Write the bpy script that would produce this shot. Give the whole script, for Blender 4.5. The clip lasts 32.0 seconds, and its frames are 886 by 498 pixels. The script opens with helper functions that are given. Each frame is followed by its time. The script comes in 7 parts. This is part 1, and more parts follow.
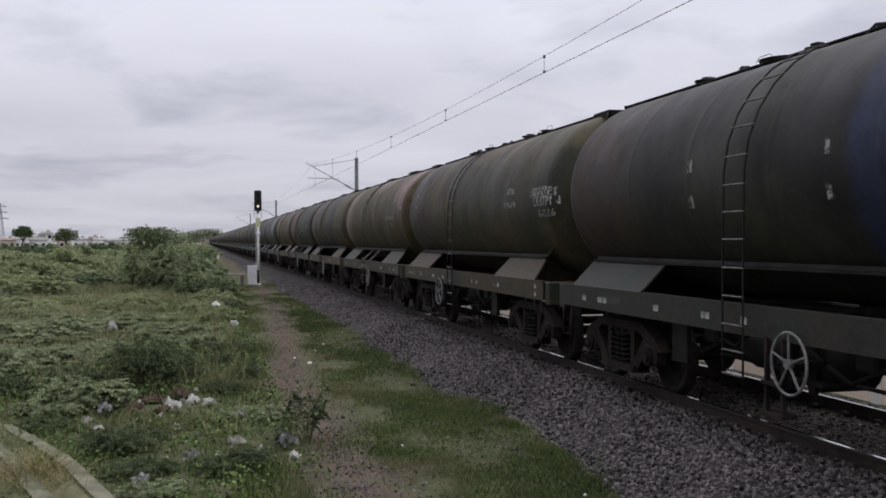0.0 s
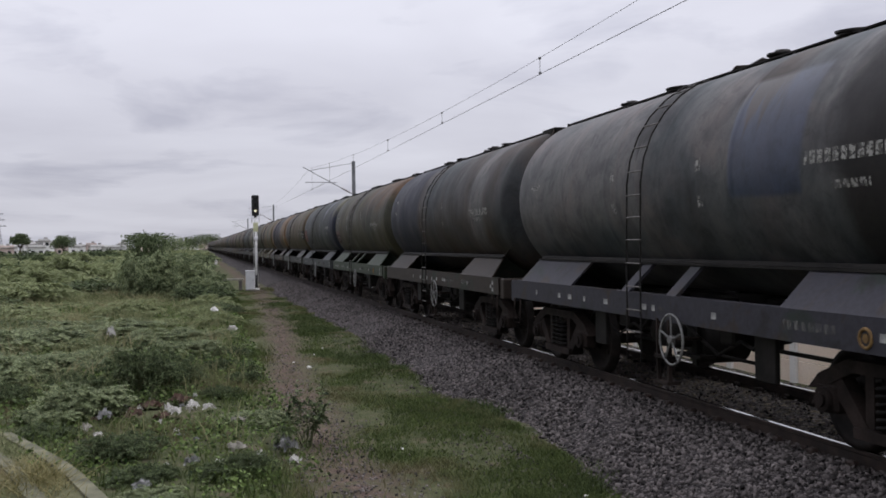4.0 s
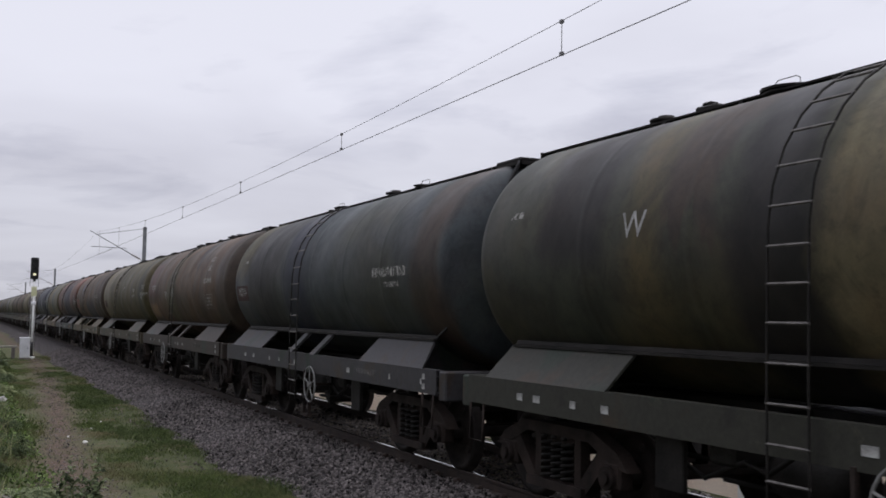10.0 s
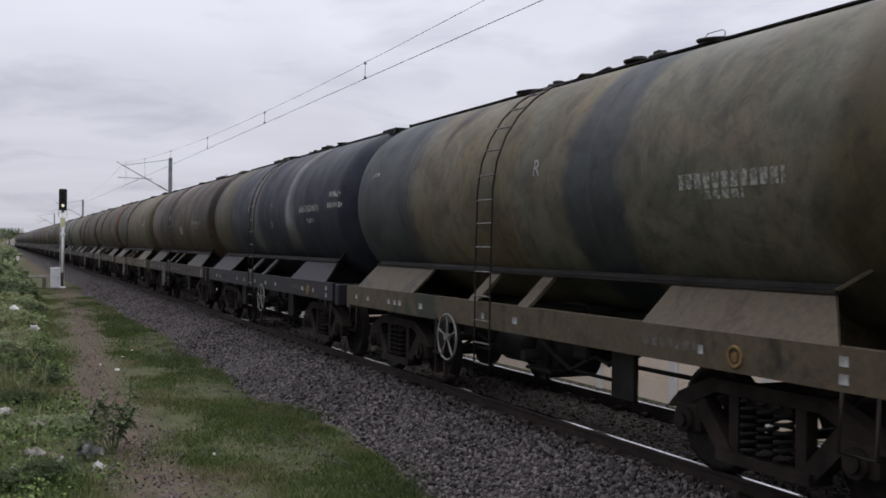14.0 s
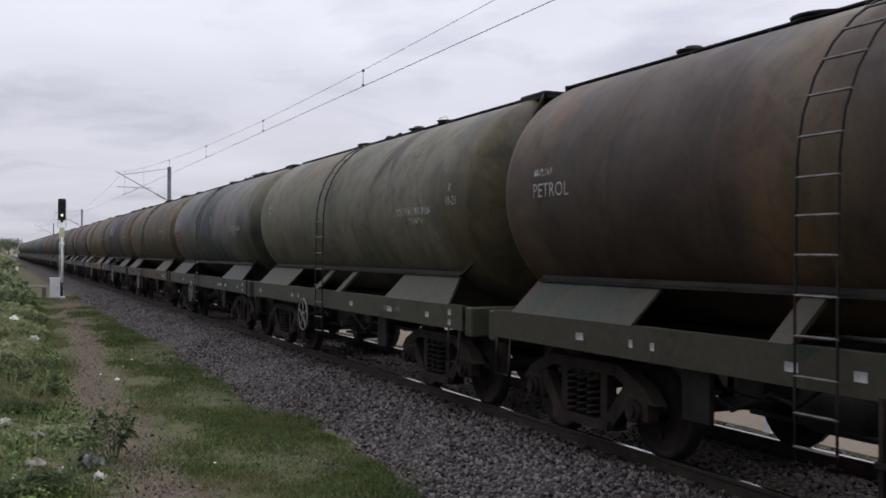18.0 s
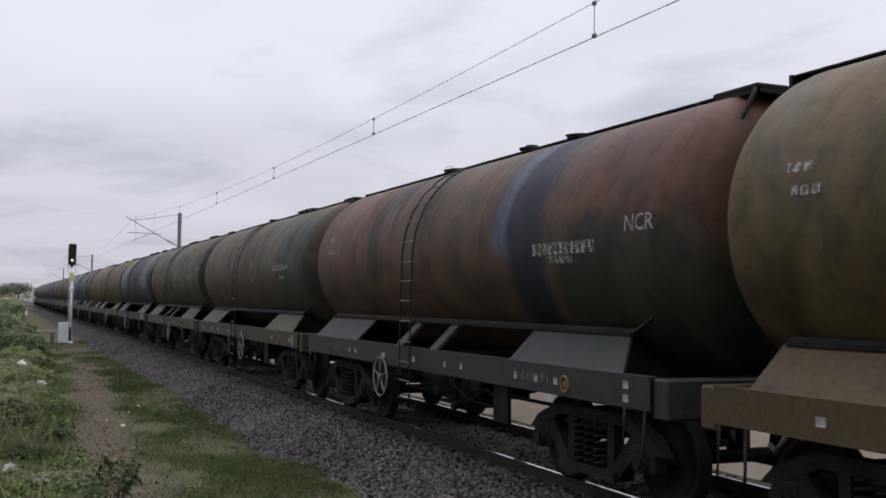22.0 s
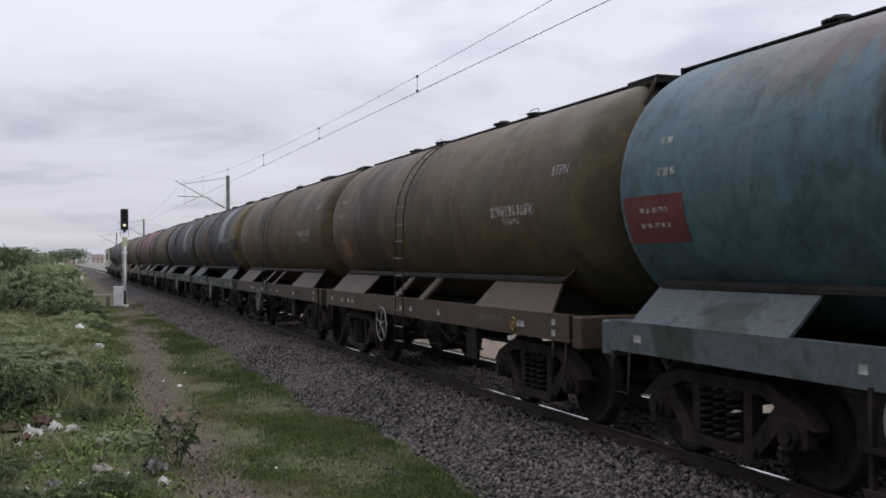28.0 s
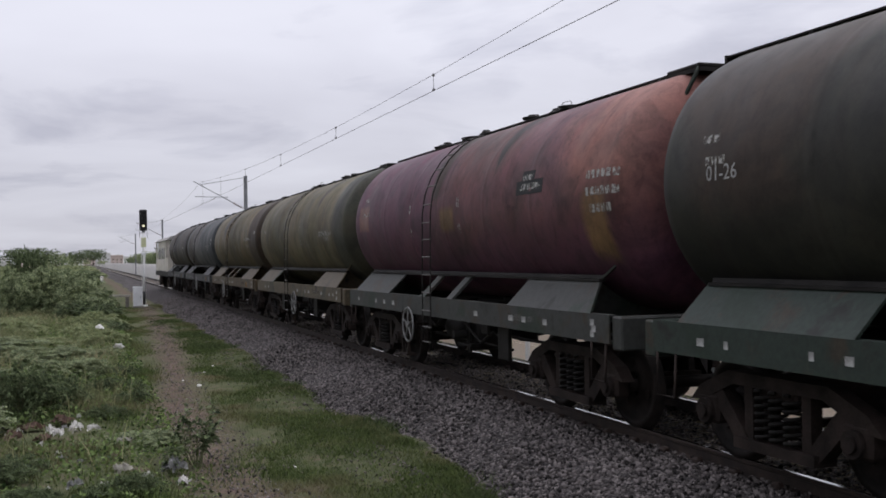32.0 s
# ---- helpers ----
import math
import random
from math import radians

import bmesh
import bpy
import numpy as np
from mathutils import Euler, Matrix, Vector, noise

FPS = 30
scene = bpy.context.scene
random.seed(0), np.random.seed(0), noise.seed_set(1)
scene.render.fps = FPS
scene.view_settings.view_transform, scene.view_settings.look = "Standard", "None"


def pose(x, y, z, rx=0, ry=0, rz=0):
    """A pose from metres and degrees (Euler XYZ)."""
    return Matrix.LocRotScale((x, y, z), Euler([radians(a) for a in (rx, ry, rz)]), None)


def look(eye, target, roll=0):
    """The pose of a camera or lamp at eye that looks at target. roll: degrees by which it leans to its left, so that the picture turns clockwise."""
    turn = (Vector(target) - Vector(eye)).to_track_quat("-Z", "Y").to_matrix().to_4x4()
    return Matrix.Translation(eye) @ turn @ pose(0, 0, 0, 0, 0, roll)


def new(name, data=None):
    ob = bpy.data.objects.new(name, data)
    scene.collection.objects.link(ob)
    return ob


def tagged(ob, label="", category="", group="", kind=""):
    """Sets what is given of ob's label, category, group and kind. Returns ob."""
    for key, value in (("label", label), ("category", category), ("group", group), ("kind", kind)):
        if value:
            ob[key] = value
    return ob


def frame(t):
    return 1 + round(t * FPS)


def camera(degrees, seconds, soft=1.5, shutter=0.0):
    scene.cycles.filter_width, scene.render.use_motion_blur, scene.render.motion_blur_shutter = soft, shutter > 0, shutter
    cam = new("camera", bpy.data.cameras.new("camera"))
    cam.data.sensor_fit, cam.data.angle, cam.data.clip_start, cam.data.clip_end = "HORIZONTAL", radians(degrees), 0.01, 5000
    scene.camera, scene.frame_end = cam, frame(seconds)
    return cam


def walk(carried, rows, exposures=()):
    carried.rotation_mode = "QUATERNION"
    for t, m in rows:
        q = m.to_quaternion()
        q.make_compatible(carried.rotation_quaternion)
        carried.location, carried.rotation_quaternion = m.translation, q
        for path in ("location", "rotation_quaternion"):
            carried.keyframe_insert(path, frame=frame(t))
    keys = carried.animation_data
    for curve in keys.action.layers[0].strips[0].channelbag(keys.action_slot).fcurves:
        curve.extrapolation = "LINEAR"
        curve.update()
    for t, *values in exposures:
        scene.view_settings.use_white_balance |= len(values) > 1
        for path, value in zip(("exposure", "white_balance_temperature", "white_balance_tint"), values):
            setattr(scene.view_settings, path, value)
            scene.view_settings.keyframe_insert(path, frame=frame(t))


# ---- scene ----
# Overcast day beside a single electrified line: a long rake of oil tank wagons rolls past.
# x: across the track, y: along it (the train comes from +y), z: up from rail top.

EYE_Z = 2.055
PATH = [
    (0.0, -13.50, -0.50, 0.24),
    (0.5, -13.48, -0.49, 0.46),
    (1.0, -13.54, -0.57, 0.72),
    (1.5, -13.53, -0.57, 0.75),
    (2.0, -13.52, -0.58, 0.96),
    (2.5, -13.53, -0.52, 0.98),
    (3.0, -13.54, -0.45, 1.01),
    (3.5, -13.57, -0.39, 0.95),
    (5.5, -14.72, 0.23, 0.59),
    (6.0, -16.84, 0.94, 0.20),
    (6.5, -20.25, 1.83, -0.31),
    (7.0, -24.05, 2.91, -0.47),
    (7.5, -27.20, 2.98, -0.45),
    (8.0, -28.23, 2.81, -0.39),
    (8.5, -27.84, 3.13, -0.54),
    (9.0, -27.20, 3.32, -0.39),
    (9.5, -26.05, 3.67, -0.85),
    (10.0, -25.11, 3.84, -0.86),
    (10.5, -24.55, 4.05, -0.88),
    (11.0, -24.31, 4.20, -0.76),
    (11.5, -24.12, 4.31, -0.52),
    (12.0, -23.95, 4.32, -0.35),
    (12.5, -23.85, 3.18, -0.30),
    (13.0, -23.73, 1.52, -0.57),
    (13.5, -23.71, -0.16, -0.63),
    (15.5, -23.69, -0.05, -1.00),
    (16.0, -23.70, 0.04, -0.67),
    (16.5, -23.72, 0.15, -0.57),
    (17.0, -23.74, 0.21, -0.47),
    (17.5, -23.76, 0.22, -0.37),
    (18.0, -23.74, 0.23, -0.21),
    (18.5, -23.70, 0.52, -0.28),
    (19.0, -23.71, 0.96, -0.33),
    (19.5, -23.72, 1.43, -0.43),
    (20.0, -23.74, 1.85, -0.42),
    (20.5, -23.74, 2.30, -0.44),
    (21.0, -23.74, 2.69, -0.41),
    (21.5, -23.65, 2.88, -0.41),
    (22.0, -23.26, 2.93, -0.69),
    (22.5, -22.70, 2.52, -0.69),
    (23.0, -22.06, 2.05, -0.58),
    (23.5, -21.48, 1.49, -0.24),
    (24.0, -21.03, 0.97, 0.00),
    (24.5, -20.95, 0.76, 0.12),
    (26.5, -20.72, 0.52, 0.29),
    (27.0, -20.66, 0.52, 0.37),
    (27.5, -20.59, 0.51, 0.43),
    (28.0, -20.57, 0.49, 0.56),
    (28.5, -20.29, 0.50, 0.57),
    (29.0, -20.01, 0.46, 0.70),
    (29.5, -19.75, 0.43, 0.87),
    (30.0, -19.55, 0.45, 0.84),
    (30.5, -19.46, 0.44, 0.89),
    (31.0, -19.47, 0.42, 1.02),
    (31.5, -19.51, 0.43, 1.00),
    (32.0, -19.59, 0.42, 0.93),
]
XC = 7.06            # centre line of the track
PITCH = 12.42        # wagon length over couplers
LADDER_AT_START = 9.70
LADDER_OFF = 0.40    # ladder stands this far behind a wagon's middle

cam = camera(47.07, 32.0, soft=1.7, shutter=0.03)
walk(cam, [(t, pose(0, 0, EYE_Z, 90 + p, r, y)) for t, y, p, r in PATH], [(0.0, -0.04), (3.0, -0.03), (6.0, 0.0), (9.0, 0.0), (11.0, -0.08), (12.0, -0.1), (14.0, 0.0), (16.0, 0.09), (18.0, 0.07), (20.0, 0.0), (24.5, 0.0), (27.0, 0.08), (29.0, 0.08), (31.0, 0.03), (32.0, 0.02)])

# ---------------------------------------------------------------- light
SUN_EL, SUN_AZ = radians(66), radians(75)


def make_world():
    w = bpy.data.worlds.new("overcast_sky")
    scene.world = w
    w.use_nodes = True
    nt = w.node_tree
    nt.nodes.clear()
    N, L = nt.nodes.new, nt.links.new
    out = N("ShaderNodeOutputWorld")
    sky = N("ShaderNodeTexSky")
    sky.sky_type, sky.sun_disc = "NISHITA", False
    sky.sun_elevation, sky.sun_rotation = SUN_EL, SUN_AZ
    clear = N("ShaderNodeBackground")
    clear.inputs[1].default_value = 0.09
    L(sky.outputs[0], clear.inputs[0])
    tc = N("ShaderNodeTexCoord")
    sep = N("ShaderNodeSeparateXYZ")
    L(tc.outputs["Generated"], sep.inputs[0])
    up = N("ShaderNodeMath")
    up.operation = "MAXIMUM"
    L(sep.outputs[2], up.inputs[0])
    up.inputs[1].default_value = 0.0
    add = N("ShaderNodeMath")
    L(up.outputs[0], add.inputs[0])
    add.inputs[1].default_value = 0.12
    flat = N("ShaderNodeVectorMath")
    flat.operation = "DIVIDE"
    comb = N("ShaderNodeCombineXYZ")
    for i in range(3):
        L(add.outputs[0], comb.inputs[i])
    L(tc.outputs["Generated"], flat.inputs[0])
    L(comb.outputs[0], flat.inputs[1])
    big, small = N("ShaderNodeTexNoise"), N("ShaderNodeTexNoise")
    for n, sc, det, rough in ((big, 0.55, 5, 0.5), (small, 1.25, 6, 0.55)):
        n.inputs["Scale"].default_value, n.inputs["Detail"].default_value = sc, det
        n.inputs["Roughness"].default_value = rough
        n.inputs["Distortion"].default_value = 0.35
        L(flat.outputs[0], n.inputs["Vector"])
    r1, r2 = N("ShaderNodeValToRGB"), N("ShaderNodeValToRGB")
    r1.color_ramp.elements[0].position, r1.color_ramp.elements[0].color = 0.32, (0.61, 0.608, 0.695, 1)
    r1.color_ramp.elements[1].position, r1.color_ramp.elements[1].color = 0.58, (0.745, 0.748, 0.840, 1)
    r2.color_ramp.elements[0].position, r2.color_ramp.elements[0].color = 0.53, (1, 1, 1, 1)
    r2.color_ramp.elements[1].position, r2.color_ramp.elements[1].color = 0.70, (0.79, 0.795, 0.825, 1)
    L(big.outputs[0], r1.inputs[0])
    L(small.outputs[0], r2.inputs[0])
    mul = N("ShaderNodeMix")
    mul.data_type, mul.blend_type = "RGBA", "MULTIPLY"
    mul.inputs[0].default_value = 1.0
    L(r1.outputs[0], mul.inputs[6])
    L(r2.outputs[0], mul.inputs[7])
    cloud = N("ShaderNodeBackground")
    rise = N("ShaderNodeMapRange")  # an overcast sky is brightest overhead
    rise.interpolation_type = "SMOOTHSTEP"
    for i, v in ((1, 0.28), (2, 0.95), (3, 1.13), (4, 3.2)):
        rise.inputs[i].default_value = v
    L(sep.outputs[2], rise.inputs[0])
    haze = N("ShaderNodeMapRange")  # duller towards the horizon
    for i, v in ((1, 0.0), (2, 0.20), (3, 0.73), (4, 1.0)):
        haze.inputs[i].default_value = v
    L(sep.outputs[2], haze.inputs[0])
    both = N("ShaderNodeMath")
    both.operation = "MULTIPLY"
    L(rise.outputs[0], both.inputs[0])
    L(haze.outputs[0], both.inputs[1])
    side = N("ShaderNodeMapRange")  # duller on the side away from the veiled sun
    side.interpolation_type = "SMOOTHSTEP"
    for i, v in ((1, -0.95), (2, -0.10), (3, 0.58), (4, 1.0)):
        side.inputs[i].default_value = v
    L(sep.outputs[0], side.inputs[0])
    gain = N("ShaderNodeMath")
    gain.operation = "MULTIPLY"
    L(both.outputs[0], gain.inputs[0])
    L(side.outputs[0], gain.inputs[1])
    L(gain.outputs[0], cloud.inputs[1])
    L(mul.outputs[2], cloud.inputs[0])
    mix = N("ShaderNodeMixShader")
    mix.inputs[0].default_value = 0.95
    L(clear.outputs[0], mix.inputs[1])
    L(cloud.outputs[0], mix.inputs[2])
    L(mix.outputs[0], out.inputs[0])


make_world()
sun = new("sun", bpy.data.lights.new("sun", "SUN"))
sun.data.energy, sun.data.angle, sun.data.color = 0.75, radians(35), (1.0, 0.97, 0.93)
sun.matrix_world = look((math.sin(SUN_AZ) * 40, math.cos(SUN_AZ) * 40, math.tan(SUN_EL) * 40), (0, 0, 0))

# ---------------------------------------------------------------- materials


def node_mat(name):
    m = bpy.data.materials.new(name)
    m.use_nodes = True
    nt = m.node_tree
    return m, nt, nt.nodes["Principled BSDF"]


def ramp(nt, fac, stops):
    r = nt.nodes.new("ShaderNodeValToRGB")
    els = r.color_ramp.elements
    while len(els) < len(stops):
        els.new(0.5)
    for e, (p, c) in zip(els, stops):
        e.position, e.color = p, (*c[:3], 1)
    nt.links.new(fac, r.inputs[0])
    return r.outputs[0]


def noise_of(nt, scale, detail=4, vec=None, rough=0.55, distort=0.0):
    n = nt.nodes.new("ShaderNodeTexNoise")
    n.inputs["Scale"].default_value, n.inputs["Detail"].default_value = scale, detail
    n.inputs["Roughness"].default_value, n.inputs["Distortion"].default_value = rough, distort
    if vec is not None:
        nt.links.new(vec, n.inputs["Vector"])
    return n.outputs[0]


def coords(nt, scale=(1, 1, 1), loc=(0, 0, 0), space="Object"):
    tc = nt.nodes.new("ShaderNodeTexCoord")
    mp = nt.nodes.new("ShaderNodeMapping")
    mp.inputs["Scale"].default_value, mp.inputs["Location"].default_value = scale, loc
    nt.links.new(tc.outputs[space], mp.inputs[0])
    return mp.outputs[0]


def mixed(nt, fac, a, b, mode="MIX"):
    m = nt.nodes.new("ShaderNodeMix")
    m.data_type, m.blend_type = "RGBA", mode
    for s, v in ((m.inputs[0], fac), (m.inputs[6], a), (m.inputs[7], b)):
        if isinstance(v, (int, float)):
            s.default_value = v
        elif isinstance(v, tuple):
            s.default_value = (*v[:3], 1)
        else:
            nt.links.new(v, s)
    return m.outputs[2]


def math_of(nt, op, a, b=None, c=None, clamp=False):
    m = nt.nodes.new("ShaderNodeMath")
    m.operation, m.use_clamp = op, clamp
    for s, v in zip(m.inputs, (a, b, c)):
        if v is None:
            continue
        if isinstance(v, (int, float)):
            s.default_value = v
        else:
            nt.links.new(v, s)
    return m.outputs[0]


def bump(nt, bsdf, height, strength=0.3, dist=0.02):
    b = nt.nodes.new("ShaderNodeBump")
    b.inputs["Strength"].default_value, b.inputs["Distance"].default_value = strength, dist
    nt.links.new(height, b.inputs["Height"])
    nt.links.new(b.outputs[0], bsdf.inputs["Normal"])


def rough_mat(name, c1, c2, scale=3.0, rough=0.8, metal=0.0, bump_s=0.3, fine=40.0, rand=0.0, dist=0.01, spec=0.3):
    """A weathered surface: two colours at one scale, a finer grain on top."""
    m, nt, b = node_mat(name)
    v = coords(nt)
    col = ramp(nt, noise_of(nt, scale, 5, v), ((0.35, c1), (0.65, c2)))
    grain = noise_of(nt, fine, 3, v)
    col = mixed(nt, 0.5, col, ramp(nt, grain, ((0.25, (0.45, 0.45, 0.45)), (0.75, (1, 1, 1)))), "MULTIPLY")
    if rand:
        oi = nt.nodes.new("ShaderNodeObjectInfo")
        col = mixed(nt, rand, col, ramp(nt, oi.outputs["Random"], ((0, (0.5, 0.5, 0.5)), (1, (1.3, 1.3, 1.3)))), "MULTIPLY")
    nt.links.new(col, b.inputs["Base Color"])
    b.inputs["Roughness"].default_value, b.inputs["Metallic"].default_value = rough, metal
    b.inputs["Specular IOR Level"].default_value = spec
    bump(nt, b, grain, bump_s, dist)
    return m


def island_mat(name, dark, light, rough=0.7, trans=0.0, scale=0.6, alt=None):
    """For many small joined pieces: each piece has its own tone, with drifts of tone across the ground."""
    m, nt, b = node_mat(name)
    g = nt.nodes.new("ShaderNodeNewGeometry")
    v = coords(nt)
    col = ramp(nt, g.outputs["Random Per Island"], ((0.0, dark), (1.0, light)))
    drift = noise_of(nt, scale, 3, v)
    if alt:
        col = mixed(nt, ramp(nt, drift, ((0.48, (0, 0, 0)), (0.66, (1, 1, 1)))), col, alt)
    col = mixed(nt, 0.45, col, ramp(nt, drift, ((0.3, (0.45, 0.45, 0.45)), (0.7, (1.2, 1.2, 1.2)))), "MULTIPLY")
    nt.links.new(col, b.inputs["Base Color"])
    b.inputs["Roughness"].default_value = rough
    b.inputs["Specular IOR Level"].default_value = 0.10
    if trans:
        out = nt.nodes["Material Output"]
        tr = nt.nodes.new("ShaderNodeBsdfTranslucent")
        nt.links.new(col, tr.inputs[0])
        ms = nt.nodes.new("ShaderNodeMixShader")
        ms.inputs[0].default_value = trans
        nt.links.new(b.outputs[0], ms.inputs[1])
        nt.links.new(tr.outputs[0], ms.inputs[2])
        nt.links.new(ms.outputs[0], out.inputs[0])
    return m


PAINT = {  # base colours of oily, dusty paint
    "olive": (0.105, 0.095, 0.050), "olivebrown": (0.125, 0.095, 0.055), "lightolive": (0.20, 0.182, 0.112), "sage": (0.195, 0.196, 0.142),
    "brown": (0.135, 0.090, 0.055), "darkgreen": (0.062, 0.068, 0.050), "slate": (0.070, 0.086, 0.092),
    "navy": (0.023, 0.028, 0.050), "teal": (0.058, 0.118, 0.136), "plum": (0.150, 0.070, 0.105), "maroon": (0.135, 0.066, 0.060), "wine": (0.215, 0.100, 0.118),
    "tan": (0.30, 0.20, 0.105), "rust": (0.165, 0.088, 0.060), "grey": (0.20, 0.205, 0.20),
    "white": (0.25, 0.26, 0.28), "black": (0.028, 0.027, 0.026), "pink": (0.20, 0.148, 0.128),
    "blue": (0.018, 0.028, 0.060), "darkbrown": (0.065, 0.050, 0.038), "paleblue": (0.24, 0.31, 0.42), "bluegrey": (0.068, 0.092, 0.140),
    "red": (0.30, 0.065, 0.05), "ochre": (0.175, 0.142, 0.070), "salmon": (0.36, 0.185, 0.150),
    "paleteal": (0.105, 0.160, 0.155), "dustrose": (0.095, 0.080, 0.072), "gloss": (0.030, 0.043, 0.078),
}
for _k in PAINT:
    if _k not in ("white", "paleblue", "bluegrey", "blue", "red", "pink", "teal", "paleteal", "dustrose", "gloss"):
        _g = sum(PAINT[_k]) / 3
        PAINT[_k] = tuple(max(0.004, 0.56 * (_g + (1.0 if _k in ("wine", "salmon") else 1.14) * (c - _g))) for c in PAINT[_k])
    PAINT[_k] = (PAINT[_k][0], 0.95 * PAINT[_k][1], PAINT[_k][2])  # old paint goes brown
WORDS = {
    "olive": "olive", "olivebrown": "olive-brown", "lightolive": "pale olive", "sage": "sage-green", "brown": "brown", "darkgreen": "dark green",
    "slate": "slate-grey", "navy": "navy-black", "teal": "teal-blue", "plum": "plum-red", "maroon": "maroon", "wine": "wine-red", "tan": "tan", "rust": "rusty",
    "grey": "grey", "white": "white", "black": "oil-black", "pink": "faded pink", "blue": "blue", "darkbrown": "dark brown",
    "paleblue": "pale blue", "bluegrey": "blue-grey", "red": "red", "ochre": "ochre", "salmon": "salmon", "paleteal": "pale teal", "dustrose": "dusty rose", "gloss": "glossy blue-grey",
}


def tank_mat(seed, base, second, bands):
    """Weathered tank paint: two tones in patches, repainted areas and painted-in end and belly shading (ends in y,
    heights in z, colour, edge width), oil runs and dust.
    """
    m, nt, b = node_mat("tank_paint")
    v = coords(nt, loc=(seed * 3.7, seed * 11.3, seed * 1.9))
    obj = coords(nt)
    sep = nt.nodes.new("ShaderNodeSeparateXYZ")
    nt.links.new(obj, sep.inputs[0])
    patch = noise_of(nt, 0.42, 3, v, 0.5, 0.6)
    col = ramp(nt, patch, ((0.42, PAINT[base]), (0.68, PAINT[second])))
    warp = math_of(nt, "ADD", noise_of(nt, 0.75, 4, v, 0.5), -0.5)
    streak_v = coords(nt, (0.6, 0.7, 0.55), (seed * 5.1, seed * 2.3, 0))
    streak = noise_of(nt, 1.6, 5, streak_v, 0.6)
    drip = math_of(nt, "ADD", noise_of(nt, 3.4, 4, coords(nt, (0.05, 1.0, 0.05), (0, seed * 4.3, 0)), 0.6), -0.5)
    sheen = None
    for y1, y0, z0, z1, colour, edge in bands:
        soft = 0.18 if edge == "run" else edge
        d = math_of(nt, "ABSOLUTE", math_of(nt, "ADD", sep.outputs[1], -(y0 + y1) / 2))
        d = math_of(nt, "ADD", d, math_of(nt, "MULTIPLY", warp, 4.0 * soft))
        k = math_of(nt, "MULTIPLY", math_of(nt, "SUBTRACT", (y1 - y0) / 2 + soft * 0.5, d), 1 / soft, clamp=True)
        low = math_of(nt, "ADD", sep.outputs[2], math_of(nt, "MULTIPLY", drip if edge == "run" else warp, 2.6 if edge == "run" else 2.5 * soft))
        k = math_of(nt, "MULTIPLY", k, math_of(nt, "MULTIPLY", math_of(nt, "SUBTRACT", low, z0 - soft * 0.5), 1 / soft, clamp=True))
        if z1 < 4.15:
            k = math_of(nt, "MULTIPLY", k, math_of(nt, "MULTIPLY", math_of(nt, "SUBTRACT", z1 + soft * 0.5, math_of(nt, "ADD", sep.outputs[2], math_of(nt, "MULTIPLY", warp, 1.5 * soft))), 1 / soft, clamp=True))
        col = mixed(nt, math_of(nt, "MULTIPLY", k, 0.94), col, PAINT[colour])
        if colour == "gloss":
            sheen = k
    runs = ramp(nt, streak, ((0.36, (0.42, 0.40, 0.38)), (0.60, (1.12, 1.1, 1.06))))
    col = mixed(nt, 0.30, col, runs, "MULTIPLY")
    trickle = noise_of(nt, 5.0, 5, coords(nt, (0.5, 1.0, 0.22), (seed * 2.7, seed * 6.1, 0)), 0.65, 0.3)
    col = mixed(nt, 0.16, col, ramp(nt, trickle, ((0.34, (0.50, 0.49, 0.48)), (0.52, (1, 1, 1)), (0.72, (1.22, 1.18, 1.12)))), "MULTIPLY")
    blot = noise_of(nt, 0.9, 6, v, 0.62, 1.2)
    col = mixed(nt, 0.62, col, ramp(nt, blot, ((0.36, (0.46, 0.46, 0.47)), (0.44, (0.72, 0.72, 0.72)), (0.51, (1.04, 1.03, 1.0)), (0.64, (1.22, 1.18, 1.12)))), "MULTIPLY")
    smudge = noise_of(nt, 2.6, 5, coords(nt, (1, 1, 0.8), (seed * 7.1, seed * 1.7, 3)), 0.65, 0.9)
    col = mixed(nt, 0.45, col, ramp(nt, smudge, ((0.40, (0.52, 0.52, 0.53)), (0.49, (1.0, 1.0, 1.0)), (0.62, (1.16, 1.13, 1.08)))), "MULTIPLY")
    hue = noise_of(nt, 0.75, 5, coords(nt, (1, 1, 1), (seed * 1.3, 40 + seed * 2.9, 7)), 0.6, 1.0)
    col = mixed(nt, 0.22, col, ramp(nt, hue, ((0.34, (0.80, 1.04, 1.0)), (0.50, (1, 1, 1)), (0.66, (1.45, 0.96, 0.80)))), "MULTIPLY")
    flake = noise_of(nt, 4.6, 7, coords(nt, (1, 1, 0.95), (seed * 3.1, seed * 8.7, 5)), 0.72, 0.7)
    col = mixed(nt, 0.50, col, ramp(nt, flake, ((0.37, (0.52, 0.52, 0.54)), (0.45, (0.94, 0.94, 0.94)), (0.56, (1.02, 1.02, 1.02)), (0.66, (1.34, 1.28, 1.20)))), "MULTIPLY")
    spot = noise_of(nt, 13, 5, coords(nt, (1, 1, 0.6), (seed * 9.1, seed, 2)), 0.7, 0.4)
    col = mixed(nt, 0.40, col, ramp(nt, spot, ((0.34, (0.45, 0.45, 0.46)), (0.42, (1, 1, 1)), (0.64, (1, 1, 1)), (0.72, (1.5, 1.42, 1.3)))), "MULTIPLY")
    dust = noise_of(nt, 3.2, 6, v, 0.7)
    col = mixed(nt, math_of(nt, "MULTIPLY", math_of(nt, "ADD", dust, -0.52), 0.45, clamp=True), col, (0.060, 0.050, 0.038))
    grain = noise_of(nt, 38, 3, v)
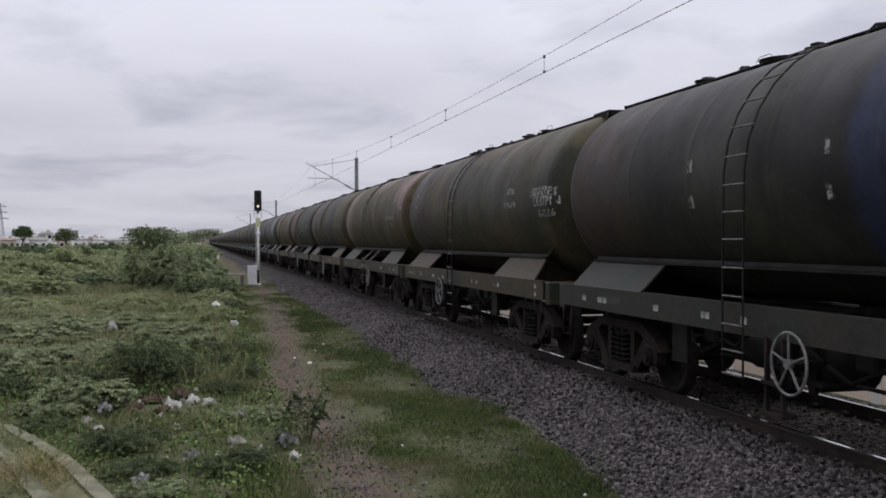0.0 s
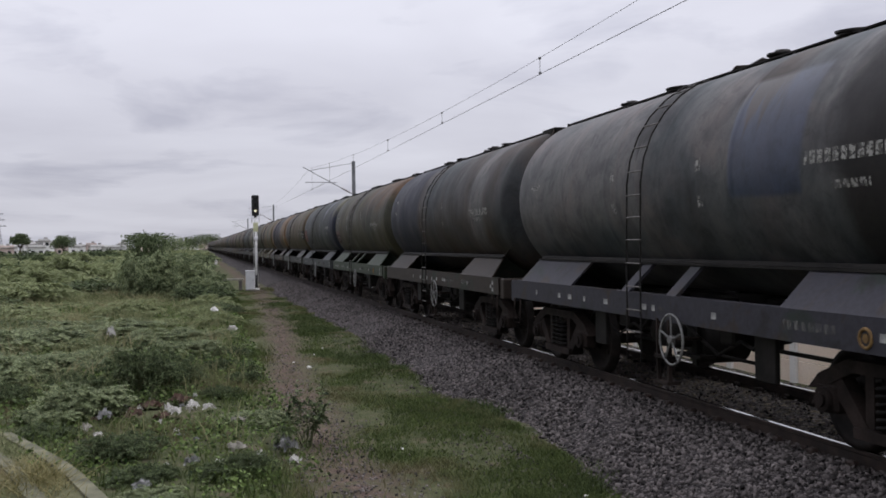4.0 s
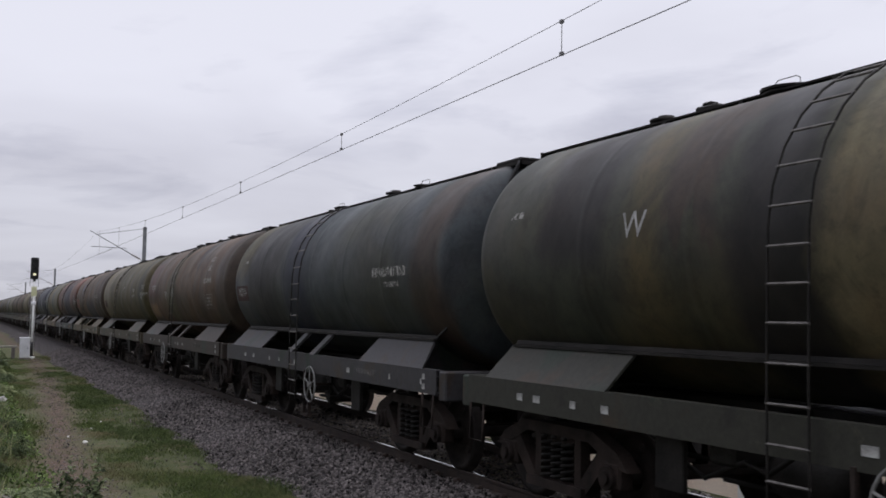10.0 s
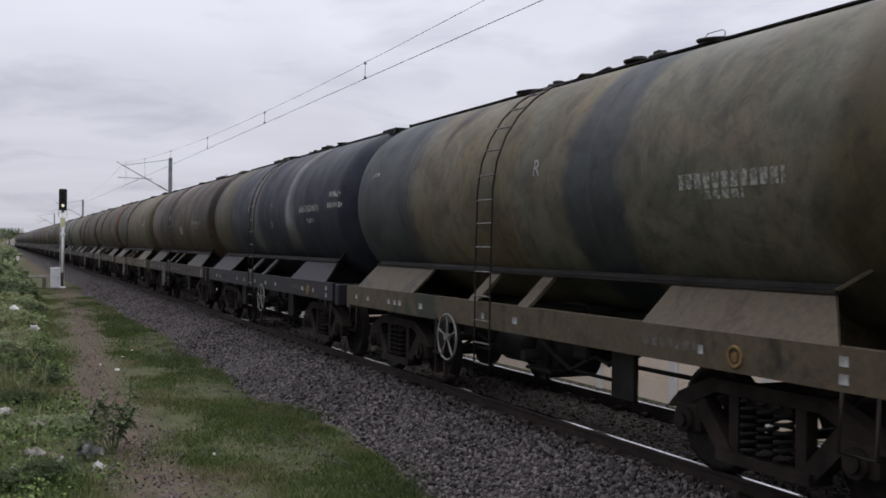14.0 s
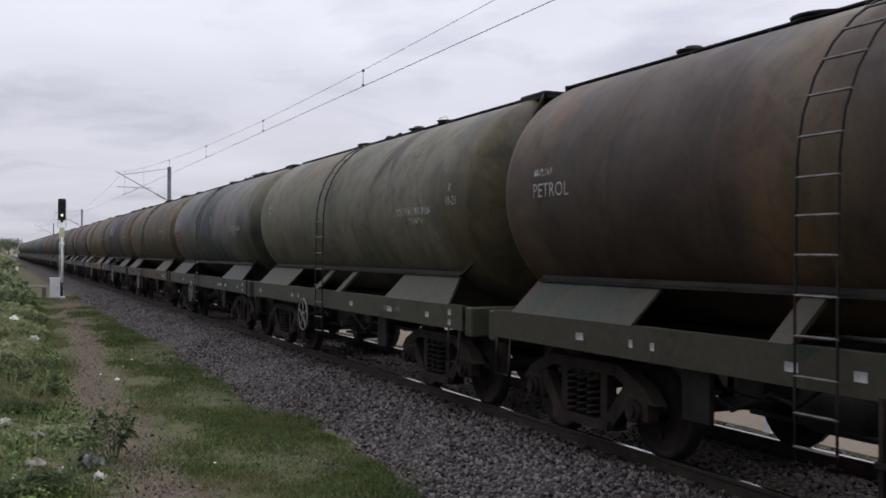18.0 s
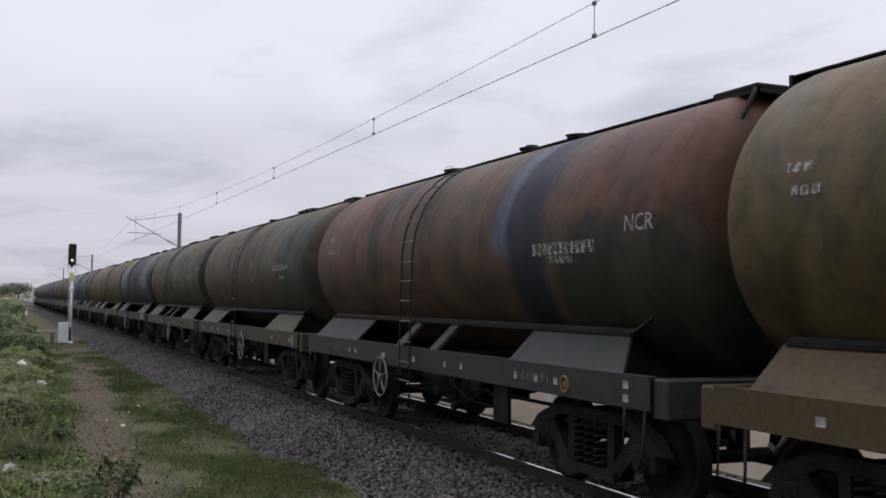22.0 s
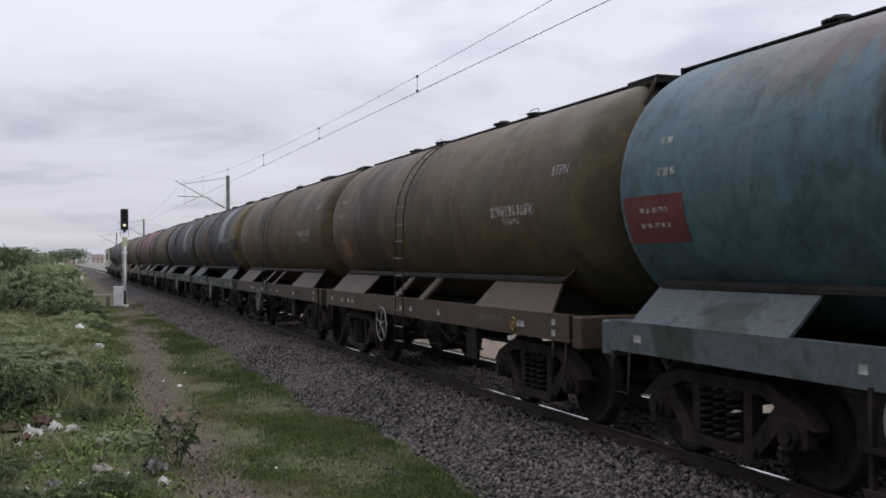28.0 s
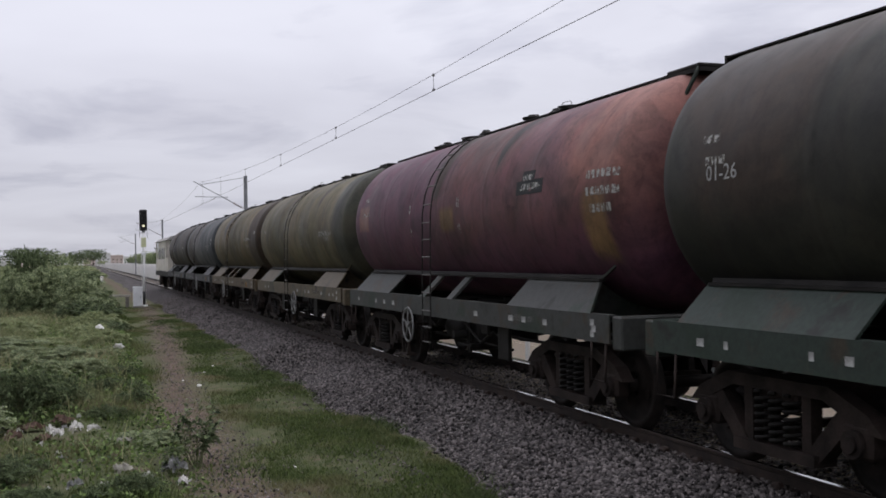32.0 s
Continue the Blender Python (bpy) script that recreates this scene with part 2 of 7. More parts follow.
    col = mixed(nt, 0.25, col, ramp(nt, grain, ((0.3, (0.55, 0.55, 0.55)), (0.7, (1.1, 1.1, 1.1)))), "MULTIPLY")
    nt.links.new(col, b.inputs["Base Color"])
    rr = ramp(nt, streak, ((0.3, (0.48, 0.48, 0.48)), (0.65, (0.70, 0.70, 0.70))))
    b.inputs["Specular IOR Level"].default_value = 0.25
    if sheen:  # newer enamel still shines
        rr = mixed(nt, sheen, rr, (0.38, 0.38, 0.38))
        nt.links.new(math_of(nt, "ADD", math_of(nt, "MULTIPLY", sheen, 0.08), 0.25), b.inputs["Specular IOR Level"])
    nt.links.new(rr, b.inputs["Roughness"])
    bump(nt, b, math_of(nt, "ADD", math_of(nt, "MULTIPLY", noise_of(nt, 0.9, 2, v), 1.0), math_of(nt, "MULTIPLY", grain, 0.04)), 0.35, 0.04)
    return m


def frame_mat():
    """Underframe paint in the wagon's own colour, patched with other paints, dust, oil and rust."""
    m, nt, b = node_mat("frame_paint")
    oi = nt.nodes.new("ShaderNodeObjectInfo")
    v = coords(nt)
    shift = nt.nodes.new("ShaderNodeVectorMath")
    shift.operation = "SCALE"
    shift.inputs[0].default_value = (31.0, 17.0, 9.0)
    nt.links.new(oi.outputs["Random"], shift.inputs["Scale"])
    add = nt.nodes.new("ShaderNodeVectorMath")
    nt.links.new(v, add.inputs[0])
    nt.links.new(shift.outputs[0], add.inputs[1])
    p = add.outputs[0]
    n0, n1, n2 = noise_of(nt, 0.7, 4, p, 0.5, 0.8), noise_of(nt, 2.1, 5, p, 0.6, 0.5), noise_of(nt, 16, 5, v, 0.7)
    col = mixed(nt, ramp(nt, n0, ((0.56, (0, 0, 0)), (0.61, (0.75, 0.75, 0.75)))), oi.outputs["Color"], (0.020, 0.032, 0.022))
    col = mixed(nt, ramp(nt, n1, ((0.56, (0, 0, 0)), (0.66, (0.7, 0.7, 0.7)))), col, (0.046, 0.032, 0.021))
    col = mixed(nt, ramp(nt, n1, ((0.30, (0.8, 0.8, 0.8)), (0.42, (0, 0, 0)))), col, (0.016, 0.015, 0.013))
    chip = noise_of(nt, 5.5, 6, p, 0.7, 0.6)
    col = mixed(nt, ramp(nt, chip, ((0.64, (0, 0, 0)), (0.70, (0.5, 0.5, 0.5)))), col, (0.075, 0.066, 0.050))
    col = mixed(nt, 0.6, col, ramp(nt, n2, ((0.3, (0.4, 0.4, 0.4)), (0.7, (1.15, 1.15, 1.15)))), "MULTIPLY")
    nt.links.new(col, b.inputs["Base Color"])
    b.inputs["Roughness"].default_value = 0.6
    b.inputs["Specular IOR Level"].default_value = 0.24
    bump(nt, b, n2, 0.25, 0.008)
    return m


def ballast_mat():
    m, nt, b = node_mat("ballast_bed")
    v = coords(nt)
    vo = nt.nodes.new("ShaderNodeTexVoronoi")
    vo.inputs["Scale"].default_value = 26
    nt.links.new(v, vo.inputs["Vector"])
    tone = nt.nodes.new("ShaderNodeSeparateColor")
    nt.links.new(vo.outputs["Color"], tone.inputs[0])
    col = ramp(nt, tone.outputs[0], ((0, (0.036, 0.032, 0.032)), (0.5, (0.093, 0.083, 0.082)), (1, (0.180, 0.161, 0.156))))
    # shade in the gaps between stones is painted in towards each cell's edge
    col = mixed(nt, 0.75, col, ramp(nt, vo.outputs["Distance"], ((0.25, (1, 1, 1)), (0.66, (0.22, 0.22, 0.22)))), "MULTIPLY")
    # leaves, weeds and spilt soil gather between the rails
    sep = nt.nodes.new("ShaderNodeSeparateXYZ")
    nt.links.new(v, sep.inputs[0])
    inner = math_of(nt, "MULTIPLY", math_of(nt, "SUBTRACT", 1.0, math_of(nt, "ABSOLUTE", math_of(nt, "ADD", sep.outputs[0], -XC))), 3.0, clamp=True)
    litter = math_of(nt, "MULTIPLY", inner, ramp(nt, noise_of(nt, 11, 5, v, 0.7), ((0.50, (0, 0, 0)), (0.58, (0.85, 0.85, 0.85)))))
    col = mixed(nt, litter, col, ramp(nt, noise_of(nt, 17, 3, v), ((0.35, (0.040, 0.050, 0.020)), (0.5, (0.16, 0.12, 0.07)), (0.65, (0.30, 0.26, 0.21)))))
    nt.links.new(col, b.inputs["Base Color"])
    b.inputs["Roughness"].default_value = 0.85
    b.inputs["Specular IOR Level"].default_value = 0.08
    inv = math_of(nt, "SUBTRACT", 1.0, vo.outputs["Distance"])
    bump(nt, b, inv, 1.0, 0.05)
    return m


PATH_LINE = ((2, 1.9), (11, 1.66), (14, 1.58), (18, 1.58), (24, 2.0), (33, 2.5), (40, 2.85), (60, 3.5))  # y and x of the trodden path


def ground_mat():
    """Bare reddish soil on the trodden path, thin grass and litter elsewhere."""
    m, nt, b = node_mat("trackside_ground")
    v = coords(nt)
    sep = nt.nodes.new("ShaderNodeSeparateXYZ")
    nt.links.new(v, sep.inputs[0])
    n1, n2, n3 = noise_of(nt, 0.35, 5, v), noise_of(nt, 2.2, 6, v, 0.65), noise_of(nt, 26, 4, v, 0.7)
    soil = ramp(nt, n3, ((0.3, (0.036, 0.026, 0.023)), (0.7, (0.165, 0.119, 0.103))))
    soil = mixed(nt, 0.6, soil, ramp(nt, noise_of(nt, 3.1, 6, v, 0.7), ((0.35, (0.5, 0.48, 0.46)), (0.65, (1.25, 1.2, 1.15)))), "MULTIPLY")
    green = ramp(nt, n2, ((0.3, (0.034, 0.042, 0.019)), (0.52, (0.066, 0.074, 0.038)), (0.75, (0.115, 0.096, 0.070))))
    green = mixed(nt, 0.7, green, ramp(nt, noise_of(nt, 48, 4, v, 0.75), ((0.36, (0.45, 0.45, 0.42)), (0.5, (1, 1, 1)), (0.66, (1.7, 1.62, 1.45)))), "MULTIPLY")
    # the trodden path bends towards the track further on
    along = math_of(nt, "MULTIPLY", sep.outputs[1], 1 / 64.0)
    centre = math_of(nt, "MULTIPLY", ramp(nt, along, [(y / 64.0, (x / 8.0,) * 3) for y, x in PATH_LINE]), 8.0)
    centre = math_of(nt, "ADD", centre, math_of(nt, "MULTIPLY", math_of(nt, "ADD", n1, -0.5), 0.5))
    d = math_of(nt, "ABSOLUTE", math_of(nt, "SUBTRACT", sep.outputs[0], centre))
    d = math_of(nt, "ADD", d, math_of(nt, "MULTIPLY", math_of(nt, "ADD", n2, -0.5), 1.5))
    path = math_of(nt, "MULTIPLY", math_of(nt, "SUBTRACT", math_of(nt, "ADD", math_of(nt, "MULTIPLY", noise_of(nt, 0.16, 3, v), 1.1), 0.16), d), 1.6, clamp=True)
    path = math_of(nt, "MULTIPLY", path, ramp(nt, noise_of(nt, 4.5, 5, v, 0.7), ((0.36, (0.25, 0.25, 0.25)), (0.56, (1, 1, 1)))))
    bare = ramp(nt, n2, ((0.58, (0, 0, 0)), (0.7, (0.6, 0.6, 0.6))))
    col = mixed(nt, math_of(nt, "MAXIMUM", path, bare), green, soil)
    nt.links.new(col, b.inputs["Base Color"])
    b.inputs["Roughness"].default_value = 0.95
    b.inputs["Specular IOR Level"].default_value = 0.05
    bump(nt, b, n3, 0.7, 0.03)
    return m


M = {
    "frame": frame_mat(),
    "black": rough_mat("oily_black_steel", (0.011, 0.0103, 0.0098), (0.027, 0.0245, 0.0225), 2.5, 0.6, 0.0, 0.3, spec=0.10),
    "bogie": rough_mat("cast_steel_brown", (0.0145, 0.0115, 0.0102), (0.040, 0.030, 0.026), 2.5, 0.75, 0.0, 0.4, spec=0.10),
    "wheel": rough_mat("wheel_steel", (0.011, 0.0094, 0.0086), (0.028, 0.022, 0.0195), 4, 0.65, 0.0, spec=0.12),
    "tread": rough_mat("polished_tread", (0.60, 0.59, 0.58), (0.75, 0.74, 0.73), 6, 0.14, 1.0, 0.02),
    "chalk": rough_mat("faded_white_lettering", (0.24, 0.24, 0.23), (0.44, 0.44, 0.43), 5, 0.8, 0.0, 0.1),
    "platewhite": rough_mat("dirty_white_plates", (0.22, 0.22, 0.21), (0.52, 0.52, 0.50), 7, 0.8, 0.0, 0.1),
    "palegrey": rough_mat("pale_grey_wheel_paint", (0.12, 0.12, 0.115), (0.24, 0.24, 0.23), 5, 0.6),
    # light caught on the rungs' top faces is put into this paler grey
    "runglit": rough_mat("top_lit_grey_rungs", (0.070, 0.064, 0.060), (0.160, 0.148, 0.138), 7, 0.6),
    "redpanel": rough_mat("faded_red_panel", (0.085, 0.024, 0.021), (0.150, 0.042, 0.035), 3, 0.7, 0.0, 0.1),
    "darkred": rough_mat("grimy_dark_red_panel", (0.024, 0.010, 0.010), (0.050, 0.018, 0.016), 3, 0.7, 0.0, 0.1),
    "brightred": rough_mat("salmon_red_panel", (0.110, 0.042, 0.036), (0.165, 0.066, 0.056), 3, 0.7, 0.0, 0.1),
    "blackboard": rough_mat("black_number_panel", (0.008, 0.009, 0.010), (0.016, 0.017, 0.017), 3, 0.7, 0.0, 0.1),
    "plategreen": rough_mat("pale_yellow_green_plate", (0.50, 0.52, 0.30), (0.62, 0.62, 0.40), 4, 0.6, 0.0, 0.1),
    "emblem": rough_mat("brown_yellow_ring_paint", (0.13, 0.075, 0.028), (0.24, 0.15, 0.055), 9, 0.7, 0.0, 0.1),
    "yellow": rough_mat("yellow_plate", (0.50, 0.33, 0.05), (0.62, 0.44, 0.10), 4, 0.6, 0.0, 0.1),
    "railside": rough_mat("rusty_rail", (0.018, 0.013, 0.011), (0.042, 0.028, 0.022), 5, 0.75),
    "sleeper": rough_mat("concrete_sleeper", (0.11, 0.10, 0.09), (0.19, 0.175, 0.155), 5, 0.9, 0.0, 0.5, 40, 0.4),
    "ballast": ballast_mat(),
    "ground": ground_mat(),
    "stones": island_mat("ballast_stones", (0.008, 0.0072, 0.007), (0.188, 0.167, 0.160), 0.8, 0.0, 0.5),
    "grass": island_mat("grass_blades", (0.030, 0.050, 0.013), (0.128, 0.164, 0.054), 0.6, 0.35, 0.5, (0.140, 0.120, 0.070)),
    "grassdark": island_mat("dark_grass_blades", (0.022, 0.038, 0.012), (0.105, 0.135, 0.050), 0.6, 0.35, 0.5),
    "wisp": island_mat("wispy_dry_grass", (0.075, 0.090, 0.040), (0.275, 0.290, 0.150), 0.65, 0.4, 0.35, (0.27, 0.235, 0.135)),
    "weeds": island_mat("weed_leaves", (0.012, 0.026, 0.007), (0.180, 0.250, 0.082), 0.55, 0.3, 0.7),
    "leaf": island_mat("feathery_leaves", (0.034, 0.052, 0.022), (0.370, 0.425, 0.235), 0.65, 0.42, 0.9),
    "leafdark": island_mat("dark_leaves", (0.014, 0.024, 0.010), (0.170, 0.215, 0.105), 0.6, 0.35, 0.5),
    # paling with distance is put into the colour: lighter, flatter than near leaves
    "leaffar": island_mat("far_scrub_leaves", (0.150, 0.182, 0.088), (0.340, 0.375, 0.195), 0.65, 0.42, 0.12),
    "twig": rough_mat("grey_green_twigs", (0.10, 0.115, 0.055), (0.22, 0.22, 0.13), 6, 0.85),
    "bark": rough_mat("brown_bark", (0.055, 0.042, 0.03), (0.11, 0.085, 0.06), 6, 0.9),
    "wallpanel": rough_mat("beige_precast_concrete", (0.84, 0.68, 0.54), (0.93, 0.79, 0.66), 0.8, 0.9, 0.0, 0.3, 30, 0.35),
    "whitewash": rough_mat("whitewashed_concrete", (0.74, 0.72, 0.69), (0.86, 0.84, 0.82), 1.5, 0.85, 0.0, 0.2),
    "postwhite": rough_mat("white_painted_steel", (0.60, 0.60, 0.58), (0.80, 0.80, 0.78), 2, 0.5),
    "boxgrey": rough_mat("pale_grey_cabinet_paint", (0.58, 0.59, 0.60), (0.74, 0.75, 0.76), 2, 0.55),
    "galv": rough_mat("galvanised_steel", (0.16, 0.165, 0.175), (0.26, 0.265, 0.275), 4, 0.5, 0.5),
    "wire": rough_mat("copper_wire_dark", (0.12, 0.118, 0.12), (0.18, 0.175, 0.175), 6, 0.5, 0.6),
    "insul": rough_mat("brown_porcelain", (0.10, 0.045, 0.03), (0.16, 0.07, 0.05), 6, 0.2),
    "headblack": rough_mat("matt_black_signal_paint", (0.010, 0.010, 0.011), (0.022, 0.022, 0.024), 3, 0.6),
    "cream": rough_mat("cream_van_paint", (0.50, 0.47, 0.40), (0.66, 0.62, 0.54), 1.2, 0.6),
    "plastic": rough_mat("crumpled_white_plastic", (0.34, 0.33, 0.31), (0.70, 0.68, 0.64), 6, 0.45),
    "plasticblue": rough_mat("crumpled_blue_grey_plastic", (0.075, 0.077, 0.076), (0.24, 0.24, 0.23), 9, 0.5),
    "platepale": rough_mat("pale_dirty_paper", (0.20, 0.19, 0.16), (0.36, 0.34, 0.29), 6, 0.85),
    "card": rough_mat("wet_brown_card", (0.055, 0.034, 0.026), (0.115, 0.070, 0.050), 5, 0.9),
    "rock": rough_mat("mossy_rock", (0.058, 0.065, 0.027), (0.152, 0.145, 0.076), 2.4, 0.95, 0.0, 0.7, 18, 0.0, 0.04),
    "kerb": rough_mat("weathered_kerb_concrete", (0.08, 0.081, 0.052), (0.181, 0.174, 0.113), 3, 0.95, 0.0, 0.6, 22),
    "straw": island_mat("dry_straw", (0.13, 0.12, 0.05), (0.28, 0.25, 0.12), 0.8, 0.2, 0.6),
    "house": rough_mat("pale_house_plaster", (0.72, 0.70, 0.67), (0.86, 0.85, 0.83), 0.4, 0.9, 0.0, 0.1, 8, 0.5),
    "housepink": rough_mat("pink_house_plaster", (0.58, 0.46, 0.41), (0.70, 0.58, 0.52), 0.4, 0.9, 0.0, 0.1, 8, 0.4),
    "glassdark": rough_mat("dark_window_glass", (0.02, 0.022, 0.025), (0.04, 0.043, 0.048), 2, 0.15),
    "roof": rough_mat("grey_roof_slab", (0.22, 0.21, 0.20), (0.34, 0.33, 0.31), 0.8, 0.9),
}


def lamp_mat(name, colour, strength):
    m, nt, b = node_mat(name)
    b.inputs["Base Color"].default_value = (*colour, 1)
    b.inputs["Emission Color"].default_value = (*colour, 1)
    b.inputs["Emission Strength"].default_value = strength
    return m


def worn_mat(tone=0.34, cover=0.85):
    """Stencilled white paint, flaked and broken into strokes, with the tank showing between them."""
    m, nt, b = node_mat("flaked_white_paint")
    v = coords(nt)
    sep = nt.nodes.new("ShaderNodeSeparateXYZ")
    nt.links.new(v, sep.inputs[0])
    b.inputs["Base Color"].default_value = (tone, tone * 0.98, tone * 0.91, 1)
    b.inputs["Roughness"].default_value = 0.8
    n = noise_of(nt, 16, 5, v, 0.7)
    gap = math_of(nt, "FRACT", math_of(nt, "MULTIPLY", sep.outputs[1], 8.3))
    keep = math_of(nt, "MULTIPLY", math_of(nt, "GREATER_THAN", gap, 0.26), ramp(nt, n, ((0.40, (0.1, 0.1, 0.1)), (0.58, (cover, cover, cover)))))
    clear = nt.nodes.new("ShaderNodeBsdfTransparent")
    ms = nt.nodes.new("ShaderNodeMixShader")
    nt.links.new(keep, ms.inputs[0])
    nt.links.new(clear.outputs[0], ms.inputs[1])
    nt.links.new(b.outputs[0], ms.inputs[2])
    nt.links.new(ms.outputs[0], nt.nodes["Material Output"].inputs[0])
    return m


M["worn"] = worn_mat()
M["faint"] = worn_mat(0.15, 0.6)
M["lit"] = lamp_mat("lit_signal_lens", (1.0, 0.90, 0.62), 0.9)
M["unlit"] = rough_mat("unlit_signal_lens", (0.015, 0.018, 0.016), (0.03, 0.03, 0.03), 4, 0.15)

# ---------------------------------------------------------------- mesh tools


class Build:
    """Collects faces for one mesh."""

    def __init__(self):
        self.v, self.f, self.sm = [], [], []

    def add(self, verts, faces, smooth=False):
        o = len(self.v)
        self.v += [tuple(p) for p in verts]
        self.f += [tuple(o + i for i in f) for f in faces]
        self.sm += [smooth] * len(faces)
        return self

    def box(self, x0, x1, y0, y1, z0, z1, c=0.0):
        """A box; c cuts its long upright and level edges."""
        if c <= 0:
            p = [(x, y, z) for x in (x0, x1) for y in (y0, y1) for z in (z0, z1)]
            return self.add(p, [(0, 1, 3, 2), (4, 6, 7, 5), (0, 4, 5, 1), (2, 3, 7, 6), (0, 2, 6, 4), (1, 5, 7, 3)])
        bm = bmesh.new()
        bmesh.ops.create_cube(bm, size=1.0)
        for q in bm.verts:
            q.co = ((x0 + x1) / 2 + q.co.x * (x1 - x0), (y0 + y1) / 2 + q.co.y * (y1 - y0), (z0 + z1) / 2 + q.co.z * (z1 - z0))
        bmesh.ops.bevel(bm, geom=bm.edges[:], offset=c, segments=1, affect="EDGES")
        bm.verts.index_update()
        self.add([q.co for q in bm.verts], [[q.index for q in f.verts] for f in bm.faces])
        bm.free()
        return self

    def rod(self, a, b, r, n=8, r2=None, caps=True):
        a, b = Vector(a), Vector(b)
        d = (b - a).normalized()
        s = d.orthogonal().normalized()
        t = d.cross(s)
        r2 = r if r2 is None else r2
        ring = [(math.cos(2 * math.pi * i / n), math.sin(2 * math.pi * i / n)) for i in range(n)]
        p = [a + s * (c * r) + t * (q * r) for c, q in ring] + [b + s * (c * r2) + t * (q * r2) for c, q in ring]
        self.add(p, [(i, (i + 1) % n, n + (i + 1) % n, n + i) for i in range(n)], n > 5)
        if caps:
            o = len(self.v) - 2 * n
            self.f += [tuple(o + i for i in reversed(range(n))), tuple(o + n + i for i in range(n))]
            self.sm += [False, False]
        return self

    def tube(self, pts, r, n=6):
        for a, b in zip(pts, pts[1:]):
            self.rod(a, b, r, n)
        return self

    def sweep(self, pts, r, n=6):
        """One continuous bent tube."""
        pts = [Vector(p) for p in pts]
        v, ref = [], Vector((0.31, 0.52, 0.79))
        for i, p in enumerate(pts):
            d = (pts[min(i + 1, len(pts) - 1)] - pts[max(i - 1, 0)]).normalized()
            s = d.cross(ref).normalized()
            t = d.cross(s)
            v += [p + s * (r * math.cos(2 * math.pi * j / n)) + t * (r * math.sin(2 * math.pi * j / n)) for j in range(n)]
        m = len(pts)
        f = [(i * n + j, i * n + (j + 1) % n, (i + 1) * n + (j + 1) % n, (i + 1) * n + j) for i in range(m - 1) for j in range(n)]
        self.add(v, f + [tuple(reversed(range(n))), tuple(range((m - 1) * n, m * n))], True)
        return self

    def prism(self, poly, x0, x1):
        """A polygon in y, z pushed from x0 to x1."""
        n = len(poly)
        p = [(x0, y, z) for y, z in poly] + [(x1, y, z) for y, z in poly]
        self.add(p, [(i, (i + 1) % n, n + (i + 1) % n, n + i) for i in range(n)] + [tuple(reversed(range(n))), tuple(range(n, 2 * n))])
        return self

    def prism_y(self, poly, y0, y1):
        """A polygon in x, z pushed from y0 to y1."""
        n = len(poly)
        p = [(x, y0, z) for x, z in poly] + [(x, y1, z) for x, z in poly]
        self.add(p, [(i, n + i, n + (i + 1) % n, (i + 1) % n) for i in range(n)] + [tuple(range(n)), tuple(reversed(range(n, 2 * n)))])
        return self

    def lathe(self, prof, n, axis="y", centre=(0, 0, 0), closed=False):
        """Turns a profile of (along, radius) round an axis."""
        cx, cy, cz = centre
        p = []
        for a, r in prof:
            for i in range(n):
                c, s = math.cos(2 * math.pi * i / n) * r, math.sin(2 * math.pi * i / n) * r
                p.append({"y": (cx + c, cy + a, cz + s), "x": (cx + a, cy + c, cz + s), "z": (cx + c, cy + s, cz + a)}[axis])
        f = [(k * n + i, k * n + (i + 1) % n, (k + 1) * n + (i + 1) % n, (k + 1) * n + i) for k in range(len(prof) - 1) for i in range(n)]
        self.add(p, f, True)
        return self

    def ring(self, centre, r, r2, axis="x", n=18, m=6):
        """A torus."""
        p, cx, cy, cz = [], *centre
        for i in range(n):
            a = 2 * math.pi * i / n
            for j in range(m):
                b = 2 * math.pi * j / m
                q, h = r + r2 * math.cos(b), r2 * math.sin(b)
                if axis == "x":
                    p.append((cx + h, cy + q * math.cos(a), cz + q * math.sin(a)))
                else:
                    p.append((cx + q * math.cos(a), cy + q * math.sin(a), cz + h))
        self.add(p, [(i * m + j, i * m + (j + 1) % m, ((i + 1) % n) * m + (j + 1) % m, ((i + 1) % n) * m + j) for i in range(n) for j in range(m)], True)
        return self

    def mesh(self, name, mat):
        me = bpy.data.meshes.new(name)
        me.from_pydata(self.v, [], self.f)
        me.polygons.foreach_set("use_smooth", self.sm)
        me.materials.append(mat)
        bm = bmesh.new()
        bm.from_mesh(me)
        bmesh.ops.recalc_face_normals(bm, faces=bm.faces[:])
        bm.to_mesh(me)
        bm.free()
        return me


def raw_mesh(name, verts, faces, mat):
    """A large mesh from arrays: verts n x 3, faces n x 3 or n x 4."""
    verts, faces = np.asarray(verts, np.float32), np.asarray(faces, np.int32)
    me = bpy.data.meshes.new(name)
    k = faces.shape[1]
    me.vertices.add(len(verts))
    me.vertices.foreach_set("co", verts.ravel())
    me.loops.add(faces.size)
    me.loops.foreach_set("vertex_index", faces.ravel())
    me.polygons.add(len(faces))
    me.polygons.foreach_set("loop_start", np.arange(0, faces.size, k, dtype=np.int32))
    me.materials.append(mat)
    me.update(calc_edges=True)
    me.validate()
    return me


def part(name, data, parent, label="", at=None):
    ob = new(name, data)
    ob.parent = parent
    if at is not None:
        ob.matrix_basis = at
    if label:
        ob["label"] = label
    return ob


def thing(name, label, category, group="", at=None, data=None, kind=""):
    ob = new(name, data)
    if data is None:
        ob.empty_display_size = 0.3
    if at is not None:
        ob.matrix_basis = at
    return tagged(ob, label, category, group, kind)

